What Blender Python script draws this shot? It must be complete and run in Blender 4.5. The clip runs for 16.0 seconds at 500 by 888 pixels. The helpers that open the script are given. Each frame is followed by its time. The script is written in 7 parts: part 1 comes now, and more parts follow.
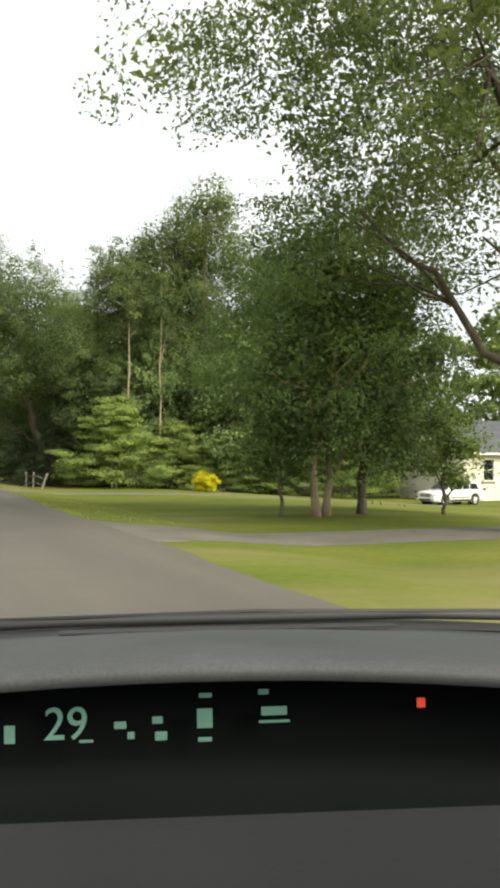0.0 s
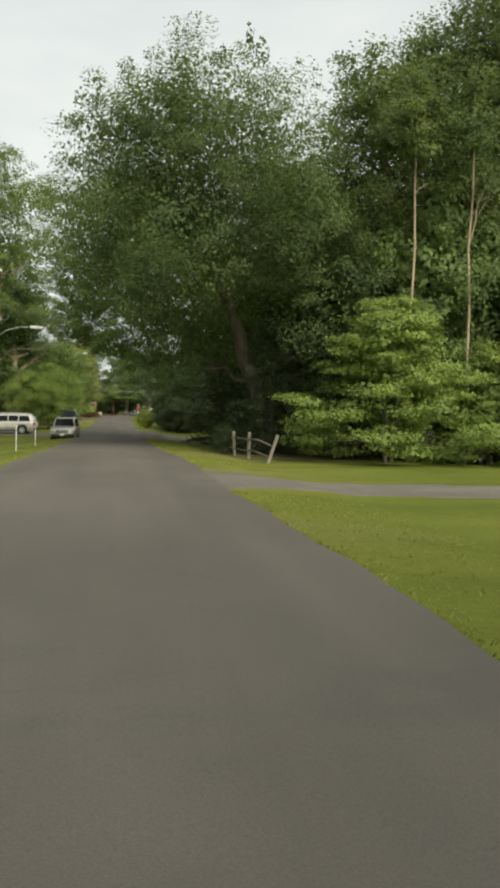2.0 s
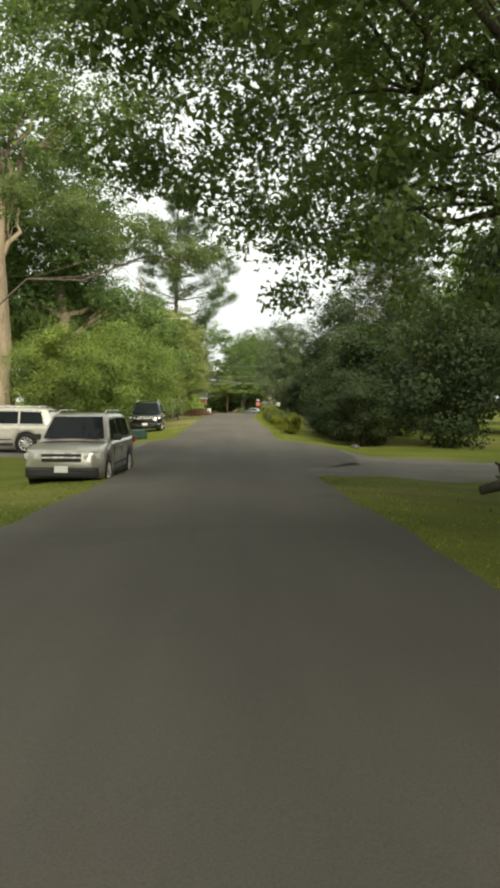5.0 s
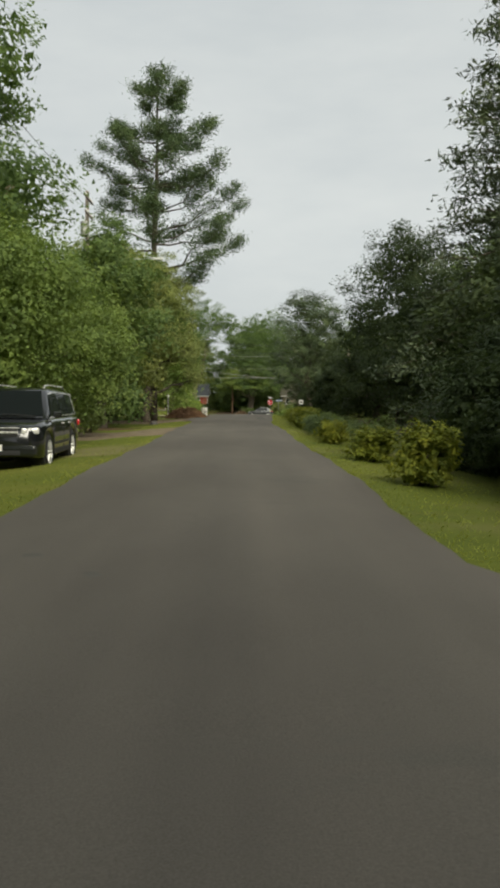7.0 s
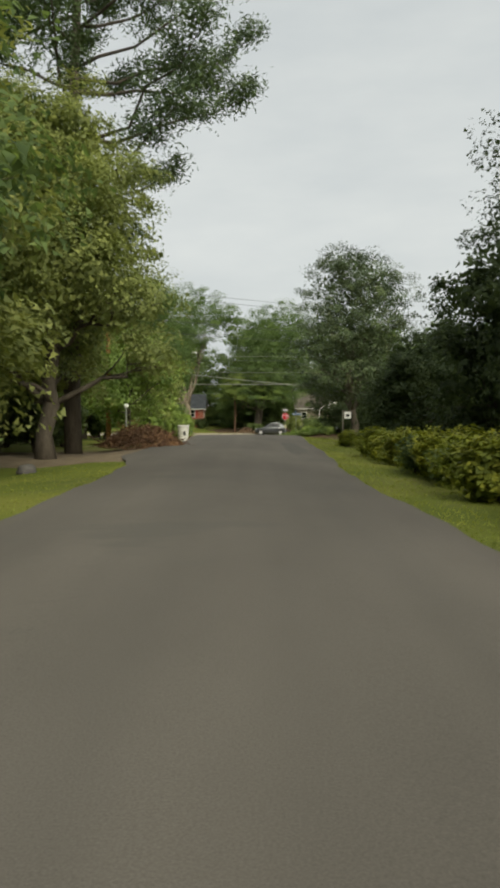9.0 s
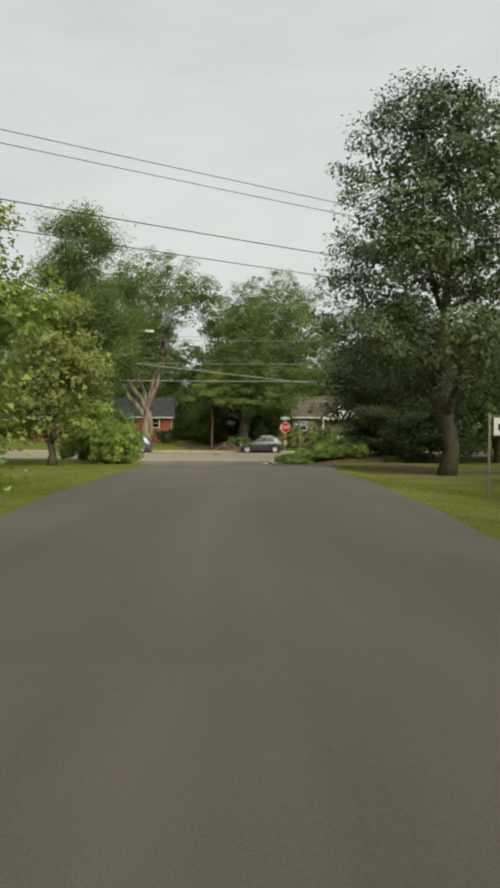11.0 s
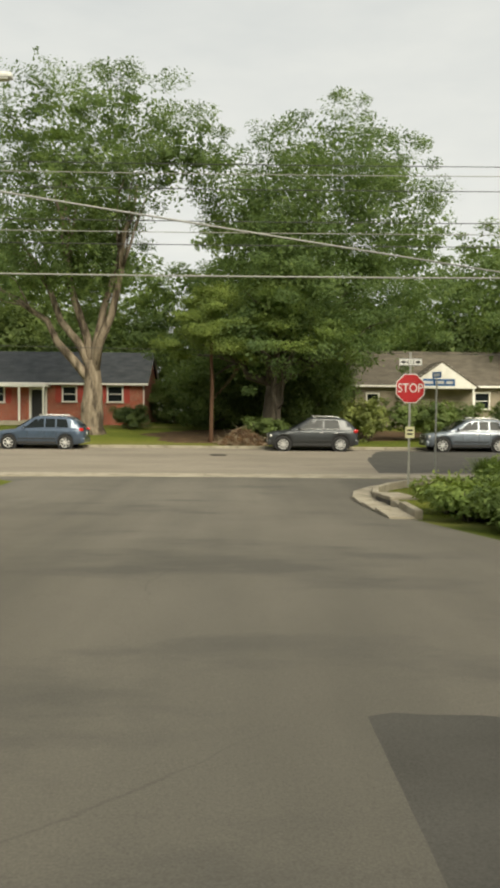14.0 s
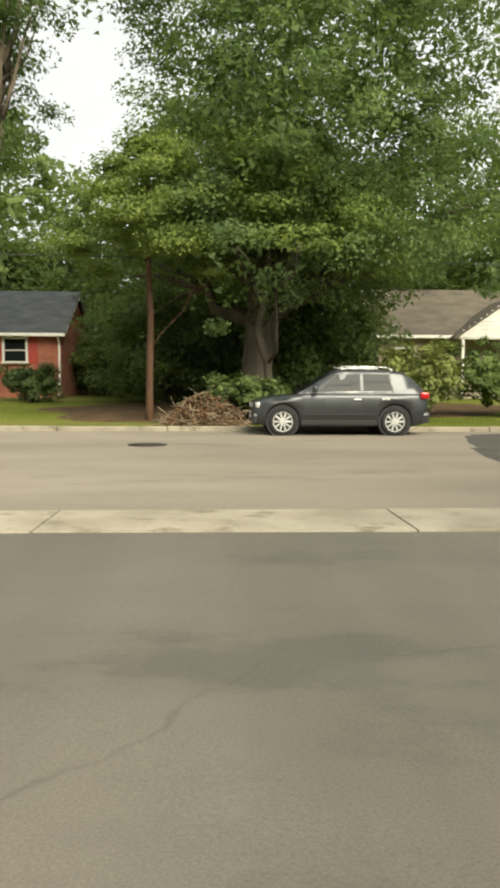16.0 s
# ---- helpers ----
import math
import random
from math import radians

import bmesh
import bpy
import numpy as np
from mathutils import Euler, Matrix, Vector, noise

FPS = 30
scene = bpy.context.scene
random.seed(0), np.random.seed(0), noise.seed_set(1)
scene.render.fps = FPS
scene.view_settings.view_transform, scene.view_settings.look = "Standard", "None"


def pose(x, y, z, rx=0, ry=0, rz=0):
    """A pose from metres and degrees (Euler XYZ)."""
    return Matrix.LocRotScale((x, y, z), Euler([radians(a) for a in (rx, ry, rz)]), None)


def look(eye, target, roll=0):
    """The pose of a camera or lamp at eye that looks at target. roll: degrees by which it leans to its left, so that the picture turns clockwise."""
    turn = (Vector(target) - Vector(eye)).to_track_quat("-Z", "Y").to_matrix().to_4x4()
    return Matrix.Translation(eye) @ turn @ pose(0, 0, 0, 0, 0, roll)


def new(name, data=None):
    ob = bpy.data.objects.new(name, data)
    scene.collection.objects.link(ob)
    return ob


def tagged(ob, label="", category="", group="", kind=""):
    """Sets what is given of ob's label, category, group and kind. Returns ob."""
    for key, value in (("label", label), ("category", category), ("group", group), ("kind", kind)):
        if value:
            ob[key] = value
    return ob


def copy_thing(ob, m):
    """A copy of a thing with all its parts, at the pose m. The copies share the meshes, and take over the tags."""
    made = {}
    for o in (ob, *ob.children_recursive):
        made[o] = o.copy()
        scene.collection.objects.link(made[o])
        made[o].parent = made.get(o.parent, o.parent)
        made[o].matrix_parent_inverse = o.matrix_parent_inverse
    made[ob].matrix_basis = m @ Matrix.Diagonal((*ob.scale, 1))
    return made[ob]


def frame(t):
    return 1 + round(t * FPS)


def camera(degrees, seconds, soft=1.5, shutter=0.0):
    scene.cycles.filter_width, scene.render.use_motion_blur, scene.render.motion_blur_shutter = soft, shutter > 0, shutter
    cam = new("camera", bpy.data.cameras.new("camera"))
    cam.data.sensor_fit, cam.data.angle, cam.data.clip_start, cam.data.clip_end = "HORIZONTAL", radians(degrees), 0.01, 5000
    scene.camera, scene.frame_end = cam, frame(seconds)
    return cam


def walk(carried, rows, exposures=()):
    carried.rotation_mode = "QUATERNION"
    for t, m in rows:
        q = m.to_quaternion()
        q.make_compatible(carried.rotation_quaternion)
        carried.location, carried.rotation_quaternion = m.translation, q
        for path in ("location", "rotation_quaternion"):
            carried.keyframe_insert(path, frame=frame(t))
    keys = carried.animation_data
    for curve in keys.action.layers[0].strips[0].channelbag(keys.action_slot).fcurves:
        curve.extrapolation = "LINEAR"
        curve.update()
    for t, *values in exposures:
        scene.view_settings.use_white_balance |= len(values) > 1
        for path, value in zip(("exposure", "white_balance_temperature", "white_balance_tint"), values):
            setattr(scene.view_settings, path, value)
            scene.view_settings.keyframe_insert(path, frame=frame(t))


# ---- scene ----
cam = camera(36.0, 16.0, 3.6)
PATH = [
    (0.0, (-0.482, -0.053, 3.057), (3.239, 9.223, 3.177), 0.57),
    (0.5, (-0.100, 6.419, 2.976), (3.295, 15.826, 2.730), 0.65),
    (1.0, (0.263, 12.942, 2.907), (3.012, 22.553, 2.425), 0.61),
    (1.5, (0.466, 19.600, 2.838), (2.397, 29.408, 2.360), 0.53),
    (2.0, (0.402, 26.440, 2.733), (2.067, 36.296, 2.209), 1.00),
    (2.5, (0.286, 33.428, 2.563), (1.571, 43.341, 2.044), 0.98),
    (3.0, (0.120, 40.283, 2.358), (0.994, 50.241, 1.863), 1.01),
    (3.5, (0.009, 47.119, 2.167), (0.906, 57.076, 1.694), 0.80),
    (4.0, (-0.003, 53.874, 1.998), (0.419, 63.861, 1.487), 1.22),
    (6.5, (0.136, 90.385, 1.453), (0.269, 100.367, 0.878), 0.00),
    (7.0, (0.040, 97.982, 1.359), (0.165, 107.966, 0.799), 0.29),
    (7.5, (-0.012, 105.686, 1.268), (0.088, 115.671, 0.734), 0.03),
    (8.0, (-0.119, 113.537, 1.241), (-0.022, 123.524, 0.737), 0.50),
    (8.5, (-0.168, 121.407, 1.228), (-0.096, 131.397, 0.790), 0.39),
    (9.0, (-0.246, 129.278, 1.218), (-0.162, 139.271, 0.848), 0.11),
    (9.5, (-0.240, 137.241, 1.234), (-0.110, 147.235, 0.904), 0.32),
    (12.0, (-0.094, 174.890, 1.238), (0.299, 184.880, 1.031), 0.04),
    (12.5, (-0.082, 182.102, 1.146), (0.106, 192.098, 0.903), 0.04),
    (13.0, (-0.069, 189.061, 0.974), (0.128, 199.050, 0.561), 0.09),
    (13.5, (-0.084, 195.630, 0.732), (0.099, 205.618, 0.285), 0.17),
    (14.0, (-0.113, 201.829, 0.449), (0.064, 211.818, 0.015), 0.51),
    (14.5, (-0.145, 207.603, 0.134), (0.059, 217.586, -0.413), -0.08),
    (15.0, (-0.167, 212.705, -0.141), (0.080, 222.678, -0.822), -0.46),
    (15.5, (0.047, 217.078, -0.360), (0.364, 227.051, -1.012), 0.09),
    (16.0, (0.478, 220.736, -0.534), (0.949, 230.705, -1.170), 0.20),
]
walk(cam, [(t, look(eye, target, roll)) for t, eye, target, roll in PATH],
     [(0.0, 0.75, 6500, 5), (0.4, 0.6, 6500, 5), (0.9, 0.16, 6500, 3), (1.5, 0.16, 6500, 3), (2.0, 0.28, 6550, 3), (3.0, 0.66, 6700, 2), (4.2, 1.05, 6900, 1), (6.2, -0.05, 6400, 4), (9.7, -0.05, 6450, 4), (12.0, 0.05, 6700, 4), (13.5, 0.1, 6800, 5), (15.0, 0.36, 6750, 4), (16.0, 0.56, 6750, 4)])

# ---- world and light ----
world = bpy.data.worlds.new("overcast_sky")
scene.world = world
world.use_nodes = True
wt = world.node_tree
wt.nodes.clear()


def wnode(kind, **sets):
    n = wt.nodes.new(kind)
    for k, v in sets.items():
        n.inputs[k].default_value = v
    return n


w_out = wnode("ShaderNodeOutputWorld")
w_bg = wnode("ShaderNodeBackground", Strength=0.13)
w_sky = wt.nodes.new("ShaderNodeTexSky")
w_sky.sky_type = "NISHITA"
w_sky.sun_disc = False
w_sky.sun_elevation = radians(38)
w_sky.sun_rotation = radians(155)
w_sky.dust_density = 4.0
w_co = wnode("ShaderNodeTexCoord")
w_map = wnode("ShaderNodeMapping")
w_map.inputs["Scale"].default_value = (1.0, 1.0, 3.2)
w_noise = wnode("ShaderNodeTexNoise", Scale=2.3, Detail=5.0, Roughness=0.55)
w_ramp = wnode("ShaderNodeValToRGB")
w_ramp.color_ramp.elements[0].position = 0.32
w_ramp.color_ramp.elements[0].color = (4.9, 5.0, 5.1, 1)
w_ramp.color_ramp.elements[1].position = 0.68
w_ramp.color_ramp.elements[1].color = (6.1, 6.05, 5.95, 1)
w_mix = wt.nodes.new("ShaderNodeMix")
w_mix.data_type = "RGBA"
w_mix.inputs["Factor"].default_value = 0.93
wl = wt.links.new
wl(w_co.outputs["Generated"], w_map.inputs["Vector"])
wl(w_map.outputs["Vector"], w_noise.inputs["Vector"])
wl(w_noise.outputs["Fac"], w_ramp.inputs["Fac"])
wl(w_sky.outputs["Color"], w_mix.inputs[6])
wl(w_ramp.outputs["Color"], w_mix.inputs[7])
wl(w_mix.outputs[2], w_bg.inputs["Color"])
wl(w_bg.outputs["Background"], w_out.inputs["Surface"])
sun = new("sun", bpy.data.lights.new("sun", "SUN"))
sun.data.energy, sun.data.angle, sun.data.color = 4.7, radians(40), (1.0, 0.92, 0.77)
sun.matrix_world = look((18, -38, 33), (0, 0, 0))

# ---- materials ----


def material(name, build):
    m = bpy.data.materials.new(name)
    m.use_nodes = True
    nt = m.node_tree
    nt.nodes.clear()
    out = nt.nodes.new("ShaderNodeOutputMaterial")
    sh = build(nt)
    nt.links.new(sh, out.inputs["Surface"])
    return m


def nd(nt, kind, links=(), **sets):
    n = nt.nodes.new(kind)
    for k, v in sets.items():
        n.inputs[k].default_value = v
    for key, socket in links:
        nt.links.new(socket, n.inputs[key])
    return n


def ramp(nt, fac, stops):
    n = nt.nodes.new("ShaderNodeValToRGB")
    nt.links.new(fac, n.inputs["Fac"])
    e = n.color_ramp.elements
    while len(e) < len(stops):
        e.new(0.5)
    for el, (p, c) in zip(e, stops):
        el.position, el.color = p, (*c, 1)
    return n.outputs["Color"]


def mixc(nt, fac, a, b, mode="MIX"):
    n = nt.nodes.new("ShaderNodeMix")
    n.data_type, n.blend_type = "RGBA", mode
    for slot, v in ((0, fac), (6, a), (7, b)):
        if hasattr(v, "is_output"):
            nt.links.new(v, n.inputs[slot])
        else:
            n.inputs[slot].default_value = v if slot == 0 else (*v, 1)
    return n.outputs[2]


def coords(nt, scale=(1, 1, 1), world_space=True):
    if world_space:
        src = nt.nodes.new("ShaderNodeNewGeometry").outputs["Position"]
    else:
        src = nt.nodes.new("ShaderNodeTexCoord").outputs["Object"]
    return nd(nt, "ShaderNodeMapping", [("Vector", src)], Scale=scale).outputs["Vector"]


def noise_tex(nt, vec, scale, detail=4.0, rough=0.55):
    return nd(nt, "ShaderNodeTexNoise", [("Vector", vec)], Scale=scale, Detail=detail, Roughness=rough).outputs["Fac"]


def bump(nt, h, strength=0.3, dist=0.02):
    return nd(nt, "ShaderNodeBump", [("Height", h)], Strength=strength, Distance=dist).outputs["Normal"]


def surface(name, stops, scale=3.0, fine=40.0, rough=0.85, bump_s=0.25, bump_d=0.01, metal=0.0, stretch=(1, 1, 1), local=False, spec=0.3, blotch=None, random_amount=0.0, coat=0.0):
    """A rough surface whose colour wanders between the stops at two scales, with fine relief."""
    def build(nt):
        v = coords(nt, stretch, not local)
        big = noise_tex(nt, v, scale, 5)
        small = noise_tex(nt, v, fine, 3, 0.7)
        c = ramp(nt, big, stops)
        c = mixc(nt, 0.45, c, ramp(nt, small, [(0.25, (0.25, 0.25, 0.25)), (0.75, (0.75, 0.75, 0.75))]), "OVERLAY")
        if blotch:
            bsc, lo, hi, col = blotch
            f = ramp(nt, noise_tex(nt, v, bsc, 4, 0.6), [(lo, (0, 0, 0)), (hi, (1, 1, 1))])
            c = mixc(nt, f, c, col)
        if random_amount:
            r = nt.nodes.new("ShaderNodeObjectInfo").outputs["Random"]
            g = ramp(nt, r, [(0, (1 - random_amount,) * 3), (1, (1, 1, 1))])
            c = mixc(nt, 1.0, c, g, "MULTIPLY")
        b = nd(nt, "ShaderNodeBsdfPrincipled", [("Base Color", c), ("Normal", bump(nt, small, bump_s, bump_d))], Roughness=rough, Metallic=metal)
        b.inputs["Specular IOR Level"].default_value = spec
        b.inputs["Coat Weight"].default_value = coat
        b.inputs["Coat Roughness"].default_value = 0.08
        return b.outputs["BSDF"]
    return material(name, build)


def leafy(name, lo, mid, hi, trans=0.5, rough=0.6, patch=0.35, grey=0.2):
    """Leaves: each its own shade, sprays and patches of lighter growth, light passing through."""
    lo, mid, hi = [tuple((1 - grey) * v + grey * (0.3 * c[0] + 0.6 * c[1] + 0.1 * c[2]) for v in c) for c in (lo, mid, hi)]
    lo, mid, hi = [tuple(1.15 * (0.5 * v + 0.5 * m) for v, m in zip(c, mid)) for c in (lo, mid, hi)]

    def build(nt):
        geo = nt.nodes.new("ShaderNodeNewGeometry")
        c = ramp(nt, geo.outputs["Random Per Island"], [(0.0, lo), (0.55, mid), (1.0, hi)])
        big = noise_tex(nt, coords(nt), patch, 3)
        c = mixc(nt, 1.0, c, ramp(nt, big, [(0.3, (0.78, 0.8, 0.74)), (0.7, (1.22, 1.16, 0.95))]), "MULTIPLY")
        spray = noise_tex(nt, coords(nt), 1.1, 2)
        c = mixc(nt, 1.0, c, ramp(nt, spray, [(0.35, (0.74, 0.76, 0.78)), (0.65, (1.28, 1.24, 1.1))]), "MULTIPLY")
        r = nt.nodes.new("ShaderNodeObjectInfo").outputs["Random"]
        c = mixc(nt, 1.0, c, ramp(nt, r, [(0, (0.86, 0.9, 0.86)), (1, (1.1, 1.06, 0.98))]), "MULTIPLY")
        d = nd(nt, "ShaderNodeBsdfPrincipled", [("Base Color", c)], Roughness=rough)
        d.inputs["Specular IOR Level"].default_value = 0.15
        t = nd(nt, "ShaderNodeBsdfTranslucent", [("Color", mixc(nt, 1.0, c, (1.5, 1.5, 0.95), "MULTIPLY"))])
        m = nd(nt, "ShaderNodeMixShader", Fac=0.75 * trans)
        nt.links.new(d.outputs["BSDF"], m.inputs[1])
        nt.links.new(t.outputs["BSDF"], m.inputs[2])
        return m.outputs["Shader"]
    return material(name, build)


def plain(name, col, rough=0.5, metal=0.0, coat=0.0, emit=0.0, spec=0.5):
    """Paint, rubber, chrome and the like, with slight dirt."""
    def build(nt):
        v = coords(nt, (1, 1, 1), False)
        n = noise_tex(nt, v, 6.0, 5)
        c = mixc(nt, 1.0, col, ramp(nt, n, [(0.3, (0.86, 0.85, 0.83)), (0.7, (1.04, 1.04, 1.04))]), "MULTIPLY")
        rr = nd(nt, "ShaderNodeMapRange", [("Value", n)])
        rr.inputs["To Min"].default_value, rr.inputs["To Max"].default_value = max(rough - 0.06, 0.02), min(rough + 0.1, 1)
        b = nd(nt, "ShaderNodeBsdfPrincipled", [("Base Color", c), ("Roughness", rr.outputs["Result"])], Metallic=metal)
        b.inputs["Specular IOR Level"].default_value = spec
        b.inputs["Coat Weight"].default_value = coat
        b.inputs["Coat Roughness"].default_value = 0.06
        if emit:
            b.inputs["Emission Color"].default_value = (*col, 1)
            b.inputs["Emission Strength"].default_value = emit
        return b.outputs["BSDF"]
    return material(name, build)


M_GRASS = surface("lawn_grass", [(0.25, (0.062, 0.082, 0.014)), (0.5, (0.105, 0.124, 0.02)), (0.75, (0.162, 0.16, 0.036))], 0.3, 14, 0.95, 0.5, 0.02, stretch=(0.45, 1, 1), blotch=(0.13, 0.54, 0.66, (0.16, 0.148, 0.06)), spec=0.1)
M_BLADE = leafy("grass_blades", (0.13, 0.165, 0.026), (0.18, 0.215, 0.034), (0.25, 0.265, 0.05), 0.6, 0.6, 0.5)


def road_build(nt):
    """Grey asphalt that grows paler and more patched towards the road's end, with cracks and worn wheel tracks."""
    geo = nt.nodes.new("ShaderNodeNewGeometry").outputs["Position"]
    sep = nd(nt, "ShaderNodeSeparateXYZ", [("Vector", geo)])
    big = noise_tex(nt, coords(nt, (1, 0.4, 1)), 0.4, 5)
    small = noise_tex(nt, coords(nt), 90, 3, 0.7)
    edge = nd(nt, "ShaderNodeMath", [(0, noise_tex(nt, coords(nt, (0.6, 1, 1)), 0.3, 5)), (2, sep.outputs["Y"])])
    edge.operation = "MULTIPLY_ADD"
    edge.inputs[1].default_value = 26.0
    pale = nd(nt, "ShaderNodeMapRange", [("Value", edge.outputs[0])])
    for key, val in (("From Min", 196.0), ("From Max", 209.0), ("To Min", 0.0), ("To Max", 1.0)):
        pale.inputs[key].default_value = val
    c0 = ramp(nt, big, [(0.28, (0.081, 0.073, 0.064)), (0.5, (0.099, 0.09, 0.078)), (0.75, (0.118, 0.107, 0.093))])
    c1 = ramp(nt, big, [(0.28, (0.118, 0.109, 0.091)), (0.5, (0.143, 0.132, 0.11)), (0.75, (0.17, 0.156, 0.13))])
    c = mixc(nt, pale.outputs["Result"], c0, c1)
    tracks = noise_tex(nt, coords(nt, (1.0, 0.03, 1)), 0.9, 3)
    c = mixc(nt, 1.0, c, ramp(nt, tracks, [(0.35, (0.9, 0.9, 0.9)), (0.65, (1.07, 1.06, 1.05))]), "MULTIPLY")
    mend = noise_tex(nt, coords(nt, (0.55, 1.0, 1)), 0.55, 6, 0.62)
    c = mixc(nt, ramp(nt, mend, [(0.58, (0, 0, 0)), (0.64, (0.6, 0.6, 0.6))]), c, (0.085, 0.08, 0.07))
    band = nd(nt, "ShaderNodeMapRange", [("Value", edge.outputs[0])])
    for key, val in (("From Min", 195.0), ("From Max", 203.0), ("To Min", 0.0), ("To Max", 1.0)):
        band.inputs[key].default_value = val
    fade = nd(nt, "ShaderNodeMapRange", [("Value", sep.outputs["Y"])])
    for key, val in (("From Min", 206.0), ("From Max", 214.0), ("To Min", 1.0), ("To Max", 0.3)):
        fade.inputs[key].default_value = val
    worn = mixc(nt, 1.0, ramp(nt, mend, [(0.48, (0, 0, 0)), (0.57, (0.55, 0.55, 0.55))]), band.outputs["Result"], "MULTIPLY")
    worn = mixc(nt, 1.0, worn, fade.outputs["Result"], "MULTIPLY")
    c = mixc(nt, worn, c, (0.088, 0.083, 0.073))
    vor = nt.nodes.new("ShaderNodeTexVoronoi")
    vor.feature = "DISTANCE_TO_EDGE"
    vor.inputs["Scale"].default_value = 0.28
    warp = nd(nt, "ShaderNodeTexNoise", [("Vector", geo)], Scale=1.3, Detail=4.0)
    wv = mixc(nt, 0.35, geo, warp.outputs["Color"], "ADD")
    nt.links.new(wv, vor.inputs["Vector"])
    crack = ramp(nt, vor.outputs["Distance"], [(0.0, (0.3, 0.3, 0.3)), (0.0035, (0, 0, 0))])
    broken = ramp(nt, noise_tex(nt, coords(nt), 0.35, 3), [(0.5, (0, 0, 0)), (0.6, (1, 1, 1))])
    c = mixc(nt, mixc(nt, 1.0, crack, broken, "MULTIPLY"), c, (0.045, 0.043, 0.038))
    c = mixc(nt, 0.45, c, ramp(nt, small, [(0.25, (0.25, 0.25, 0.25)), (0.75, (0.75, 0.75, 0.75))]), "OVERLAY")
    b = nd(nt, "ShaderNodeBsdfPrincipled", [("Base Color", c), ("Normal", bump(nt, small, 0.35, 0.006))], Roughness=0.9)
    b.inputs["Specular IOR Level"].default_value = 0.25
    return b.outputs["BSDF"]


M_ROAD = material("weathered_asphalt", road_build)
M_STREET = surface("asphalt_pale", [(0.3, (0.2, 0.175, 0.14)), (0.7, (0.275, 0.24, 0.193))], 0.5, 90, 0.9, 0.3, 0.005, stretch=(0.4, 1, 1), spec=0.25, blotch=(0.42, 0.6, 0.7, (0.155, 0.14, 0.115)))
M_PATCH = surface("asphalt_dark_patch", [(0.3, (0.07, 0.066, 0.058)), (0.7, (0.092, 0.087, 0.077))], 1.2, 80, 0.9, 0.3, 0.005, spec=0.25)
M_DRIVE = surface("driveway_asphalt", [(0.3, (0.105, 0.096, 0.082)), (0.7, (0.15, 0.138, 0.118))], 0.7, 80, 0.92, 0.3, 0.006, spec=0.2)
M_GRAVEL = surface("gravel_drive", [(0.3, (0.13, 0.1, 0.067)), (0.7, (0.21, 0.168, 0.115))], 1.5, 45, 0.95, 0.8, 0.02, spec=0.15)
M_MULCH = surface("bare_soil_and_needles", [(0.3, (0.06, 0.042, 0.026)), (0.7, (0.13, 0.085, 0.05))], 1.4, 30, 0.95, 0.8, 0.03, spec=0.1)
M_CONC = surface("worn_concrete", [(0.3, (0.26, 0.23, 0.175)), (0.7, (0.39, 0.35, 0.275))], 1.3, 60, 0.9, 0.3, 0.004, spec=0.25, blotch=(2.4, 0.56, 0.68, (0.2, 0.172, 0.125)))
S_BLACK = plain("sign_black", (0.02, 0.02, 0.02), 0.5)
M_BARK = surface("grey_brown_bark", [(0.3, (0.06, 0.05, 0.039)), (0.7, (0.135, 0.115, 0.09))], 2.5, 18, 0.95, 0.9, 0.05, stretch=(1, 1, 0.25), local=True, spec=0.1)
M_BARK_PALE = surface("pale_smooth_bark", [(0.3, (0.21, 0.165, 0.115)), (0.7, (0.36, 0.29, 0.21))], 2.2, 14, 0.9, 0.7, 0.04, stretch=(1, 1, 0.2), local=True, blotch=(1.6, 0.56, 0.66, (0.13, 0.1, 0.07)), spec=0.1)
M_BARK_OLD = surface("flaking_old_bark", [(0.3, (0.135, 0.108, 0.078)), (0.7, (0.32, 0.265, 0.2))], 3.0, 9, 0.95, 1.0, 0.09, stretch=(1, 1, 0.22), local=True, blotch=(2.2, 0.52, 0.62, (0.075, 0.06, 0.045)), spec=0.1)
M_BARK_RED = surface("reddish_bark", [(0.3, (0.075, 0.045, 0.03)), (0.7, (0.15, 0.085, 0.055))], 2.5, 16, 0.95, 0.8, 0.04, stretch=(1, 1, 0.2), local=True, spec=0.1)
L_MAPLE = leafy("maple_leaves", (0.063, 0.112, 0.043), (0.110, 0.178, 0.057), (0.172, 0.245, 0.076), grey=0.26)
L_DARK = leafy("dark_leaves", (0.052, 0.088, 0.036), (0.085, 0.132, 0.05), (0.13, 0.18, 0.066), 0.6, grey=0.28)
L_LIGHT = leafy("light_leaves", (0.104, 0.170, 0.038), (0.170, 0.264, 0.053), (0.282, 0.358, 0.085), 0.4)
L_DOGWOOD = leafy("dogwood_leaves", (0.085, 0.14, 0.034), (0.135, 0.205, 0.046), (0.21, 0.28, 0.07), 0.45)
L_OAK = leafy("oak_leaves", (0.06, 0.106, 0.043), (0.1, 0.164, 0.058), (0.16, 0.222, 0.077), 0.6)
# Grey-green leaves, their colour darkened further to hold the shade they stand in.
L_SHADE = leafy("grey_green_shaded_leaves", (0.025, 0.043, 0.022), (0.038, 0.061, 0.03), (0.064, 0.09, 0.044), 0.5)
L_HEMLOCK = leafy("hemlock_needles", (0.03, 0.05, 0.026), (0.046, 0.074, 0.036), (0.075, 0.106, 0.05), 0.2, 0.75)
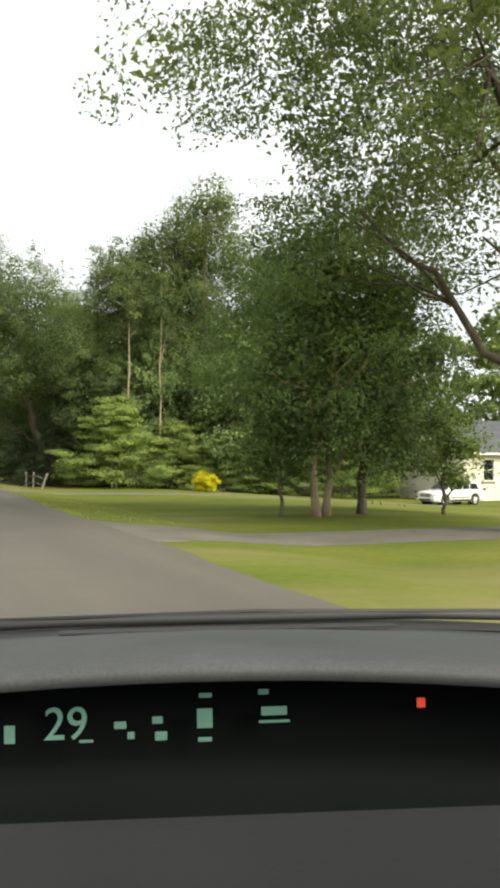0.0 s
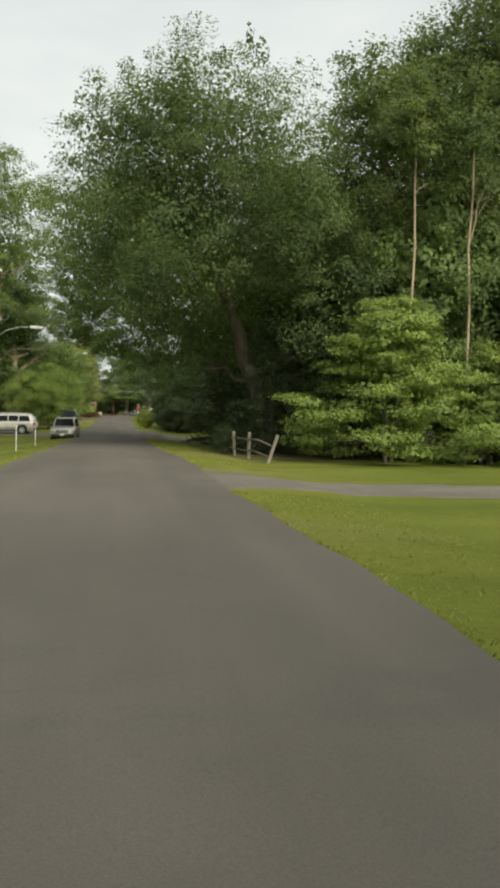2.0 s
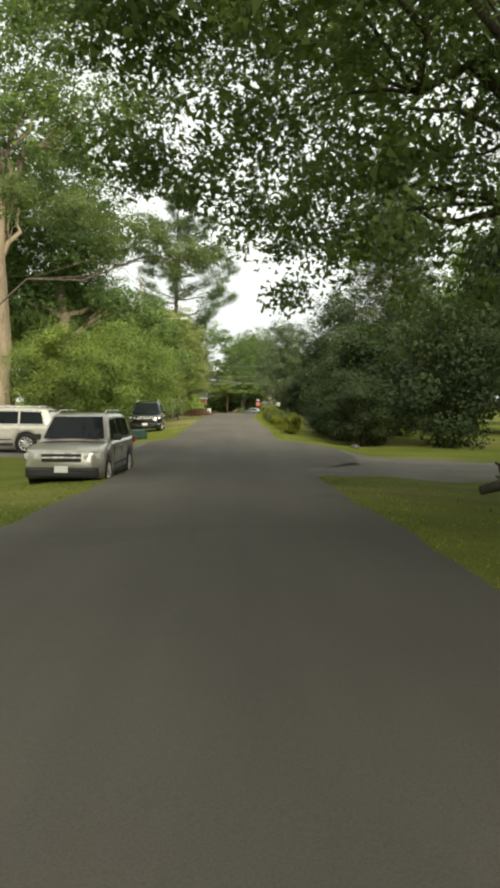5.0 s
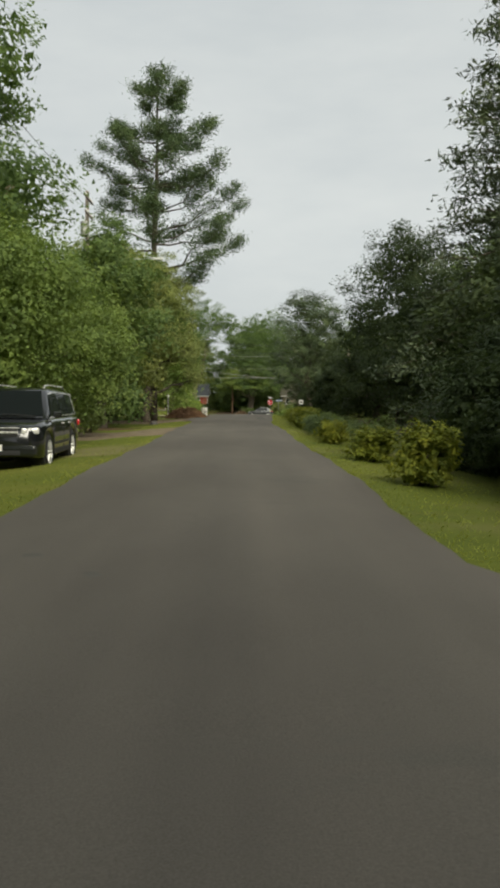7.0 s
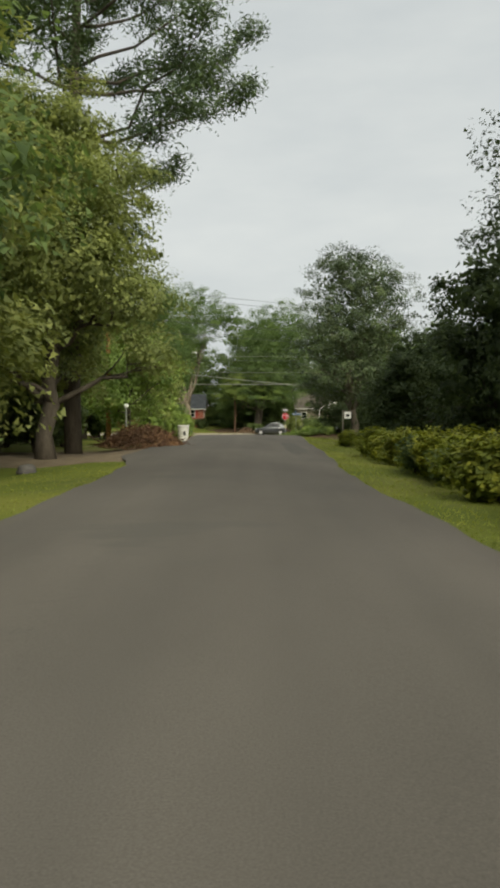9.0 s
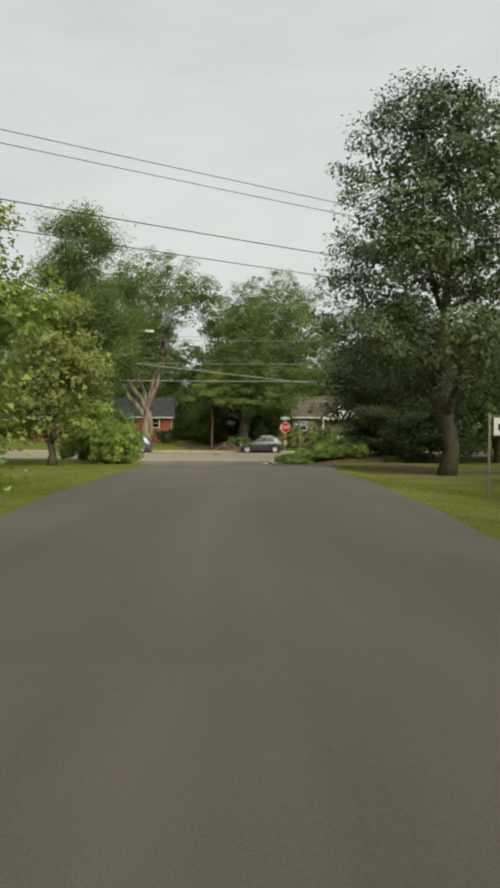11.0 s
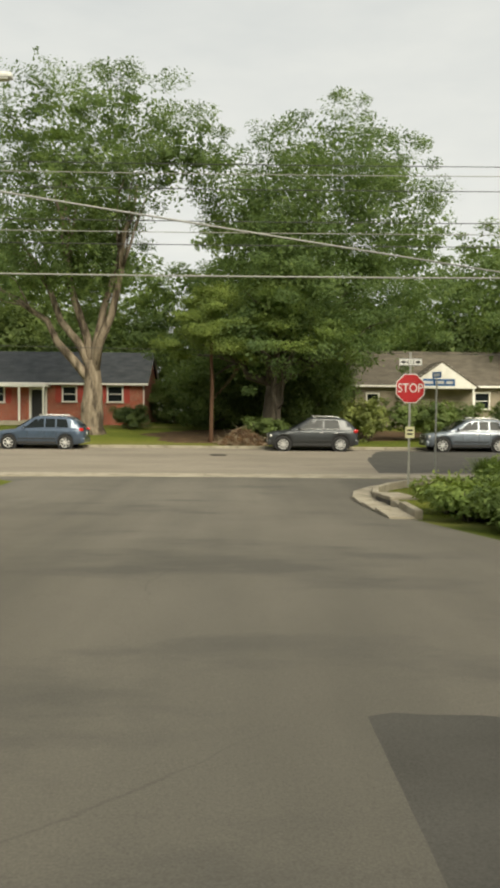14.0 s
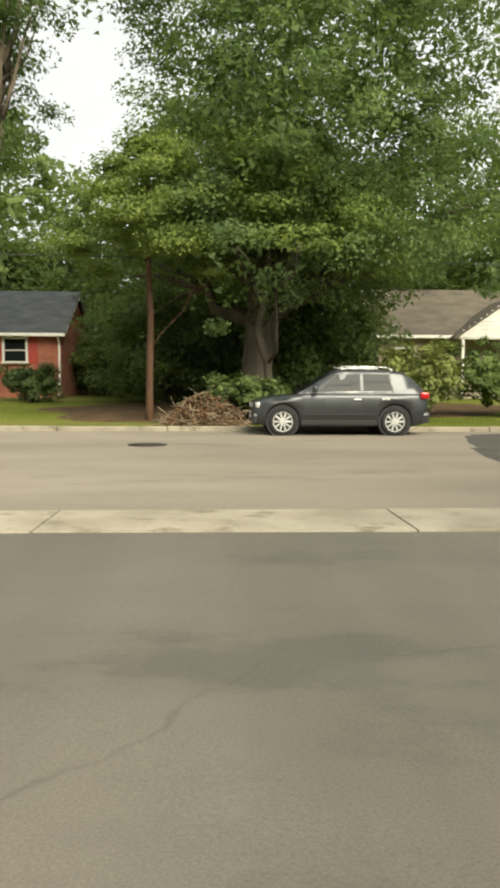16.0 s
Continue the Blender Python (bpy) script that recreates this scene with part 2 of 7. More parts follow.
L_OLIVE = leafy("olive_leaves", (0.118, 0.156, 0.054), (0.184, 0.224, 0.072), (0.265, 0.295, 0.096), 0.45)
L_PINE = leafy("pine_needles", (0.049, 0.085, 0.038), (0.079, 0.125, 0.056), (0.125, 0.170, 0.075), 0.15, 0.6)
L_SPRUCE = leafy("spruce_needles", (0.042, 0.068, 0.046), (0.072, 0.104, 0.072), (0.117, 0.155, 0.104), 0.12, 0.6)
L_MAGN = leafy("magnolia_leaves", (0.038, 0.066, 0.030), (0.075, 0.113, 0.053), (0.179, 0.189, 0.133), 0.15, 0.35)
L_YELLOW = leafy("yellow_green_leaves", (0.05, 0.077, 0.02), (0.135, 0.16, 0.03), (0.3, 0.3, 0.05), 0.4, grey=0.0)
L_GOLD = leafy("golden_leaves", (0.28, 0.27, 0.015), (0.46, 0.42, 0.02), (0.62, 0.54, 0.03), 0.4, grey=0.0)
L_TWIG = leafy("dry_twigs", (0.085, 0.045, 0.03), (0.16, 0.085, 0.055), (0.26, 0.15, 0.09), 0.0, 0.9)

# ---- ground form ----
PROFILE_Y = [-400, -60, 76, 82, 88, 94, 101, 112, 130, 150, 168, 175, 182, 189, 195.6, 201.8, 207.6, 212.7, 217, 221, 228.5, 241.5, 243, 256, 270, 320, 700]
PROFILE_Z = [3.263, 3.263, 0.203, 0.03, -0.15, -0.2, -0.18, -0.05, 0, 0, -0.02, -0.06, -0.15, -0.33, -0.57, -0.85, -1.17, -1.44, -1.66, -1.8, -1.87, -1.58, -1.48, -0.75, -0.4, 0.0, 0.0]


def road_z(y):
    return float(np.interp(y, PROFILE_Y, PROFILE_Z))


def smooth(a, b, v):
    v = min(max((v - a) / (b - a), 0.0), 1.0)
    return v * v * (3 - 2 * v)


def ground_z(x, y):
    """Height of the land: level with the road on it, a little lower on the verges and yards."""
    z = road_z(y)
    if y < 90:
        z -= 0.85 * smooth(11, 32, x) * (1 - smooth(60, 90, y))
    if y < 205:
        edge = 2.7 if x > 0 else 3.1
        fade = 1 - smooth(185, 205, y)
        z -= fade * (0.05 * smooth(edge - 0.2, edge + 0.5, abs(x)) + 0.24 * smooth(edge + 0.5, edge + 3.5, abs(x)))
    elif y > 226:
        pass
    else:
        z += 0.12 * smooth(4.5, 7.5, x) + 0.25 * smooth(6, 9, -x)
        z += 0.55 * smooth(4.7, 7.4, x) * smooth(207, 212, y) * (1 - smooth(217.5, 222.5, y))
    return z


def link_mesh(name, verts, faces, mat, parent=None, label="", smooth_shade=False):
    me = bpy.data.meshes.new(name)
    me.from_pydata([tuple(v) for v in verts], [], faces)
    me.update()
    if smooth_shade:
        me.polygons.foreach_set("use_smooth", [True] * len(me.polygons))
    me.materials.append(mat)
    ob = new(name, me)
    if parent:
        ob.parent = parent
    if label:
        ob["label"] = label
    return ob


def part(name, bm, mat, parent=None, label="", smooth_shade=False):
    me = bpy.data.meshes.new(name)
    bmesh.ops.recalc_face_normals(bm, faces=bm.faces)
    bm.to_mesh(me)
    bm.free()
    if smooth_shade:
        me.polygons.foreach_set("use_smooth", [True] * len(me.polygons))
    me.materials.append(mat)
    ob = new(name, me)
    if parent:
        ob.parent = parent
    if label:
        ob["label"] = label
    return ob


def empty(name, m=None):
    ob = new(name)
    ob.empty_display_size = 0.2
    if m is not None:
        ob.matrix_basis = m
    return ob


def strip(name, mat, y0, y1, left, right, lift, step=1.0, cross=6):
    """A sheet that follows the ground between two edges, which are functions of y."""
    ys = np.arange(y0, y1 + 1e-6, step)
    verts, faces = [], []
    for y in ys:
        a, b = left(y), right(y)
        for k in range(cross + 1):
            x = a + (b - a) * k / cross
            crown = 0.05 * (1 - (2 * k / cross - 1) ** 2)
            verts.append((x, y, road_z(y) + lift + crown))
    n = cross + 1
    for i in range(len(ys) - 1):
        for k in range(cross):
            faces.append((i * n + k, i * n + k + 1, (i + 1) * n + k + 1, (i + 1) * n + k))
    return link_mesh(name, verts, faces, mat, smooth_shade=True)


def wob(y, s):
    return 0.06 * math.sin(y * 0.31 + s) + 0.035 * math.sin(y * 1.13 + 2 * s) + 0.02 * math.sin(y * 2.9 + s)


def road_left(y):
    return -float(np.interp(y, [-60, 40, 70, 92, 96, 103, 107, 148, 152, 160, 164, 195, 205, 213, 222, 229], [3.0, 3.0, 2.8, 2.9, 3.9, 3.9, 2.9, 3.1, 3.8, 3.8, 3.2, 3.5, 4.5, 5.1, 6.9, 9.5])) + wob(y, 1.0)


def road_right(y):
    return float(np.interp(y, [-60, 20, 52, 70, 89, 92, 96, 100, 102, 105, 145, 165, 185, 198, 204, 208.5, 212, 215.5, 217, 222, 224.5, 226.5, 229], [2.6, 2.6, 2.7, 2.1, 2.1, 3.9, 4.2, 4.1, 3.6, 2.15, 1.98, 2.8, 3.6, 4.9, 4.9, 4.4, 4.0, 3.5, 3.3, 3.3, 3.7, 4.7, 8.5])) + wob(y, 4.0) * (1 - smooth(210, 216, y))


# ground sheet, finer near the road
xs = sorted(set(np.round(np.concatenate([np.linspace(-700, -60, 12), np.linspace(-60, -12, 25), np.linspace(-12, 12, 49), np.linspace(12, 60, 25), np.linspace(60, 700, 12)]), 3)))
ys = sorted(set(np.round(np.concatenate([np.linspace(-500, -20, 10), np.linspace(-20, 270, 291), np.linspace(270, 900, 14)]), 3)))
gv = [(x, y, ground_z(x, y) - (0.06 if road_left(y) + 0.55 < x < road_right(y) - 0.55 and -60 < y < 229 else 0.0) - (0.08 if 226.5 < y < 242.2 else 0)) for y in ys for x in xs]
nx = len(xs)
gf = [(j * nx + i, j * nx + i + 1, (j + 1) * nx + i + 1, (j + 1) * nx + i) for j in range(len(ys) - 1) for i in range(nx - 1)]
ground = link_mesh("ground", gv, gf, M_GRASS, smooth_shade=True)
tagged(ground, "mown green lawn and verges along the road", "ground", kind="structure")
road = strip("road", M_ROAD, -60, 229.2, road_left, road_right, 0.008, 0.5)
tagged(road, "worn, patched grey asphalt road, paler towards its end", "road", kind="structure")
street = strip("street", M_STREET, 229.2, 241.6, lambda y: -90, lambda y: 90, 0.0, 0.62, 60)
tagged(street, "pale weathered asphalt cross street", "road", kind="structure")

# ---- plants: makers ----


def tube(path, radii, sides=8, cap=True):
    """Vertices and faces of a tapered tube along a path."""
    path = [Vector(p) for p in path]
    verts, faces = [], []
    for i, p in enumerate(path):
        d = (path[min(i + 1, len(path) - 1)] - path[max(i - 1, 0)]).normalized()
        side = d.cross(Vector((0, 1, 0.3))).normalized()
        other = d.cross(side)
        for k in range(sides):
            a = 2 * math.pi * k / sides
            verts.append(p + (side * math.cos(a) + other * math.sin(a)) * radii[i])
    for i in range(len(path) - 1):
        for k in range(sides):
            faces.append((i * sides + k, i * sides + (k + 1) % sides, (i + 1) * sides + (k + 1) % sides, (i + 1) * sides + k))
    if cap:
        faces.append(tuple(range(sides))[::-1])
        faces.append(tuple((len(path) - 1) * sides + k for k in range(sides)))
    return verts, faces


class Heap:
    """Gathers tubes and slabs for one mesh."""

    def __init__(self):
        self.v, self.f = [], []

    def add(self, vf):
        n = len(self.v)
        self.v += [tuple(v) for v in vf[0]]
        self.f += [tuple(n + i for i in face) for face in vf[1]]
        return self

    def mesh(self, name, mat, parent=None, label="", smooth_shade=True):
        return link_mesh(name, self.v, self.f, mat, parent, label, smooth_shade)


def limb(rng, a, b, r0, r1, sag=0.0, steps=5, rough=0.06):
    a, b = Vector(a), Vector(b)
    ln = (b - a).length
    pts, rad = [], []
    for i in range(steps + 1):
        s = i / steps
        p = a.lerp(b, s) + Vector((rng.normal(0, rough), rng.normal(0, rough), rng.normal(0, rough))) * ln * 0.5 * math.sin(math.pi * s)
        p.z += sag * math.sin(math.pi * s) * ln
        pts.append(p)
        rad.append(r0 + (r1 - r0) * s)
    return pts, rad


def leaf_mesh(name, pts, nrm, size, mat, parent, rng, aspect=0.55, label="", wide=False):
    """Small leaves, each one pointed blade; wide=True gives each leaf two halves folded along its midrib."""
    n = len(pts)
    nrm = nrm / (np.linalg.norm(nrm, axis=1, keepdims=True) + 1e-9)
    t = rng.normal(size=(n, 3))
    t -= nrm * (t * nrm).sum(1, keepdims=True)
    t /= np.linalg.norm(t, axis=1, keepdims=True) + 1e-9
    b = np.cross(nrm, t)
    s = size[:, None]
    w = s * aspect * 0.5
    k = 4 if wide else 3
    v = np.empty((n, k, 3))
    if wide:
        fold = nrm * w * 0.5
        v[:, 0] = pts - t * s * 0.5
        v[:, 1] = pts + b * w + fold + t * s * 0.05
        v[:, 2] = pts + t * s * 0.5
        v[:, 3] = pts - b * w + fold + t * s * 0.05
        order = np.array([0, 1, 2, 0, 2, 3])
    else:
        v[:, 0] = pts - t * s * 0.45 + b * w
        v[:, 1] = pts - t * s * 0.3 - b * w
        v[:, 2] = pts + t * s * 0.55
        order = np.array([0, 1, 2])
    m = len(order) // 3
    me = bpy.data.meshes.new(name)
    me.vertices.add(k * n)
    me.vertices.foreach_set("co", v.ravel())
    me.loops.add(3 * m * n)
    base = (np.arange(n) * k)[:, None]
    me.loops.foreach_set("vertex_index", (base + order).ravel().astype(np.int32))
    me.polygons.add(m * n)
    me.polygons.foreach_set("loop_start", np.arange(m * n, dtype=np.int32) * 3)
    me.polygons.foreach_set("loop_total", np.full(m * n, 3, np.int32))
    me.update(calc_edges=True)
    me.materials.append(mat)
    ob = new(name, me)
    ob.parent = parent
    if label:
        ob["label"] = label
    return ob


DENSE = 1.5  # leaves to each leaf counted below, each smaller in turn
FINE = 0.82


def crown_points(rng, lobes, n, clump=0.55, flat=0.6, gap=0.75, per=34):
    """Leaf places, normals and size factors, in clumps over the skins of the lobes, with larger sprays inside."""
    c = np.array([l[0] for l in lobes], float)
    r = np.array([l[1] for l in lobes], float)
    area = r[:, 0] * r[:, 1] + r[:, 0] * r[:, 2]
    n = int(n * DENSE)
    per = int(per * 2.6)
    k = max(n // per, 8)
    which = rng.choice(len(lobes), k, p=area / area.sum())
    d = rng.normal(size=(k, 3))
    d[:, 2] = d[:, 2] * 0.9 + 0.3
    d /= np.linalg.norm(d, axis=1, keepdims=True)
    depth = 1 - 0.3 * gap * rng.random(k) ** 1.5
    cc = c[which] + d * r[which] * depth[:, None]
    cs = clump * 1.15 * rng.uniform(0.6, 1.5, k)
    idx = np.repeat(np.arange(k), per)
    off = rng.normal(size=(len(idx), 3))
    off *= (rng.random(len(idx)) ** 0.4 / np.linalg.norm(off, axis=1) * 1.35 * cs[idx])[:, None]
    off[:, 2] *= flat
    p = cc[idx] + off
    nrm = d[idx] * 0.65 + rng.normal(size=(len(idx), 3)) * 0.42 + np.array([0, 0, 0.7])
    size = np.full(len(p), FINE)
    m = int(n * 1.35 * (0.18 - 0.1 * (gap - 0.75) / 0.25))
    wi = rng.choice(len(lobes), m, p=area / area.sum())
    di = rng.normal(size=(m, 3))
    di /= np.linalg.norm(di, axis=1, keepdims=True)
    pi_ = c[wi] + di * r[wi] * rng.uniform(0.35, 0.75, m)[:, None]
    ni = di + rng.normal(size=(m, 3)) * 0.5
    return np.concatenate([p, pi_]), np.concatenate([nrm, ni]), np.concatenate([size, np.full(m, 1.7 * FINE)])


def make_lobes(rng, h, r, base, count, shape=0.5, lean=(0, 0)):
    """Lobes of a broad crown between base and h, widest at the share given by shape."""
    out = []
    for i in range(count):
        s = (i + 0.5) / count
        z = base + (h - base) * (0.08 + 0.84 * s)
        wide = r * math.sqrt(max(0.08, 1 - ((s - shape) / max(shape, 1 - shape)) ** 2 * 0.88))
        a = i * 2.39996 + rng.uniform(-0.5, 0.5)
        lr = rng.uniform(0.3, 0.6) * r * (0.75 + 0.5 * wide / r) * 0.8
        d = max(wide - lr * 0.75, 0) * rng.uniform(0.7, 1.12)
        z += rng.uniform(-0.05, 0.05) * (h - base)
        out.append(((math.cos(a) * d + lean[0] * s, math.sin(a) * d + lean[1] * s, z), (lr, lr, lr * rng.uniform(0.6, 0.85))))
    out.append(((lean[0] * 0.6, lean[1] * 0.6, base + (h - base) * 0.55), (r * 0.5, r * 0.5, (h - base) * 0.36)))
    return out


def broadleaf(name, label, x, y, h, r, base, trunk, leaf_mat, bark_mat, n=16000, leaf=0.3, seed=1, lobes=None, count=16, shape=0.45, stems=1, fork=0.45, clump=0.6, lean=(0, 0), gap=0.75, category="tree", z=None, kind_trunk="trunk", spread=0.4, limbs=9, flat=0.6, group="", limb_k=0.62, bend=0.05, limb_rough=0.1, per=34, top_r=0.5):
    rng = np.random.default_rng(seed)
    gz = ground_z(x, y) if z is None else z
    tree = empty(name, pose(x, y, gz))
    lobes = lobes or make_lobes(rng, h, r, base, count, shape, lean)
    heap = Heap()
    for s in range(stems):
        a = 2 * math.pi * s / stems + rng.uniform(0, 1)
        off = spread if stems > 1 else 0.0
        foot = Vector((math.cos(a) * off, math.sin(a) * off, -0.25))
        rt = trunk / math.sqrt(stems)
        out_d = off * 3.0
        top = Vector((math.cos(a) * out_d + lean[0] * fork, math.sin(a) * out_d + lean[1] * fork, base + (h - base) * fork))
        pts, rad = limb(rng, foot, top, rt * 1.35, rt * top_r, 0, 7, bend)
        rad[0], rad[1] = rt * 1.7, rt * 1.08
        heap.add(tube(pts, rad, 10))
        mine = [l for i, l in enumerate(lobes) if i % stems == s]
        for l in mine[: max(1, limbs // stems)]:
            c = Vector(l[0])
            lo = max([i for i in range(2, len(pts) - 1) if pts[i].z < c.z - 0.3 * math.hypot(c.x - pts[i].x, c.y - pts[i].y)] or [2])
            lo = max(2, lo - int(rng.integers(0, 2)))
            pts2, rad2 = limb(rng, pts[lo], pts[lo].lerp(c, 0.97), rad[lo] * limb_k, max(0.02, rt * 0.1), 0.06, 6, limb_rough)
            bough = Heap().add(tube(pts2, rad2, 6))
            for q in range(3):
                e = c + Vector(rng.normal(size=3)).normalized() * min(l[1]) * 0.75
                p3, r3 = limb(rng, pts2[3], e, rad2[3] * 0.55, 0.012, 0.03, 3, 0.1)
                bough.add(tube(p3, r3, 4))
            bough.mesh("bough", bark_mat, tree)
    heap.mesh(kind_trunk, bark_mat, tree)
    p, nrm, big = crown_points(rng, lobes, n, clump, flat, gap, per)
    leaf_mesh("crown", p, nrm, leaf * big * rng.uniform(0.7, 1.35, len(p)), leaf_mat, tree, rng, 0.7)
    return tagged(tree, label, category, group)


def conifer(name, label, x, y, h, r, base, trunk, leaf_mat, bark_mat, n_branch=70, needles=220, needle=0.3, seed=1, style="pine", group=""):
    """Whorled branches that carry needle sprays; a pine is open and uneven with upturned ends, a spruce dense and drooping."""
    rng = np.random.default_rng(seed)
    tree = empty(name, pose(x, y, ground_z(x, y)))
    heap = Heap()
    pts, rad = limb(rng, (0, 0, -0.2), (0.045 * h if style == "pine" else 0.0, 0, h), trunk, 0.04, 0, 9, 0.01)
    heap.add(tube(pts, rad, 9))
    P, N, S = [], [], []
    for i in range(n_branch):
        s = (i + rng.uniform(0, 1)) / n_branch
        z = base + (h - base) * s
        if style == "pine":
            ln = r * (0.25 + 0.95 * (1 - s) ** 0.7) * rng.uniform(0.45, 1.15) * (0.85 if s < 0.15 else 1)
            rise = rng.uniform(0.05, 0.4)
        else:
            ln = r * (1 - s) ** 0.85 * rng.uniform(0.8, 1.12) + 0.25
            rise = -0.22 + 0.5 * s
        a = i * 2.39996 + rng.uniform(-0.4, 0.4)
        lean_x = 0.045 * z if style == "pine" else 0.0
        if style == "pine" and math.cos(a) > 0.3:
            ln *= 1.12
        root = Vector((lean_x, 0, z))
        tip = Vector((lean_x + math.cos(a) * ln, math.sin(a) * ln, z + ln * rise))
        bp, br = limb(rng, root, tip, max(0.03, trunk * 0.28 * (1 - s)), 0.012, -0.08 if style == "pine" else 0.06, 5, 0.05)
        heap.add(tube(bp, br, 5))
        side = np.array([-math.sin(a), math.cos(a), 0])
        arr = np.array(bp)
        tufts = max(3, int(needles * (0.3 + 0.9 * ln / r)))
        for j in range(tufts):
            u = (0.32 if style == "pine" else 0.12) + (0.72 if style == "pine" else 0.9) * (j + rng.random()) / tufts
            k = min(int(u * 5), 4)
            c = arr[k] + (arr[k + 1] - arr[k]) * (u * 5 - k)
            lat = rng.uniform(-1, 1) * (0.3 if style == "pine" else 0.36) * ln * (1.12 - u)
            c = c + side * lat
            c[2] += 0.12 if style == "pine" else -0.3 * abs(lat) - 0.08
            m = 60 if style == "pine" else 34
            off = rng.normal(size=(m, 3)) * (np.array([0.42, 0.42, 0.22]) if style == "pine" else np.array([0.36, 0.36, 0.2]))
            P.append(c + off)
            N.append(rng.normal(size=(m, 3)) * 0.6 + np.array([0, 0, 0.9]))
            S.append(needle * rng.uniform(0.7, 1.3, m))
    heap.mesh("trunk", bark_mat, tree)
    leaf_mesh("crown", np.concatenate(P), np.concatenate(N), np.concatenate(S), leaf_mat, tree, rng, 0.3)
    return tagged(tree, label, "tree", group)


def white_pine(name, label, x, y, h, base, trunk, seed):
    """Tiers of uneven limbs, longer on one side, with upturned plates of needles at their ends."""
    rng = np.random.default_rng(seed)
    tree = empty(name, pose(x, y, ground_z(x, y)))
    heap = Heap()
    pts, rad = limb(rng, (0, 0, -0.2), (0.4, 0, h), trunk, 0.04, 0, 9, 0.012)
    heap.add(tube(pts, rad, 9))
    P, N, S = [], [], []
    z = base
    tier = 0
    while z < h - 0.4:
        s = (z - base) / (h - base)
        reach = float(np.interp(s, [0, 0.15, 0.45, 0.7, 0.85, 1.0], [4.6, 6.6, 7.2, 4.8, 3.0, 0.9]))
        for k in range(5):
            a = k * 1.257 + tier * 0.8 + rng.uniform(-0.3, 0.3)
            ln = reach * (1.0 if math.cos(a) > 0 else 0.82) * rng.uniform(0.42, 1.1)
            root = Vector((0.4 * z / h, 0, min(z + rng.uniform(-1.0, 1.0), h - 0.3)))
            tip = root + Vector((math.cos(a) * ln, math.sin(a) * ln, ln * rng.uniform(0.04, 0.42) + 0.25))
            bp, br = limb(rng, root, tip, max(0.03, trunk * 0.3 * (1 - s * 0.7)), 0.015, -0.07, 5, 0.06)
            heap.add(tube(bp, br, 5))
            arr = np.array(bp)
            side = np.array([-math.sin(a), math.cos(a), 0])
            for j in range(max(6, int(6.0 * ln))):
                u = 0.36 + 0.68 * rng.random() ** 0.6
                q = min(int(u * 5), 4)
                c = arr[q] + (arr[q + 1] - arr[q]) * (u * 5 - q) + side * rng.uniform(-1, 1) * (0.25 + 0.2 * ln * (1.15 - u))
                c[2] += rng.uniform(-0.1, 0.6)
                m = 52
                off = rng.normal(size=(m, 3)) * np.array([0.27, 0.27, 0.22])
                P.append(c + off)
                N.append(rng.normal(size=(m, 3)) * 0.6 + np.array([0, 0, 0.8]))
                S.append(0.22 * rng.uniform(0.7, 1.3, m))
        z += float(np.interp(s, [0, 1], [1.75, 0.8])) * rng.uniform(0.8, 1.25)
        tier += 1
    heap.mesh("trunk", M_BARK, tree)
    leaf_mesh("crown", np.concatenate(P), np.concatenate(N), np.concatenate(S), L_PINE, tree, rng, 0.3)
    return tagged(tree, label, "tree")


def shrub(name, label, x, y, r, h, leaf_mat, n=2500, leaf=0.12, seed=1, rx=None, category="shrub", z=None, group="", clump=0.16, low=0.0):
    rng = np.random.default_rng(seed)
    gz = ground_z(x, y) if z is None else z
    bush = empty(name, pose(x, y, gz, 0, 0, rng.uniform(0, 360)) if rx is None else pose(x, y, gz))
    rx = rx or r
    lobes = []
    for i in range(7):
        a = i * 2.4
        d = 0.55 if i else 0.0
        lobes.append(((math.cos(a) * rx * d, math.sin(a) * r * d, low + (h - low) * rng.uniform(0.4, 0.62)), (rx * rng.uniform(0.42, 0.6), r * rng.uniform(0.42, 0.6), (h - low) * rng.uniform(0.36, 0.5))))
    heap = Heap()
    for i in range(12):
        l = lobes[i % 7]
        e = Vector(l[0]) + Vector(rng.normal(size=3)) * l[1][0] * 0.4
        p, q = limb(rng, (rng.normal(0, 0.1), rng.normal(0, 0.1), -0.1), e, 0.03, 0.008, 0.05, 4, 0.12)
        heap.add(tube(p, q, 5))
    heap.mesh("stems", M_BARK, bush)
    p, nrm, big = crown_points(rng, lobes, n, clump, 0.8, 0.6)
    p[:, 2] = np.maximum(p[:, 2], 0.02 + rng.random(len(p)) * 0.15)
    leaf_mesh("leaves", p, nrm, leaf * big * rng.uniform(0.7, 1.35, len(p)), leaf_mat, bush, rng, 0.65)
    return tagged(bush, label, category, group)


def again(thing, x, y, turn, s=1.0, sz=None, z=None):
    gz = ground_z(x, y) if z is None else z
    return copy_thing(thing, pose(x, y, gz, 0, 0, turn) @ Matrix.Diagonal((s, s, sz or s, 1)))


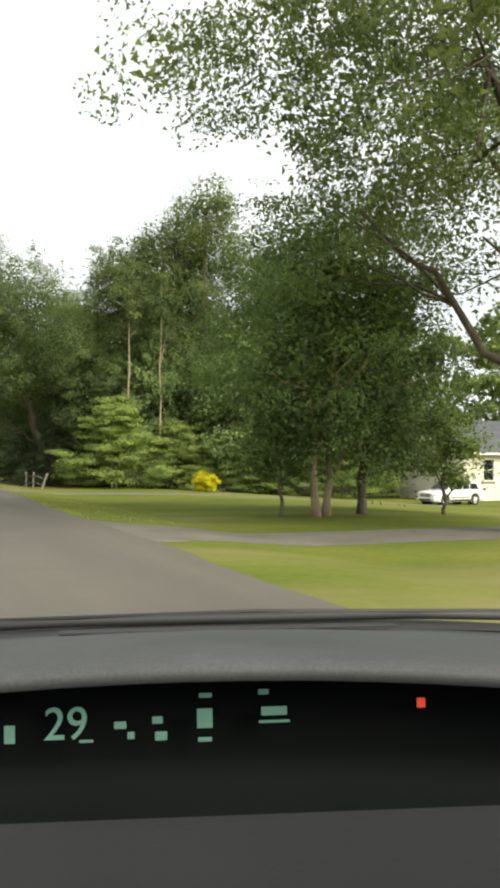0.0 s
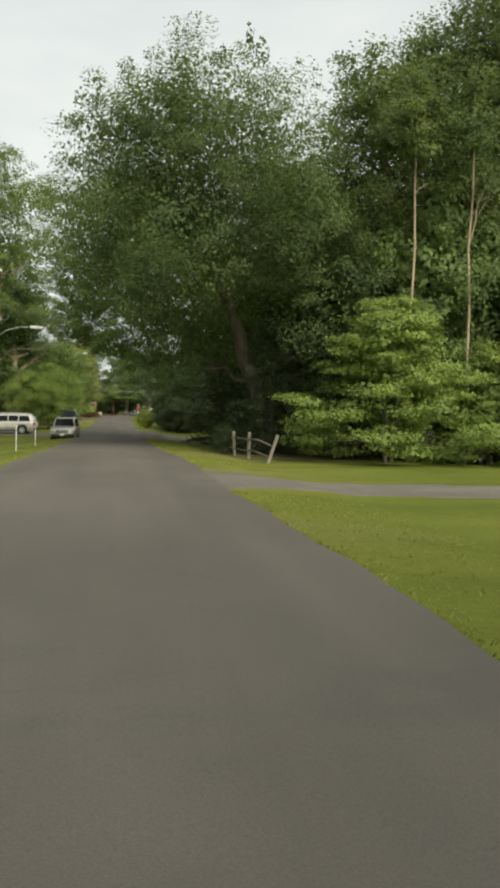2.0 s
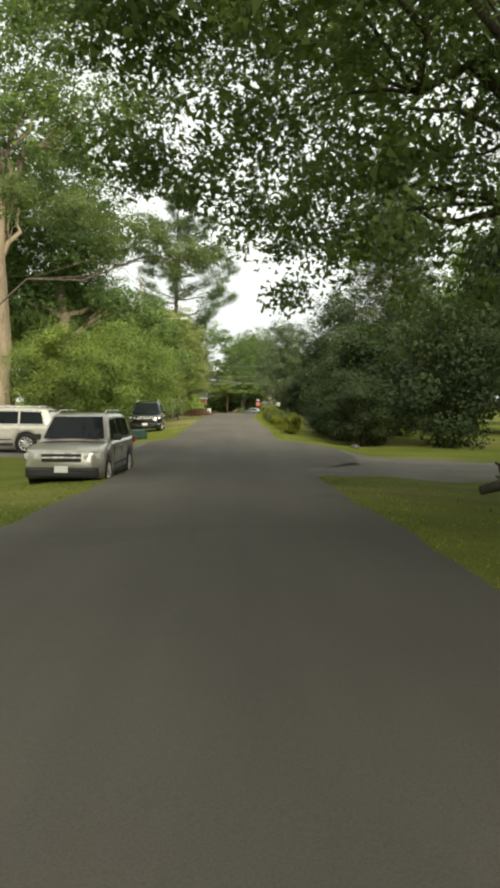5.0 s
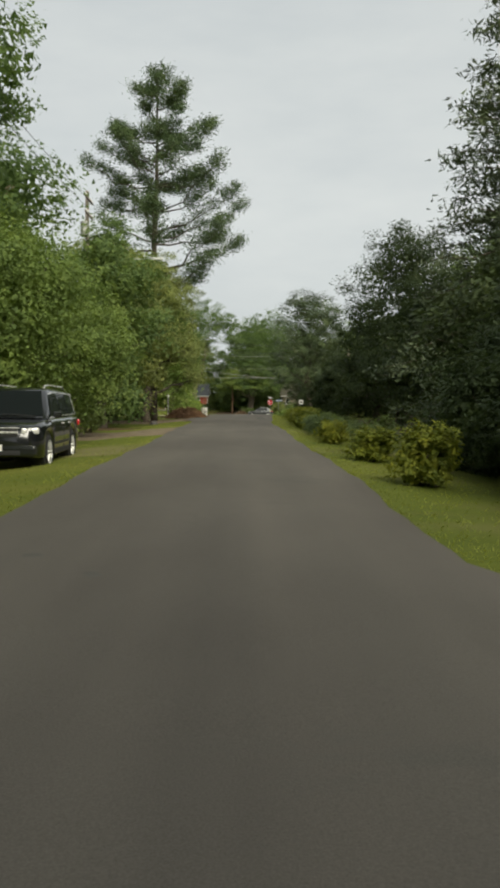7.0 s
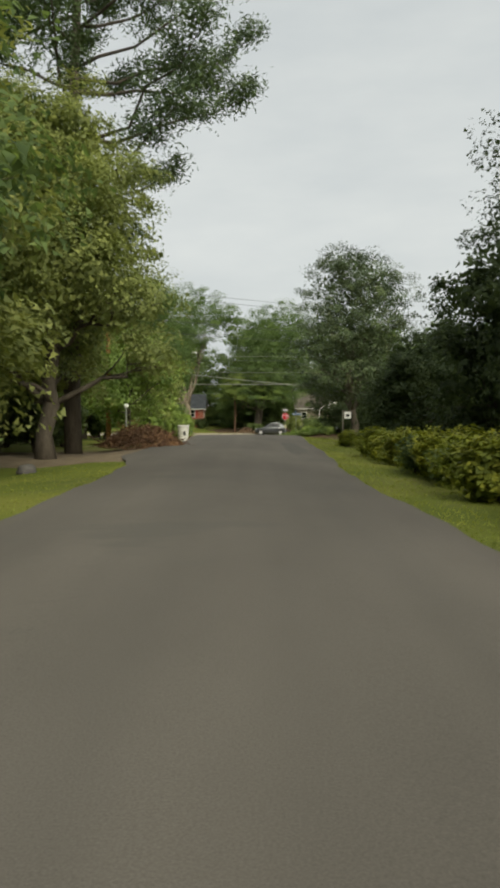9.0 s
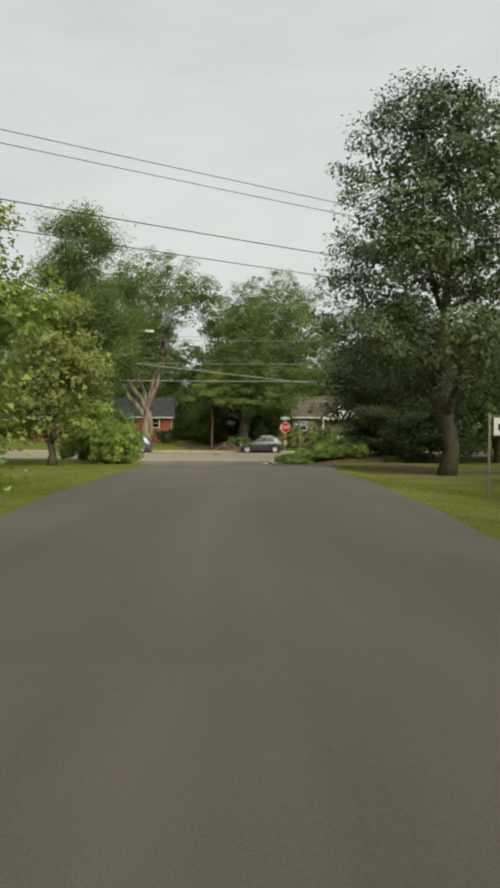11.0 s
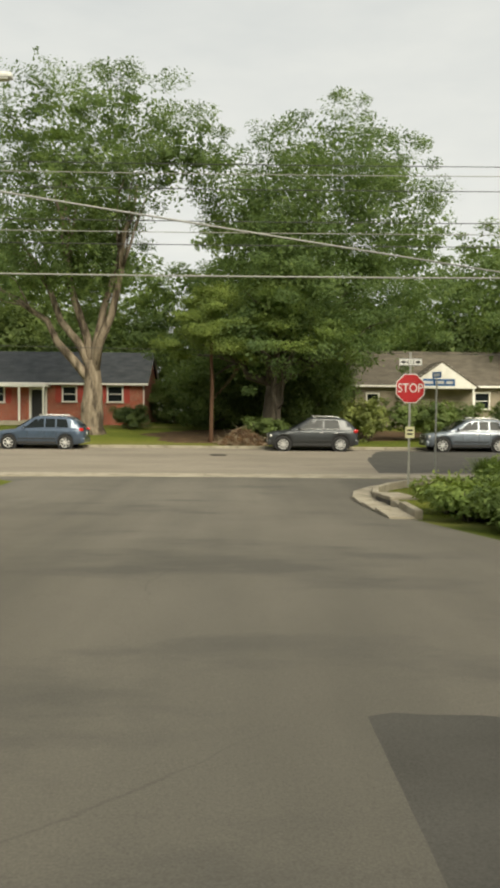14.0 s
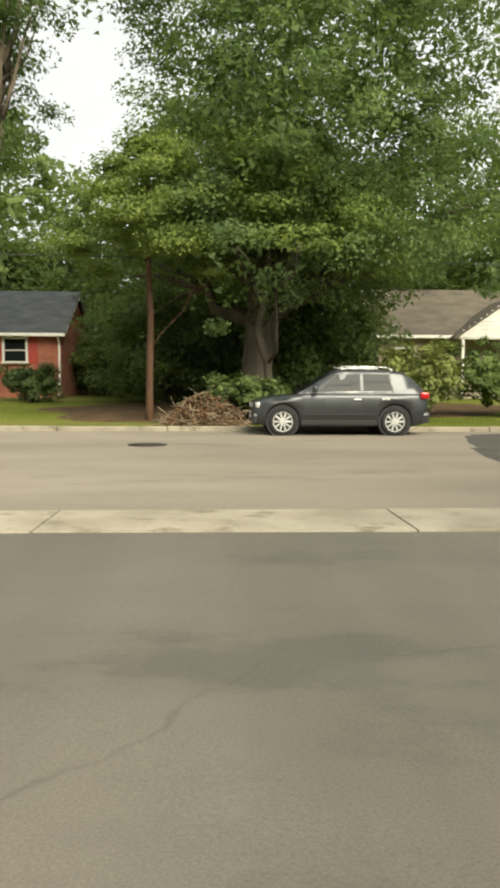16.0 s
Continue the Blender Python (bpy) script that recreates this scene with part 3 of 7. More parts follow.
def spires(rng, lobes, count, ln):
    """Thin leafy shoots that stand out of the upper lobes, for an uneven outline."""
    top = sorted(lobes, key=lambda l: -(l[0][2] + l[1][2]))[: max(6, len(lobes) // 2)]
    out = []
    for k in range(count):
        c, r = top[int(rng.integers(0, len(top)))]
        a, d = rng.uniform(0, 6.28), rng.uniform(0.2, 0.85)
        h = ln * rng.uniform(0.5, 1.3)
        out.append(((c[0] + math.cos(a) * r[0] * d, c[1] + math.sin(a) * r[1] * d, c[2] + r[2] * math.sqrt(1 - d * d) + h * 0.35), (0.3, 0.3, h)))
    return out


def tiers(rng, h, r, base, count):
    """Flat, layered sprays on a crown that narrows to its top."""
    out = []
    for i in range(count):
        s = (i + 0.5) / count
        wide = r * (1 - s ** 1.6) ** 0.7
        a = i * 2.39996 + rng.uniform(-0.4, 0.4)
        d = wide * rng.uniform(0.45, 1.0)
        lr = rng.uniform(0.17, 0.3) * r
        out.append(((math.cos(a) * d, math.sin(a) * d, base + (h - base) * s - 0.1 * d), (lr * 1.25, lr * 1.25, lr * 0.32)))
    out.append(((0, 0, base + (h - base) * 0.4), (r * 0.5, r * 0.5, (h - base) * 0.38)))
    return out


# ---- trees and shrubs, from the start of the drive on ----
hang_lobes = make_lobes(np.random.default_rng(11), 19, 9.4, 4.8, 24, 0.4)
hang_lobes += [((-9.2, -0.6, 8.6), (1.5, 1.4, 0.9)), ((-7.8, 0.4, 9.6), (1.8, 1.6, 1.1)), ((-6.4, -0.4, 8.2), (1.7, 1.6, 1.0)), ((-5.0, 0.2, 9.4), (1.8, 1.8, 1.2)), ((-3.4, -0.6, 7.8), (1.8, 1.8, 1.2)), ((-2.0, 0.6, 9.0), (2.0, 2.0, 1.3)), ((-0.8, -1.2, 7.2), (1.7, 1.7, 1.1))]
hanging = broadleaf("roadside_tree", "tall tree with low leafy boughs over the lawn", 12.2, 13.6, 19, 9.4, 4.8, 0.32, L_DARK, M_BARK, 84000, 0.12, 11, lobes=hang_lobes, clump=0.45, gap=0.9, per=50, limb_k=0.4, limb_rough=0.2)
twin = broadleaf("lawn_tree", "double-trunked tree with pale bark on the lawn", 10.4, 20.9, 9.8, 4.3, 1.8, 0.15, L_MAPLE, M_BARK_PALE, 26000, 0.13, 12, gap=1.0, count=20, stems=2, spread=0.25)
broadleaf("lawn_tree", "young dark-trunked tree on the lawn", 12.2, 21.8, 8.5, 3.1, 1.5, 0.13, L_DARK, M_BARK, 9000, 0.2, 13, count=12)
broadleaf("sapling", "thin sapling in the lawn", 9.0, 21.1, 3.9, 1.15, 0.9, 0.05, L_MAPLE, M_BARK, 2500, 0.16, 14, count=7, category="tree")
broadleaf("sapling", "thin sapling beside the lawn tree", 15.6, 22.0, 4.2, 1.4, 0.9, 0.06, L_MAPLE, M_BARK, 2500, 0.16, 15, count=7, category="tree")
maple_rng = np.random.default_rng(210)
maple_lobes = make_lobes(maple_rng, 17.6, 8.0, 2.6, 40, 0.42, (-4.0, -3.5))
maple_lobes = [((c[0] * 1.1 - 1.2, c[1] * 1.08, c[2]), (r[0] * k, r[1] * k, r[2] * k * 0.9)) for (c, r), k in zip(maple_lobes, maple_rng.uniform(0.6, 1.05, 60))]
maple_lobes = [(c, r) for c, r in maple_lobes if not (c[2] < 6.2 and c[1] < 0.5 and -5.0 < c[0] < 2.5)]
maple_lobes += spires(maple_rng, maple_lobes, 46, 0.9)
big_maple = broadleaf("maple_tree", "broad dark maple arching over the road", 8.8, 66.0, 18.8, 7.8, 1.5, 0.42, L_DARK, M_BARK, 96000, 0.14, 21, lobes=maple_lobes, fork=0.42, lean=(-8.6, -2.0), clump=0.5, flat=0.7, gap=0.9, per=64, limb_k=0.4, limb_rough=0.07, bend=0.018, limbs=6)
pop_rng = np.random.default_rng(220)
pop_lobes = make_lobes(pop_rng, 26.8, 5.0, 6, 38, 0.4)
pop_lobes += spires(pop_rng, pop_lobes, 40, 1.2)
poplar = broadleaf("tulip_poplar", "tall slender tree in the wood edge", 20.5, 63, 28.0, 5.4, 6, 0.33, L_DARK, M_BARK_PALE, 34000, 0.2, 22, lobes=pop_lobes, gap=0.9, fork=0.8, limbs=7, limb_k=0.3, bend=0.02)
again(poplar, 14.0, 66.0, 80, 0.95, 0.8)
again(poplar, 17.2, 64.6, 200, 1.0, 0.86)
again(poplar, 27.2, 64, 160, 0.9, 0.86)
again(poplar, 34, 66, 250, 1.0, 0.72)
dogwood = broadleaf("dogwood", "layered light green understory tree", 11.6, 57.6, 6.6, 4.0, 0.3, 0.12, L_DOGWOOD, M_BARK, 24000, 0.15, 23, lobes=tiers(np.random.default_rng(23), 6.8, 4.3, 0.5, 46), flat=0.3, clump=0.42, gap=0.95, stems=2, spread=0.2)
for k, (x, y, q, qz) in enumerate(((29.5, 53, 0.9, 0.9), (16.6, 58.8, 0.85, 0.8), (20.4, 57.6, 0.7, 0.62), (24.2, 57.2, 0.75, 0.6))):
    again(dogwood, x, y, 90 + 70 * k, q, qz)
edge_tree = broadleaf("wood_edge_tree", "leafy tree in the wood edge behind the lawn", 23, 57, 12.5, 5.5, 0.8, 0.22, L_MAPLE, M_BARK, 10000, 0.29, 24, count=18, shape=0.4, limbs=6)
for k, (x, y, s, sz) in enumerate([(30, 58, 1.0, 1.1), (36, 61, 1.1, 1.2), (12, 76, 1.0, 1.45), (17.5, 67, 0.9, 1.35), (19.5, 62, 0.8, 0.75), (14.5, 61.6, 0.75, 1.0), (18.2, 60.6, 0.75, 0.95), (25.5, 63, 0.8, 0.7)]):
    again(edge_tree, x, y, 47 * k + 20, s, sz)
back_tree = broadleaf("wood_edge_tree", "tree standing back in the wood", 17, 70, 15, 5.5, 0.8, 0.22, L_MAPLE, M_BARK, 4200, 0.5, 25, count=18, shape=0.4, limbs=5)
for k, (x, y, s, sz) in enumerate([(49, 60, 1.1, 1.2), (56, 44, 1.1, 1.1), (50, 26, 1.0, 1.0), (29, 72, 1.1, 1.2), (40, 64, 1.2, 1.2), (58, 54, 1.2, 1.2), (60, 34, 1.2, 1.1)]):
    again(back_tree, x, y, 47 * k + 20, s, sz)
for x, y, seed in ((12.9, 58.6, 31), (15.3, 58.2, 32)):
    t = broadleaf("slender_tree", "thin pale-trunked tree at the wood edge", x, y, 17.0, 1.5, 11.5, 0.062, L_DARK, M_BARK_PALE, 2200, 0.17, seed, count=8, fork=0.9, bend=0.008, limbs=1)
hemlock = conifer("hemlock", "dark low-branched evergreen behind the rail fence", 9.5, 72, 12, 4.2, 0.3, 0.2, L_HEMLOCK, M_BARK, 80, 11, 0.24, 41, "spruce")
again(hemlock, 8.6, 80.2, 120, 0.9)
again(hemlock, 11.0, 78.0, 220, 1.0)
again(hemlock, 8.0, 65.0, 60, 0.62)
again(hemlock, 10.6, 63.0, 10, 0.6)
again(hemlock, 14, 67, 200, 0.8)
over_lobes = make_lobes(np.random.default_rng(42), 20, 8.8, 5.0, 26, 0.4, (-8.6, 0))
over_lobes += [((-11.5, 0.5, 12.2), (2.6, 2.4, 1.7)), ((-13.2, 2.5, 14.4), (2.8, 2.6, 1.8)), ((-10.2, 0.5, 9.4), (2.2, 2.0, 1.3)), ((-13.6, -2.5, 16.8), (2.6, 2.6, 1.7)), ((-11.0, 4.0, 8.4), (2.2, 2.0, 1.2)), ((-10.5, -1.5, 15.5), (2.6, 2.6, 1.8)), ((-8.0, 0.0, 7.6), (2.0, 1.8, 1.0)), ((-6.4, -2.0, 9.2), (2.2, 2.0, 1.2)), ((-9.2, 2.0, 10.6), (2.4, 2.2, 1.4)), ((-7.0, 3.0, 13.0), (2.4, 2.4, 1.5)), ((-11.2, -1.0, 11.0), (2.2, 2.0, 1.3)), ((-4.8, 1.0, 7.2), (2.0, 1.8, 1.0)), ((-8.6, -2.6, 12.2), (2.2, 2.0, 1.3)), ((-3.0, -1.0, 8.4), (2.0, 2.0, 1.2)), ((-5.2, 2.5, 5.7), (1.6, 1.6, 0.7)), ((-7.0, 4.5, 6.7), (1.7, 1.6, 0.8)), ((-9.0, 3.5, 7.3), (1.7, 1.6, 0.8)), ((-10.8, 4.5, 8.1), (1.8, 1.7, 0.9)), ((-7.6, 8.0, 7.2), (1.8, 1.8, 0.9)), ((-5.6, 6.5, 8.3), (1.8, 1.8, 1.0)), ((-10.2, 1.5, 9.6), (1.8, 1.8, 1.0))]
over_road = broadleaf("roadside_tree", "tall tree spreading its crown over the road", 8.2, 83.5, 20, 8.8, 5.0, 0.36, L_MAPLE, M_BARK, 76000, 0.16, 42, lobes=over_lobes, lean=(-4.0, 0), clump=0.5, per=50, limb_k=0.45, limb_rough=0.16)
broadleaf("roadside_tree", "leafy tree behind the rail fence", 11.0, 73.0, 17, 6.0, 5.0, 0.35, L_MAPLE, M_BARK, 20000, 0.22, 43, count=18)
# left of the road
tall_left = broadleaf("tulip_poplar", "very tall pale-barked tree behind a parked car", -13.6, 113, 31, 7.5, 12, 0.62, L_OAK, M_BARK_PALE, 24000, 0.26, 51, count=22, shape=0.5, gap=1.0, fork=0.35, limb_k=0.4, bend=0.015)
broadleaf("oak_tree", "oak with a long bough reaching over the road", -18.0, 106.5, 15, 6.5, 8.0, 0.4, L_DARK, M_BARK, 19000, 0.14, 54,
          lobes=[((16.6, 3.7, 9.9), (1.4, 1.2, 0.8)), ((14.8, 2.9, 9.8), (1.8, 1.5, 1.1)), ((12.6, 2.4, 10.9), (2.1, 1.8, 1.1)), ((9.6, 1.9, 11.8), (2.0, 2.0, 1.1)), ((-2, 2, 13.5), (3.2, 3.2, 2.0)), ((2.5, 0.5, 13.4), (2.4, 2.4, 1.4)), ((6.0, 1.2, 12.6), (2.2, 2.0, 1.2))], fork=0.3, gap=1.0, clump=0.34, limb_k=0.14, limbs=1, limb_rough=0.09)
again(edge_tree, -25, 104, 30, 0.9, 1.2)
again(edge_tree, -21, 121, 130, 1.1, 1.6)
again(edge_tree, -24, 92, 230, 1.2, 1.8)
left_tree = broadleaf("yard_tree", "leafy light green tree in a front yard", -7.6, 122, 7.5, 3.2, 1.2, 0.14, L_DOGWOOD, M_BARK, 22000, 0.13, 52, count=13)
again(left_tree, -7.4, 131, 70, 0.95, 0.9)
again(left_tree, -9.2, 107.5, 200, 0.72, 0.78)
again(left_tree, -7.2, 111.0, 290, 0.7, 0.8)
oak_left = broadleaf("oak_tree", "large oak with long boughs over the verge", -12.8, 126, 22, 6.2, 2.8, 0.55, L_OAK, M_BARK_PALE, 32000, 0.24, 53, count=24, shape=0.4)
row_tree = broadleaf("yard_tree", "dense leafy tree at the roadside", -8.0, 143, 11.8, 4.2, 1.4, 0.22, L_OAK, M_BARK, 9400, 0.26, 55, count=17, shape=0.45)
olive_tree = broadleaf("yard_tree", "olive green tree at the roadside", -7.0, 155.6, 12.6, 4.5, 2.2, 0.26, L_OLIVE, M_BARK, 46000, 0.14, 56, count=30, shape=0.25, clump=0.45, per=60, gap=0.6, limb_k=0.4, limbs=6)
olive_small = broadleaf("yard_tree", "olive green tree set back from the road", -9.0, 148.5, 12.4, 4.3, 1.5, 0.24, L_OLIVE, M_BARK, 9000, 0.26, 59, count=17, shape=0.4)
again(row_tree, -13.5, 147, 120, 1.0)
again(row_tree, -12.5, 136, 220, 1.0)
again(olive_small, -9.2, 163, 100, 0.85)
again(row_tree, -12.5, 170, 40, 0.9)
light_left = broadleaf("yard_tree", "bright green roadside tree", -7.4, 178, 7.4, 3.0, 0.5, 0.12, L_LIGHT, M_BARK, 9000, 0.2, 57, count=13)
again(row_tree, -12, 186, 190, 0.85)
pine = white_pine("white_pine", "tall open white pine above the roadside trees", -6.9, 159.4, 27.0, 8.2, 0.36, 58)
# right of the road
spruce = conifer("spruce", "big blue-grey spruce beside the road", 12.7, 130, 24, 6.6, 1.0, 0.35, L_SPRUCE, M_BARK, 160, 17, 0.3, 61, "spruce")
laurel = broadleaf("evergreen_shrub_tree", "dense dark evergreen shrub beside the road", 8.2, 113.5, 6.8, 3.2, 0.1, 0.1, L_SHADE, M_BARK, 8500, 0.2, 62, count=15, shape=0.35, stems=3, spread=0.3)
again(laurel, 8.6, 121, 140, 1.0, 0.95)
again(laurel, 10.5, 106, 250, 1.05)
again(laurel, 6.2, 104.9, 30, 0.55, 0.45)
again(laurel, 6.2, 108.4, 100, 0.62, 0.55)
again(laurel, 5.8, 111.8, 300, 0.5, 0.42)
again(laurel, 6.0, 114.6, 70, 0.55, 0.5)
again(laurel, 6.6, 116.8, 200, 0.6, 0.5)
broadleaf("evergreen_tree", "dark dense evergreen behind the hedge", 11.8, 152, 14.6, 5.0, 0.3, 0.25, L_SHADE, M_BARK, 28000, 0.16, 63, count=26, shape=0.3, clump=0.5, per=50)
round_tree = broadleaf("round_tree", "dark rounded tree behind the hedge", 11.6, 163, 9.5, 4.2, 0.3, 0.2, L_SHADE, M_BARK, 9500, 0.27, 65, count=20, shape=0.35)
again(round_tree, 11.4, 141.5, 130, 0.85, 0.88)
again(round_tree, 17, 172, 40, 1.2, 1.2)
again(round_tree, 9.4, 172.5, 100, 0.75, 0.62)
again(round_tree, 11.5, 180.0, 10, 0.7, 0.6)
again(round_tree, 15.5, 187.0, 70, 1.0, 1.0)
again(round_tree, 19, 150, 80, 1.2, 1.6)
again(round_tree, 18, 118, 200, 1.2, 1.5)
magnolia = broadleaf("magnolia", "open magnolia with leathery leaves", 8.2, 189.0, 15.0, 5.1, 3.2, 0.26, L_MAGN, M_BARK, 36000, 0.155, 64, count=24, shape=0.4, gap=0.95, clump=0.42, per=44)
# near the crossing
again(laurel, 10.4, 212.0, 40, 0.85, 0.5)
again(laurel, 13.2, 207.5, 140, 0.95, 0.6)
again(laurel, 12.6, 222.5, 210, 0.8, 0.5)
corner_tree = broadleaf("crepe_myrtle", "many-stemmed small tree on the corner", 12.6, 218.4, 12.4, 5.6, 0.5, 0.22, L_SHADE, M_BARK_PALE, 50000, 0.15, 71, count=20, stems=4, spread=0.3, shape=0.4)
again(row_tree, 17, 208, 60, 0.9, 0.8)
left_high = broadleaf("roadside_tree", "tall uneven tree beside the road end", -9.5, 212, 17.6, 4.2, 2, 0.28, L_OAK, M_BARK, 40000, 0.15, 72, count=20, shape=0.4)
again(olive_small, -8.8, 199, 200, 0.72)
again(light_left, -8.2, 206, 100, 0.62)
again(olive_small, -12.5, 193, 20, 1.0)
syc_rng = np.random.default_rng(730)
syc_lobes = make_lobes(syc_rng, 21.0, 8.6, 7.5, 28, 0.55, (1.2, 0))
syc_lobes = [((min(c[0], 3.4 - r[0]) if c[2] < 15.5 else c[0], c[1], max(c[2], 9.5)), r) for c, r in syc_lobes]
syc_lobes = [((-5.2, 0.0, 12.5), (2.2, 2.2, 1.6)), ((2.6, -0.6, 14.0), (1.6, 2.0, 1.5)), ((-2.2, -1.2, 15.5), (2.4, 2.4, 1.8)), ((-7.0, 1.0, 10.0), (2.2, 2.2, 1.5)), ((3.0, -1.2, 15.4), (1.8, 1.6, 1.2)), ((5.2, -0.6, 16.2), (1.8, 1.6, 1.2)), ((6.8, 0.5, 15.6), (1.7, 1.6, 1.1)), ((1.4, -1.6, 13.2), (1.6, 1.4, 1.1))] + [((-7.6, -0.5, 15.0), (2.6, 2.4, 2.0)), ((-9.4, 0.5, 12.0), (2.6, 2.4, 1.9)), ((-8.6, 1.0, 18.0), (2.4, 2.4, 1.8)), ((5.8, 0.6, 18.4), (2.2, 2.2, 1.6)), ((7.2, 1.5, 17.0), (2.0, 2.0, 1.5)), ((-10.4, 0.0, 8.6), (2.2, 2.2, 1.6)), ((1.2, 1.2, 17.5), (2.2, 2.2, 1.6)), ((4.6, 0.2, 17.0), (2.0, 2.0, 1.5))] + syc_lobes
syc_lobes += spires(syc_rng, syc_lobes, 36, 0.7)
syc = broadleaf("silver_maple", "huge old maple with a flared, forking trunk", -9.1, 250, 22.5, 8.2, 4.0, 0.62, L_OAK, M_BARK_OLD, 46000, 0.19, 73, lobes=syc_lobes, fork=0.03, gap=0.9, limbs=5, limb_rough=0.05, clump=0.5, per=64, top_r=0.72, limb_k=0.6, bend=0.01)
oak_rng = np.random.default_rng(740)
oak_lobes = make_lobes(oak_rng, 18.8, 8.6, 3.6, 34, 0.38, (4.2, 0))
oak_lobes += [((-3.9, 0.5, 14.6), (2.4, 2.4, 1.9)), ((-2.4, 1.0, 16.6), (2.2, 2.2, 1.6)), ((-4.6, -0.5, 11.8), (2.0, 2.0, 1.6)), ((0.4, 0.0, 17.8), (2.0, 2.0, 1.3)), ((7.8, 1.0, 12.6), (2.6, 2.6, 2.0)), ((9.6, 1.5, 9.6), (2.6, 2.6, 1.8)), ((8.6, 0.0, 7.0), (2.4, 2.4, 1.5)), ((6.6, 0.5, 15.6), (2.3, 2.3, 1.6)), ((11.2, 2.0, 7.2), (2.2, 2.2, 1.5))]
oak_lobes = [((max(c[0], r[0] - 4.5) if 5.5 < c[2] < 15.0 else c[0], c[1], c[2]), r) for c, r in oak_lobes]
oak_lobes += [((11.5, 2.0, 10.6), (2.6, 2.6, 1.8)), ((10.2, 2.0, 13.4), (2.4, 2.4, 1.7)), ((13.0, 2.5, 8.2), (2.2, 2.2, 1.4)), ((-1.2, -3.5, 5.4), (2.2, 1.8, 0.9)), ((2.2, -4.2, 5.0), (2.4, 1.8, 0.9)), ((5.2, -4.0, 5.6), (2.2, 1.8, 0.9)), ((0.6, -3.0, 7.6), (2.6, 2.2, 1.1))]
oak_lobes += spires(oak_rng, oak_lobes, 40, 0.7)
big_oak = broadleaf("oak_tree", "wide leafy oak behind the parked cars", 2.0, 248.5, 18.8, 8.4, 3.6, 0.5, L_OAK, M_BARK, 68000, 0.17, 74, lobes=oak_lobes, lean=(1.2, 0), gap=0.85, clump=0.5, per=64)
far_tree = broadleaf("far_tree", "tree in the woods beyond the houses", 14.5, 268, 17, 6.5, 1.0, 0.3, L_OAK, M_BARK, 6400, 0.4, 75, count=18, limbs=5)
for k, (x, y, s) in enumerate([(24, 264, 1.0), (34, 260, 1.05), (46, 262, 1.1), (-2, 272, 0.78), (-14, 276, 1.1), (-24, 270, 1.1), (-34, 262, 1.0), (-45, 258, 1.1), (6, 286, 1.2), (28, 284, 1.2), (-28, 288, 1.2), (-50, 280, 1.2), (52, 284, 1.2), (-6.5, 271, 0.8), (-3.2, 261, 0.5), (1.5, 266, 1.08)]):
    again(far_tree, x, y, 53 * k, s)
understory = broadleaf("understory_tree", "low shady tree under the oak", 4.5, 254, 6.0, 3.6, 0.1, 0.1, L_MAPLE, M_BARK, 12000, 0.22, 76, count=14)
again(understory, -1.6, 254, 60, 0.85)
again(understory, 0.8, 257, 260, 1.15)
for k in range(6):
    again(understory, -5.0 + 2.7 * k, 262.5 + (k % 2), 50 * k, 0.8, 0.6)
for k, (x, y, s) in enumerate(((-20, 272, 1.7), (-12, 270, 1.6), (-29, 269, 1.7), (14, 272, 1.6), (21, 271, 1.6), (-37, 264, 1.6))):
    again(understory, x, y, 75 * k, s)
for x, y, s in ((-30, 130, 1.6), (-26, 150, 1.5), (-24, 170, 1.4), (-26, 192, 1.5), (-22, 212, 1.2), (26, 134, 1.5), (28, 160, 1.5), (26, 186, 1.3), (30, 208, 1.2), (-30, 70, 1.7), (-26, 50, 1.6), (30, 92, 1.5), (22, 86, 1.4), (26, 108, 1.4)):
    again(far_tree, x, y, x * y, s * 0.8, s * 0.85)
# shrubs
shrub("forsythia", "golden yellow rounded bush on the lawn", 16.6, 51.0, 1.0, 1.35, L_GOLD, 4200, 0.14, 81)
hedge = shrub("hedge_bush", "yellow-green bush along the verge", 3.3, 111.3, 0.55, 1.0, L_YELLOW, 2900, 0.105, 82, group="bushes along the verge")
dark_bush = shrub("hedge_bush", "dark green bush along the verge", 3.7, 119.2, 0.62, 0.95, L_DARK, 2700, 0.11, 83, group="bushes along the verge")
for k, (x, y, s) in enumerate([(3.23, 116.4, 0.97), (3.18, 123.6, 0.92), (3.38, 134.5, 0.88), (3.48, 136.6, 1.18), (3.63, 138.4, 0.92), (3.58, 140.6, 1.26), (3.78, 142.9, 1.01), (3.83, 144.8, 1.22), (3.98, 147.4, 0.84), (3.93, 149.2, 1.13), (3.88, 151.2, 0.92), (3.88, 153.0, 1.09), (4.28, 154.2, 0.92), (4.18, 162.0, 0.84)]):
    again(hedge, x, y, 77 * k, s, 0.78 * s)
for k, (x, y, s) in enumerate([(3.48, 126.5, 1.01), (3.48, 129.3, 1.09), (3.58, 132.0, 1.09), (3.68, 137.6, 0.97), (3.88, 143.9, 0.92), (3.88, 146.2, 1.01), (4.98, 146, 0.93), (5.18, 136, 0.99), (5.08, 141, 0.99), (5.18, 149.5, 1.06), (5.08, 152.5, 0.99), (4.98, 156.5, 1.06), (5.18, 159.5, 0.99)]):
    again(dark_bush, x, y, 61 * k, s, 0.8 * s)
ball = shrub("boxwood", "dense dark rounded bush in the yard", -7.6, 136.5, 0.85, 1.6, L_DARK, 2000, 0.18, 84)
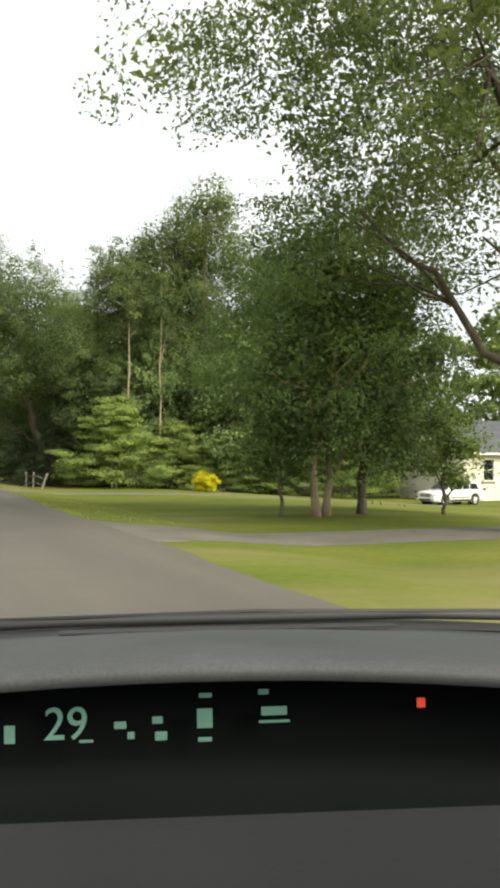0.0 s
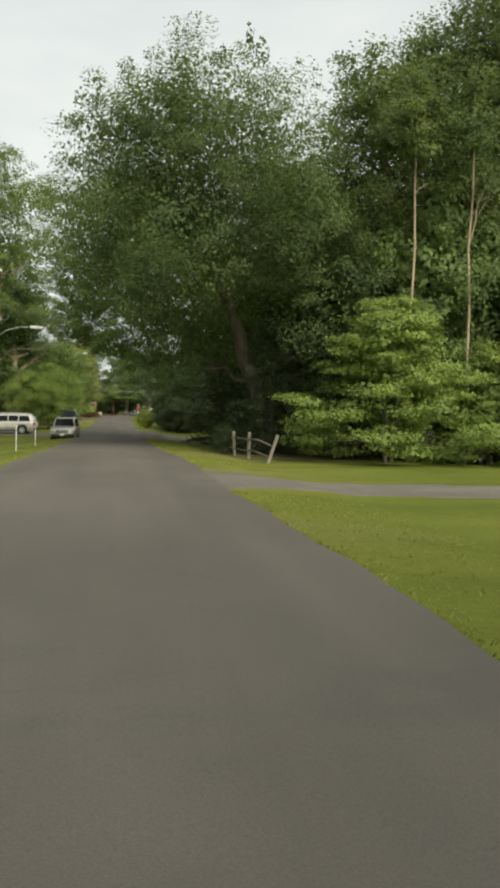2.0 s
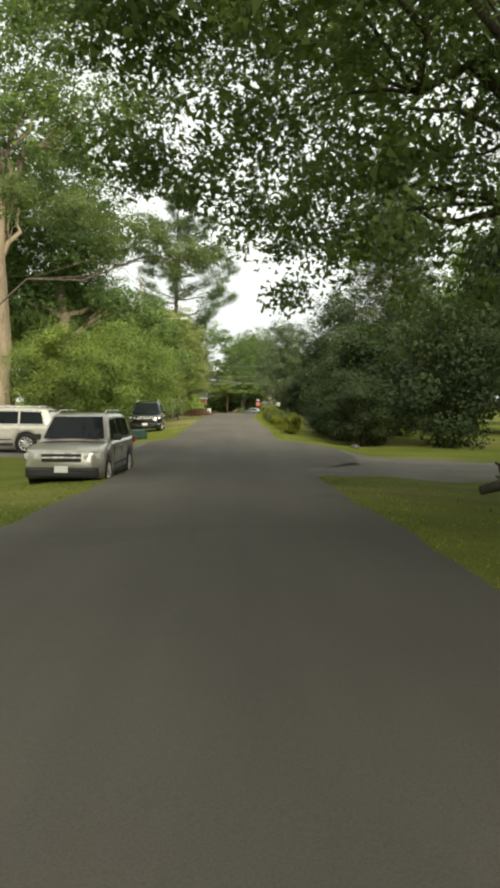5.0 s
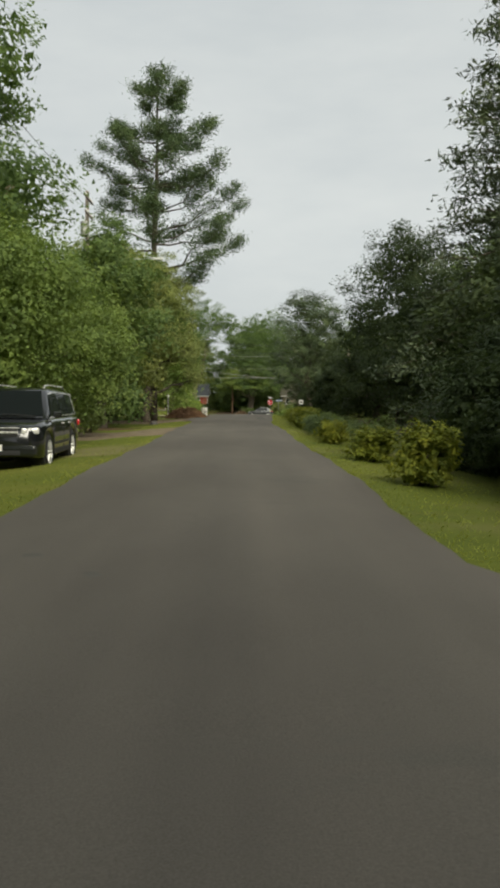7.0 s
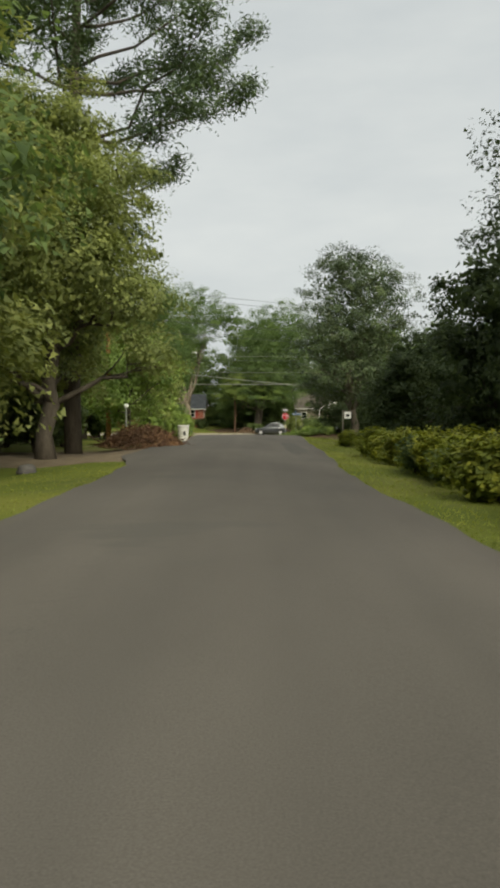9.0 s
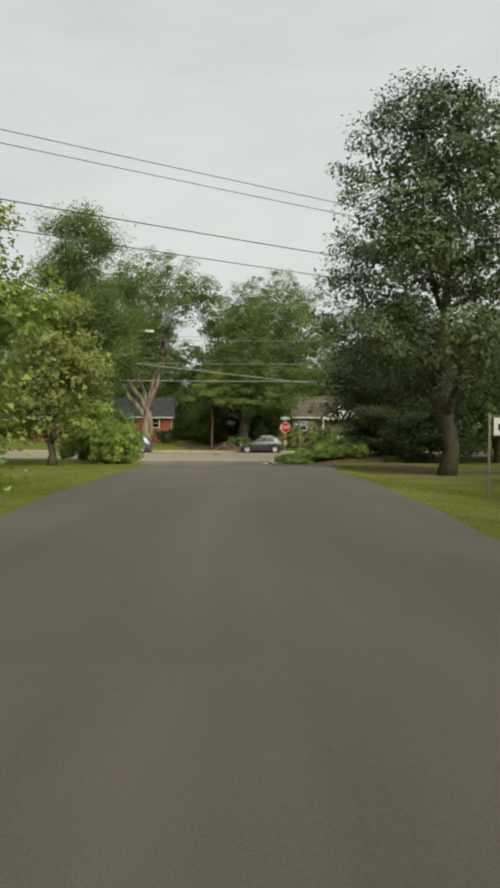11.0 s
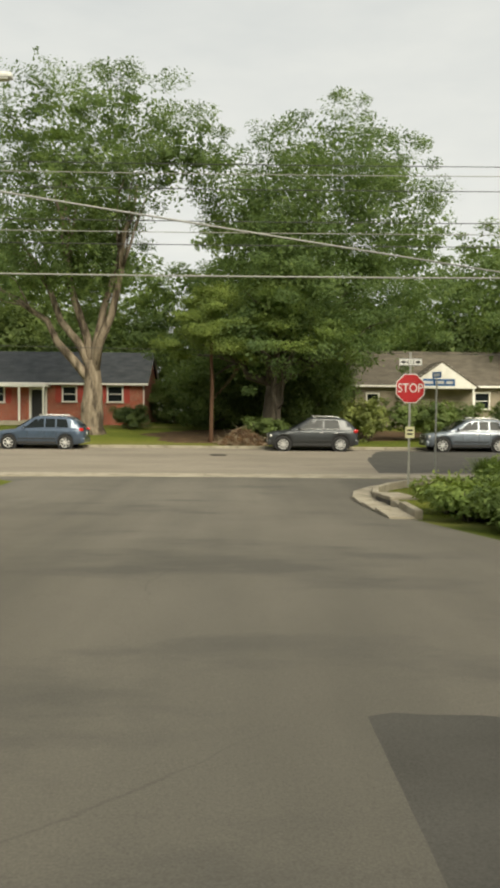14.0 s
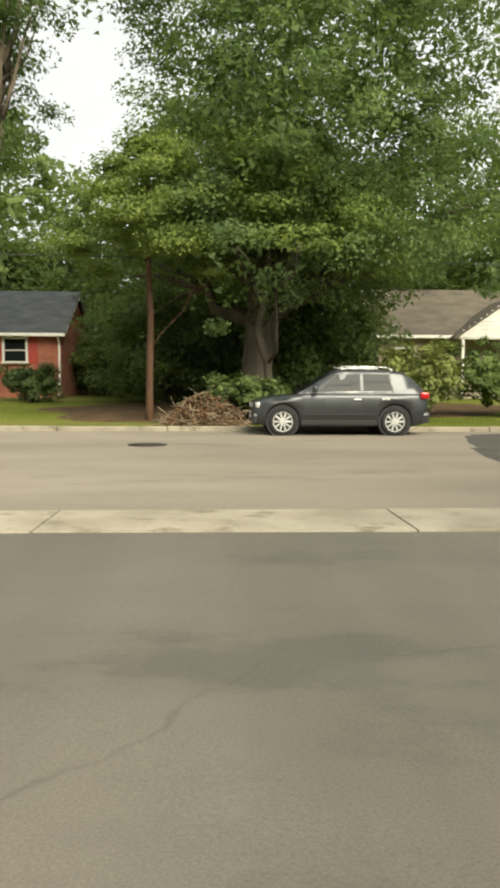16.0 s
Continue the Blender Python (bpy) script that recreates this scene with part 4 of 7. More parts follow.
vine = shrub("roadside_shrub", "bright leafy overgrown shrub at the roadside", -6.5, 206.5, 1.15, 2.4, L_LIGHT, 5200, 0.17, 85)
again(vine, -6.9, 209.8, 70, 1.05, 1.15)
again(vine, -7.0, 213, 140, 1.2, 1.3)
again(vine, -7.6, 216.2, 230, 1.1)
again(vine, -8.8, 208.5, 20, 1.5)
again(vine, -6.6, 202.6, 10, 0.85)
shrub("clipped_shrub", "leafy hedge in front of the far house", 11.6, 246.6, 1.2, 2.5, L_MAPLE, 7000, 0.15, 86, rx=3.3, z=-1.3)
shrub("loose_shrub", "loose yellowish-green shrub beside the hedge", 7.3, 246.2, 1.1, 2.7, L_OLIVE, 4200, 0.15, 89, rx=1.5, z=-1.4)
shrub("clipped_shrub", "leafy hedge in front of the far house", 17.5, 246.8, 1.2, 2.4, L_DARK, 6000, 0.15, 90, rx=3.2, z=-1.3)
shrub("low_shrub", "low green shrub beside the parked car", 1.6, 244.4, 0.9, 1.6, L_MAPLE, 3500, 0.16, 87, rx=1.6, z=-1.45)
shrub("low_shrub", "dark shrub at the brick house corner", -7.2, 254.0, 1.0, 1.7, L_DARK, 3000, 0.16, 88, rx=1.4, z=-0.9)
again(ball, -10.2, 145, 40, 1.3)
for k, (x, y, q) in enumerate(((-10.6, 150.5, 1.5), (-12.5, 154, 1.7), (-10.4, 160.5, 1.4), (-13.5, 140.5, 1.6), (-11.6, 165.5, 1.6), (-10.5, 172, 1.4), (-15.5, 131, 1.5), (-10.8, 187, 1.5), (-17, 146, 1.9), (-17, 160, 1.9), (12.5, 158, 1.6), (13.5, 146, 1.7), (12.5, 168, 1.6), (14.5, 176, 1.8), (-19, 128, 1.8), (14, 124, 1.6), (14, 134, 1.7))):
    again(ball, x, y, 67 * k, q)
for k, (x, y, q) in enumerate(((-8.3, 159.5, 1.2), (-9.8, 158.6, 1.5), (-11.4, 159.6, 1.6), (-13.2, 163, 1.8), (-15.5, 168, 1.9), (-9.0, 166.5, 1.3))):
    again(ball, x, y, 41 * k + 9, q)

shrub("small_evergreen", "small dark evergreen bush beside the rail fence", 5.5, 64.8, 0.5, 1.5, L_HEMLOCK, 4600, 0.06, 95)

# ---- materials of made things ----
P_BLACK = plain("black_car_paint", (0.008, 0.009, 0.011), 0.22, 0.0, 1.0)
P_GREY = plain("dark_grey_car_paint", (0.055, 0.06, 0.064), 0.32, 0.5, 0.25)
P_SILVER = plain("silver_car_paint", (0.42, 0.4, 0.36), 0.32, 0.5, 0.8)
P_PALE = plain("pale_gold_car_paint", (0.62, 0.59, 0.53), 0.32, 0.3, 0.8)
P_BLUE = plain("slate_blue_car_paint", (0.07, 0.1, 0.15), 0.3, 0.45, 1.0)
P_STEEL = plain("blue_grey_car_paint", (0.17, 0.2, 0.24), 0.3, 0.5, 1.0)
P_NAVY = plain("navy_car_paint", (0.012, 0.02, 0.04), 0.25, 0.2, 1.0)
P_WHITE = plain("white_car_paint", (0.72, 0.72, 0.7), 0.35, 0.0, 0.6)
K_TRIM = plain("black_plastic", (0.018, 0.018, 0.019), 0.65)
K_TYRE = plain("tyre_rubber", (0.016, 0.016, 0.016), 0.85)
K_CHROME = plain("bright_chrome", (0.72, 0.72, 0.71), 0.25, 0.45)
K_ALLOY = plain("alloy_rim", (0.62, 0.62, 0.61), 0.35, 0.35)
K_RED = plain("red_tail_lens", (0.45, 0.012, 0.012), 0.2, 0.0, 0.8)
K_LENS = plain("clear_lamp_lens", (0.62, 0.62, 0.6), 0.12, 0.1, 0.8)
K_AMBER = plain("amber_lens", (0.7, 0.2, 0.02), 0.25)
K_PLATE = plain("plate_white", (0.7, 0.7, 0.68), 0.5)
W_TRIM = surface("white_painted_trim", [(0.3, (0.68, 0.66, 0.6)), (0.7, (0.8, 0.78, 0.73))], 2.0, 30, 0.6, 0.1, 0.003)
W_SIDING = surface("cream_siding", [(0.3, (0.6, 0.56, 0.46)), (0.7, (0.72, 0.68, 0.57))], 1.0, 25, 0.7, 0.15, 0.004)
W_ROOF = surface("slate_grey_shingles", [(0.3, (0.05, 0.055, 0.062)), (0.7, (0.095, 0.1, 0.108))], 1.2, 14, 0.9, 0.6, 0.02, stretch=(1, 1, 3))
W_ROOF_BROWN = surface("brown_shingles", [(0.3, (0.08, 0.07, 0.055)), (0.7, (0.14, 0.12, 0.095))], 1.2, 14, 0.9, 0.6, 0.02, stretch=(1, 1, 3))
W_TAN = surface("tan_siding", [(0.3, (0.2, 0.17, 0.125)), (0.7, (0.29, 0.25, 0.19))], 1.0, 25, 0.8, 0.15, 0.004)
W_SHUTTER = surface("red_painted_shutters", [(0.3, (0.3, 0.045, 0.035)), (0.7, (0.42, 0.07, 0.05))], 3, 30, 0.6, 0.2, 0.004)
W_POLE = surface("weathered_utility_pole", [(0.3, (0.16, 0.135, 0.105)), (0.7, (0.27, 0.235, 0.19))], 2.0, 20, 0.9, 0.6, 0.02, stretch=(1, 1, 0.1), local=True)
W_POLE_ORANGE = surface("orange_brown_pole", [(0.3, (0.3, 0.13, 0.05)), (0.7, (0.45, 0.22, 0.09))], 2.0, 20, 0.9, 0.5, 0.02, stretch=(1, 1, 0.1), local=True)
W_RAIL = surface("weathered_fence_wood", [(0.3, (0.19, 0.165, 0.13)), (0.7, (0.36, 0.325, 0.27))], 2.5, 22, 0.9, 0.6, 0.02, stretch=(1, 1, 0.3), local=True, random_amount=0.35)
W_RAIL_DARK = surface("grey_fence_rail", [(0.3, (0.1, 0.085, 0.066)), (0.7, (0.2, 0.17, 0.135))], 2.5, 22, 0.9, 0.6, 0.02, stretch=(1, 1, 0.3), local=True, random_amount=0.35)
W_GALV = plain("galvanised_steel", (0.42, 0.42, 0.4), 0.5, 0.8)
W_WIRE = plain("cable_sheath", (0.3, 0.3, 0.28), 0.6)
W_WIRE_DARK = plain("dark_cable", (0.05, 0.05, 0.05), 0.6)
S_RED = plain("stop_sign_red", (0.5, 0.018, 0.025), 0.4)
S_WHITE = plain("sign_white", (0.78, 0.78, 0.76), 0.45)
S_BLUE = plain("sign_blue", (0.04, 0.16, 0.42), 0.45)
S_YELLOW = plain("tag_pale_yellow", (0.7, 0.68, 0.42), 0.5)
B_GREEN = plain("dark_green_bin", (0.018, 0.045, 0.036), 0.5)
B_WHITE = surface("dirty_white_plastic", [(0.3, (0.5, 0.49, 0.44)), (0.7, (0.7, 0.69, 0.64))], 3, 25, 0.6, 0.1, 0.003, local=True)
S_IRON = surface("cast_iron", [(0.3, (0.035, 0.032, 0.03)), (0.7, (0.07, 0.062, 0.055))], 6, 60, 0.7, 0.4, 0.004, metal=0.4)
S_STONE = surface("dark_rock", [(0.3, (0.05, 0.048, 0.045)), (0.7, (0.12, 0.11, 0.1))], 4, 30, 0.9, 0.6, 0.02, local=True)


def glass_build(nt):
    b = nd(nt, "ShaderNodeBsdfPrincipled", Roughness=0.04)
    b.inputs["Base Color"].default_value = (0.012, 0.015, 0.016, 1)
    b.inputs["Specular IOR Level"].default_value = 0.14
    return b.outputs["BSDF"]


K_GLASS = material("tinted_glass", glass_build)


def brick_build(nt):
    src = nt.nodes.new("ShaderNodeTexCoord").outputs["Object"]
    sep = nd(nt, "ShaderNodeSeparateXYZ", [("Vector", src)])
    add = nd(nt, "ShaderNodeMath", [(0, sep.outputs["X"]), (1, sep.outputs["Y"])])
    comb = nd(nt, "ShaderNodeCombineXYZ", [("X", add.outputs[0]), ("Y", sep.outputs["Z"])])
    br = nd(nt, "ShaderNodeTexBrick", [("Vector", comb.outputs[0])], Scale=1.0)
    br.inputs["Color1"].default_value = (0.27, 0.062, 0.035, 1)
    br.inputs["Color2"].default_value = (0.38, 0.1, 0.055, 1)
    br.inputs["Mortar"].default_value = (0.36, 0.3, 0.24, 1)
    br.inputs["Mortar Size"].default_value = 0.006
    br.inputs["Brick Width"].default_value = 0.21
    br.inputs["Row Height"].default_value = 0.075
    c = mixc(nt, 1.0, br.outputs["Color"], ramp(nt, noise_tex(nt, src, 0.9, 4), [(0.3, (0.75, 0.75, 0.75)), (0.7, (1.15, 1.1, 1.05))]), "MULTIPLY")
    b = nd(nt, "ShaderNodeBsdfPrincipled", [("Base Color", c), ("Normal", bump(nt, br.outputs["Fac"], -0.5, 0.01))], Roughness=0.9)
    return b.outputs["BSDF"]


W_BRICK = material("red_brickwork", brick_build)

# ---- small makers ----


def box_bm(sx, sy, sz, at=(0, 0, 0), bevel=0.0, turn=None):
    bm = bmesh.new()
    bmesh.ops.create_cube(bm, size=1.0)
    bmesh.ops.scale(bm, vec=(sx, sy, sz), verts=bm.verts)
    if bevel:
        bmesh.ops.bevel(bm, geom=bm.edges[:], offset=bevel, segments=2, affect="EDGES", profile=0.6)
    if turn:
        bmesh.ops.rotate(bm, matrix=turn.to_3x3(), verts=bm.verts)
    bmesh.ops.translate(bm, vec=at, verts=bm.verts)
    return bm


def cyl_bm(r, depth, at=(0, 0, 0), axis="Z", sides=20, bevel=0.0, r2=None):
    bm = bmesh.new()
    bmesh.ops.create_cone(bm, cap_ends=True, segments=sides, radius1=r, radius2=r if r2 is None else r2, depth=depth)
    if bevel:
        rim = [e for e in bm.edges if len(e.link_faces) == 2 and any(len(f.verts) > 4 for f in e.link_faces)]
        bmesh.ops.bevel(bm, geom=rim, offset=bevel, segments=2, affect="EDGES", profile=0.5)
    if axis == "X":
        bmesh.ops.rotate(bm, matrix=Matrix.Rotation(math.pi / 2, 3, "Y"), verts=bm.verts)
    if axis == "Y":
        bmesh.ops.rotate(bm, matrix=Matrix.Rotation(math.pi / 2, 3, "X"), verts=bm.verts)
    bmesh.ops.translate(bm, vec=at, verts=bm.verts)
    return bm


def poly_prism(points, thick, axis="Y"):
    """A flat outline with thickness: points in x, z, thickness along y."""
    bm = bmesh.new()
    vs = [bm.verts.new((x, -thick / 2, z)) for x, z in points]
    f = bm.faces.new(vs)
    ext = bmesh.ops.extrude_face_region(bm, geom=[f])
    bmesh.ops.translate(bm, vec=(0, thick, 0), verts=[v for v in ext["geom"] if isinstance(v, bmesh.types.BMVert)])
    return bm


def text_part(word, size, mat, parent, at, rx=90, rz=0, name="lettering", squeeze=1.0):
    cu = bpy.data.curves.new("lettering", "FONT")
    cu.body, cu.size, cu.extrude = word, size, 0.002
    cu.align_x, cu.align_y = "CENTER", "CENTER"
    tmp = bpy.data.objects.new("tmp", cu)
    scene.collection.objects.link(tmp)
    bpy.context.view_layer.update()
    me = bpy.data.meshes.new_from_object(tmp.evaluated_get(bpy.context.evaluated_depsgraph_get()))
    bpy.data.objects.remove(tmp)
    me.materials.clear()
    me.materials.append(mat)
    ob = new(name, me)
    ob.parent = parent
    ob.matrix_basis = pose(*at, rx, 0, rz) @ Matrix.Diagonal((squeeze, 1, 1, 1))
    return ob


# ---- driveways, kerbs, patches ----


def road_surface_z(x, y):
    if y < 229.2:
        a, b = road_left(y), road_right(y)
    else:
        a, b = -90, 90
    u = 2 * (x - a) / (b - a) - 1
    n = 6 if y < 229.2 else 60
    k = (u + 1) / 2 * n
    k0 = math.floor(k)
    c0, c1 = (1 - (2 * k0 / n - 1) ** 2), (1 - (2 * (k0 + 1) / n - 1) ** 2)
    return road_z(y) + 0.008 + 0.05 * max(c0 + (c1 - c0) * (k - k0), 0)


def sheet(name, mat, outline, lift, on_road=False, step=0.5):
    """A flat sheet with a free outline, laid on the ground or the road, cut in a grid to follow it."""
    bm = bmesh.new()
    f = bm.faces.new([bm.verts.new((x, y, 0)) for x, y in outline])
    xs_, ys_ = [p[0] for p in outline], [p[1] for p in outline]
    for lo, hi, no in ((min(xs_), max(xs_), (1, 0, 0)), (min(ys_), max(ys_), (0, 1, 0))):
        k = lo + step
        while k < hi:
            co = (k, 0, 0) if no[0] else (0, k, 0)
            bmesh.ops.bisect_plane(bm, geom=bm.verts[:] + bm.edges[:] + bm.faces[:], plane_co=co, plane_no=no)
            k += step
    for v in bm.verts:
        rim = v.is_boundary
        v.co.z = (road_surface_z(v.co.x, v.co.y) if on_road else ground_z(v.co.x, v.co.y)) + (-0.012 if rim else lift)
    ob = part(name, bm, mat, smooth_shade=True)
    return ob


def blob(cx, cy, rx, ry, seed, n=26, rough=0.22):
    rng = np.random.default_rng(seed)
    ph = rng.uniform(0, 6.28, 4)
    out = []
    for i in range(n):
        a = 2 * math.pi * i / n
        k = 1 + rough * (math.sin(2 * a + ph[0]) * 0.5 + math.sin(3 * a + ph[1]) * 0.4 + math.sin(5 * a + ph[2]) * 0.35 + math.sin(8 * a + ph[3]) * 0.2)
        out.append((cx + math.cos(a) * rx * k, cy + math.sin(a) * ry * k))
    return out


for name, mat, label, outline in (
        ("driveway_1", M_DRIVE, "grey asphalt driveway crossing the lawn", [(2.2, 11.8), (5, 12.6), (9.5, 12.7), (24, 11.8), (40, 8.6), (40.6, 11.6), (25, 14.8), (12.8, 15.6), (6, 15.8), (3.5, 16.4), (2.2, 17.6)]),
        ("driveway_2", M_DRIVE, "pale driveway branching off beside the lawn", [(2.2, 42.0), (5.0, 43.6), (9, 42.6), (16, 39.5), (28, 37), (28.5, 40), (17, 42.6), (10, 46.4), (6, 47.2), (3.2, 47.6), (2.2, 49.0)]),
        ("driveway_3", M_DRIVE, "asphalt driveway under the evergreens", [(1.7, 86.5), (4, 88.0), (9, 89.0), (22, 90), (22, 95), (9, 96), (5.4, 98.6), (3.9, 101.5), (1.6, 103)]),
        ("driveway_4", M_GRAVEL, "sandy gravel driveway beside the lawn", [(-2.7, 128.5), (-5.6, 128.8), (-10, 130), (-18, 132), (-18.5, 139.0), (-10, 138.6), (-6.4, 136.6), (-4.0, 136.8), (-2.7, 138)]),
        ("driveway_5", M_GRAVEL, "gravel apron beside the brush pile", [(-2.9, 150.0), (-4.6, 150.6), (-7.5, 151.2), (-14, 153.5), (-14.5, 161), (-8, 161.0), (-5.4, 161.4), (-2.9, 163.0)]),
        ("driveway_6", M_DRIVE, "driveway in front of parked cars", [(-2.6, 92.5), (-4, 95.0), (-8, 97.8), (-22, 98.5), (-22, 112), (-13, 112), (-7.4, 103.6), (-5.2, 103.2), (-2.6, 106.0)])):
    tagged(sheet(name, mat, outline, 0.014, step=0.5), label, "driveway", kind="structure")
tagged(sheet("soil_1", M_MULCH, blob(7.6, 202.5, 3.4, 10.5, 5), 0.02), "bare brown soil beside the road end", "ground", kind="structure")
tagged(sheet("soil_2", M_MULCH, blob(-9.2, 141.8, 3.2, 2.6, 6), 0.02), "reddish soil and needles under the roadside trees", "ground", kind="structure")
tagged(sheet("soil_3", M_MULCH, blob(-12, 123.5, 4.5, 3.5, 7), 0.02), "bare soil round a tree trunk", "ground", kind="structure")
# Dark brown ground sheets beneath the dense trees, in the soil colour.
tagged(sheet("soil_4", M_MULCH, blob(10, 68, 4.0, 8.5, 8), 0.02), "dark brown ground under the evergreens", "ground", kind="structure")
tagged(sheet("soil_5", M_MULCH, blob(12, 150, 5.5, 18, 9), 0.02), "dark brown ground behind the hedge", "ground", kind="structure")
tagged(sheet("soil_6", M_MULCH, blob(3, 250, 9.5, 5.0, 10), 0.02), "dark brown ground under the oak", "ground", kind="structure")
for name, outline in (("road_patch_1", [(0.25, 201.2), (3.2, 200.6), (3.3, 205.0), (0.35, 205.6)]),
                      ("road_patch_7", blob(-1.9, 105.0, 0.35, 0.22, 26)),
                      ("road_patch_8", blob(-1.25, 104.2, 0.4, 0.2, 27)), ("road_patch_10", blob(1.6, 158, 0.5, 6.0, 29))):
    tagged(sheet(name, M_PATCH, outline, 0.009, True, 0.4), "darker asphalt repair on the road", "road patch", kind="structure")
tagged(sheet("street_patch", M_PATCH, [(4.9, 229.6), (5.2, 232.5), (5.5, 235), (6.2, 238.2), (7.0, 240.6), (20, 240.8), (40, 240.8), (40, 229.6), (20, 229.6)], 0.008, True, 1.0), "newer dark asphalt on the cross street", "road patch", kind="structure")

gutter = tagged(empty("gutter"), "broken-jointed concrete gutter along the street", "gutter", kind="structure")
slab_bm = box_bm(3.585, 1.35, 0.16, (0, 0, 0), 0.015)
slab = part("slab", slab_bm, M_CONC, gutter)
for k in range(-12, 13):
    ob = slab if k == -12 else new("slab", slab.data)
    ob.parent = gutter
    x = k * 3.6 + 0.6
    ob.matrix_basis = pose(x, 228.5 + 0.02 * math.sin(k * 2.1), -1.875 + 0.05 * (1 - (x / 90) ** 2) * 0 + 0.006 * math.sin(k * 3.3), 0.25 * math.sin(k), 0.1 * math.sin(k * 1.7), 0.3 * math.sin(k * 2.7))
kerb = tagged(empty("kerb"), "low concrete kerb along the far side of the street", "kerb", kind="structure")
kb = part("kerb_stone", box_bm(2.98, 0.2, 0.34, (0, 0, 0), 0.025), M_CONC, kerb)
for k in range(-14, 15):
    ob = kb if k == -14 else new("kerb_stone", kb.data)
    ob.parent = kerb
    ob.matrix_basis = pose(k * 3.0 + 0.7, 242.05, -1.57 + 0.008 * math.sin(k * 2.2), 0, 0, 0.15 * math.sin(k * 1.9))
corner = tagged(empty("corner_kerb"), "curved concrete corner kerb with a gutter apron", "kerb", kind="structure")
arc = [(3.45, 217.4, 90), (3.42, 218.9, 91), (3.42, 220.4, 89), (3.55, 221.9, 80), (3.98, 223.3, 64), (4.75, 224.6, 50), (5.85, 225.6, 36), (7.2, 226.3, 22), (8.6, 226.75, 12), (10.1, 227.0, 6), (11.6, 227.1, 2)]
ck = part("kerb_stone", box_bm(1.47, 0.17, 0.4, (0, 0, 0), 0.03), M_CONC, corner)
ap = part("apron_slab", box_bm(1.55, 0.5, 0.1, (0, 0, 0), 0.01), M_CONC, corner)
for k, (x, y, a) in enumerate(arc):
    z = road_z(y) + 0.02
    ob = ck if k == 0 else new("kerb_stone", ck.data)
    ob.parent = corner
    ob.matrix_basis = pose(x, y, z, 0, 0, a)
    if k < 8:
        ob = ap if k == 0 else new("apron_slab", ap.data)
        ob.parent = corner
        ob.matrix_basis = pose(x - 0.34 * math.sin(radians(a)), y + 0.34 * math.cos(radians(a)), road_z(y) + 0.005 + 0.03 * (k < 6), 0, 0, a)
drain = tagged(empty("storm_drain", pose(3.42, 219.75, road_z(219.75), -3, 0, 0)), "dark storm-drain inlet in the corner kerb", "drain", kind="structure")
# No hole is cut: a solid black block paints the inlet's inner shade.
part("opening", box_bm(0.05, 1.7, 0.13, (-0.075, 0, 0.115), 0.01), S_BLACK, drain, "black block for the shade inside the inlet")
part("lintel_slab", box_bm(0.62, 2.0, 0.07, (0.2, 0, 0.235), 0.015), M_CONC, drain, "concrete slab over the inlet")
manhole = tagged(empty("manhole_cover", pose(-0.95, 237.4, road_surface_z(-0.95, 237.4))), "round cast-iron manhole cover in the street", "manhole")
part("frame", cyl_bm(0.42, 0.03, (0, 0, 0.0), sides=28, bevel=0.006), S_IRON, manhole)
part("lid", cyl_bm(0.34, 0.03, (0, 0, 0.008), sides=28, bevel=0.006), S_IRON, manhole)

# ---- cars ----


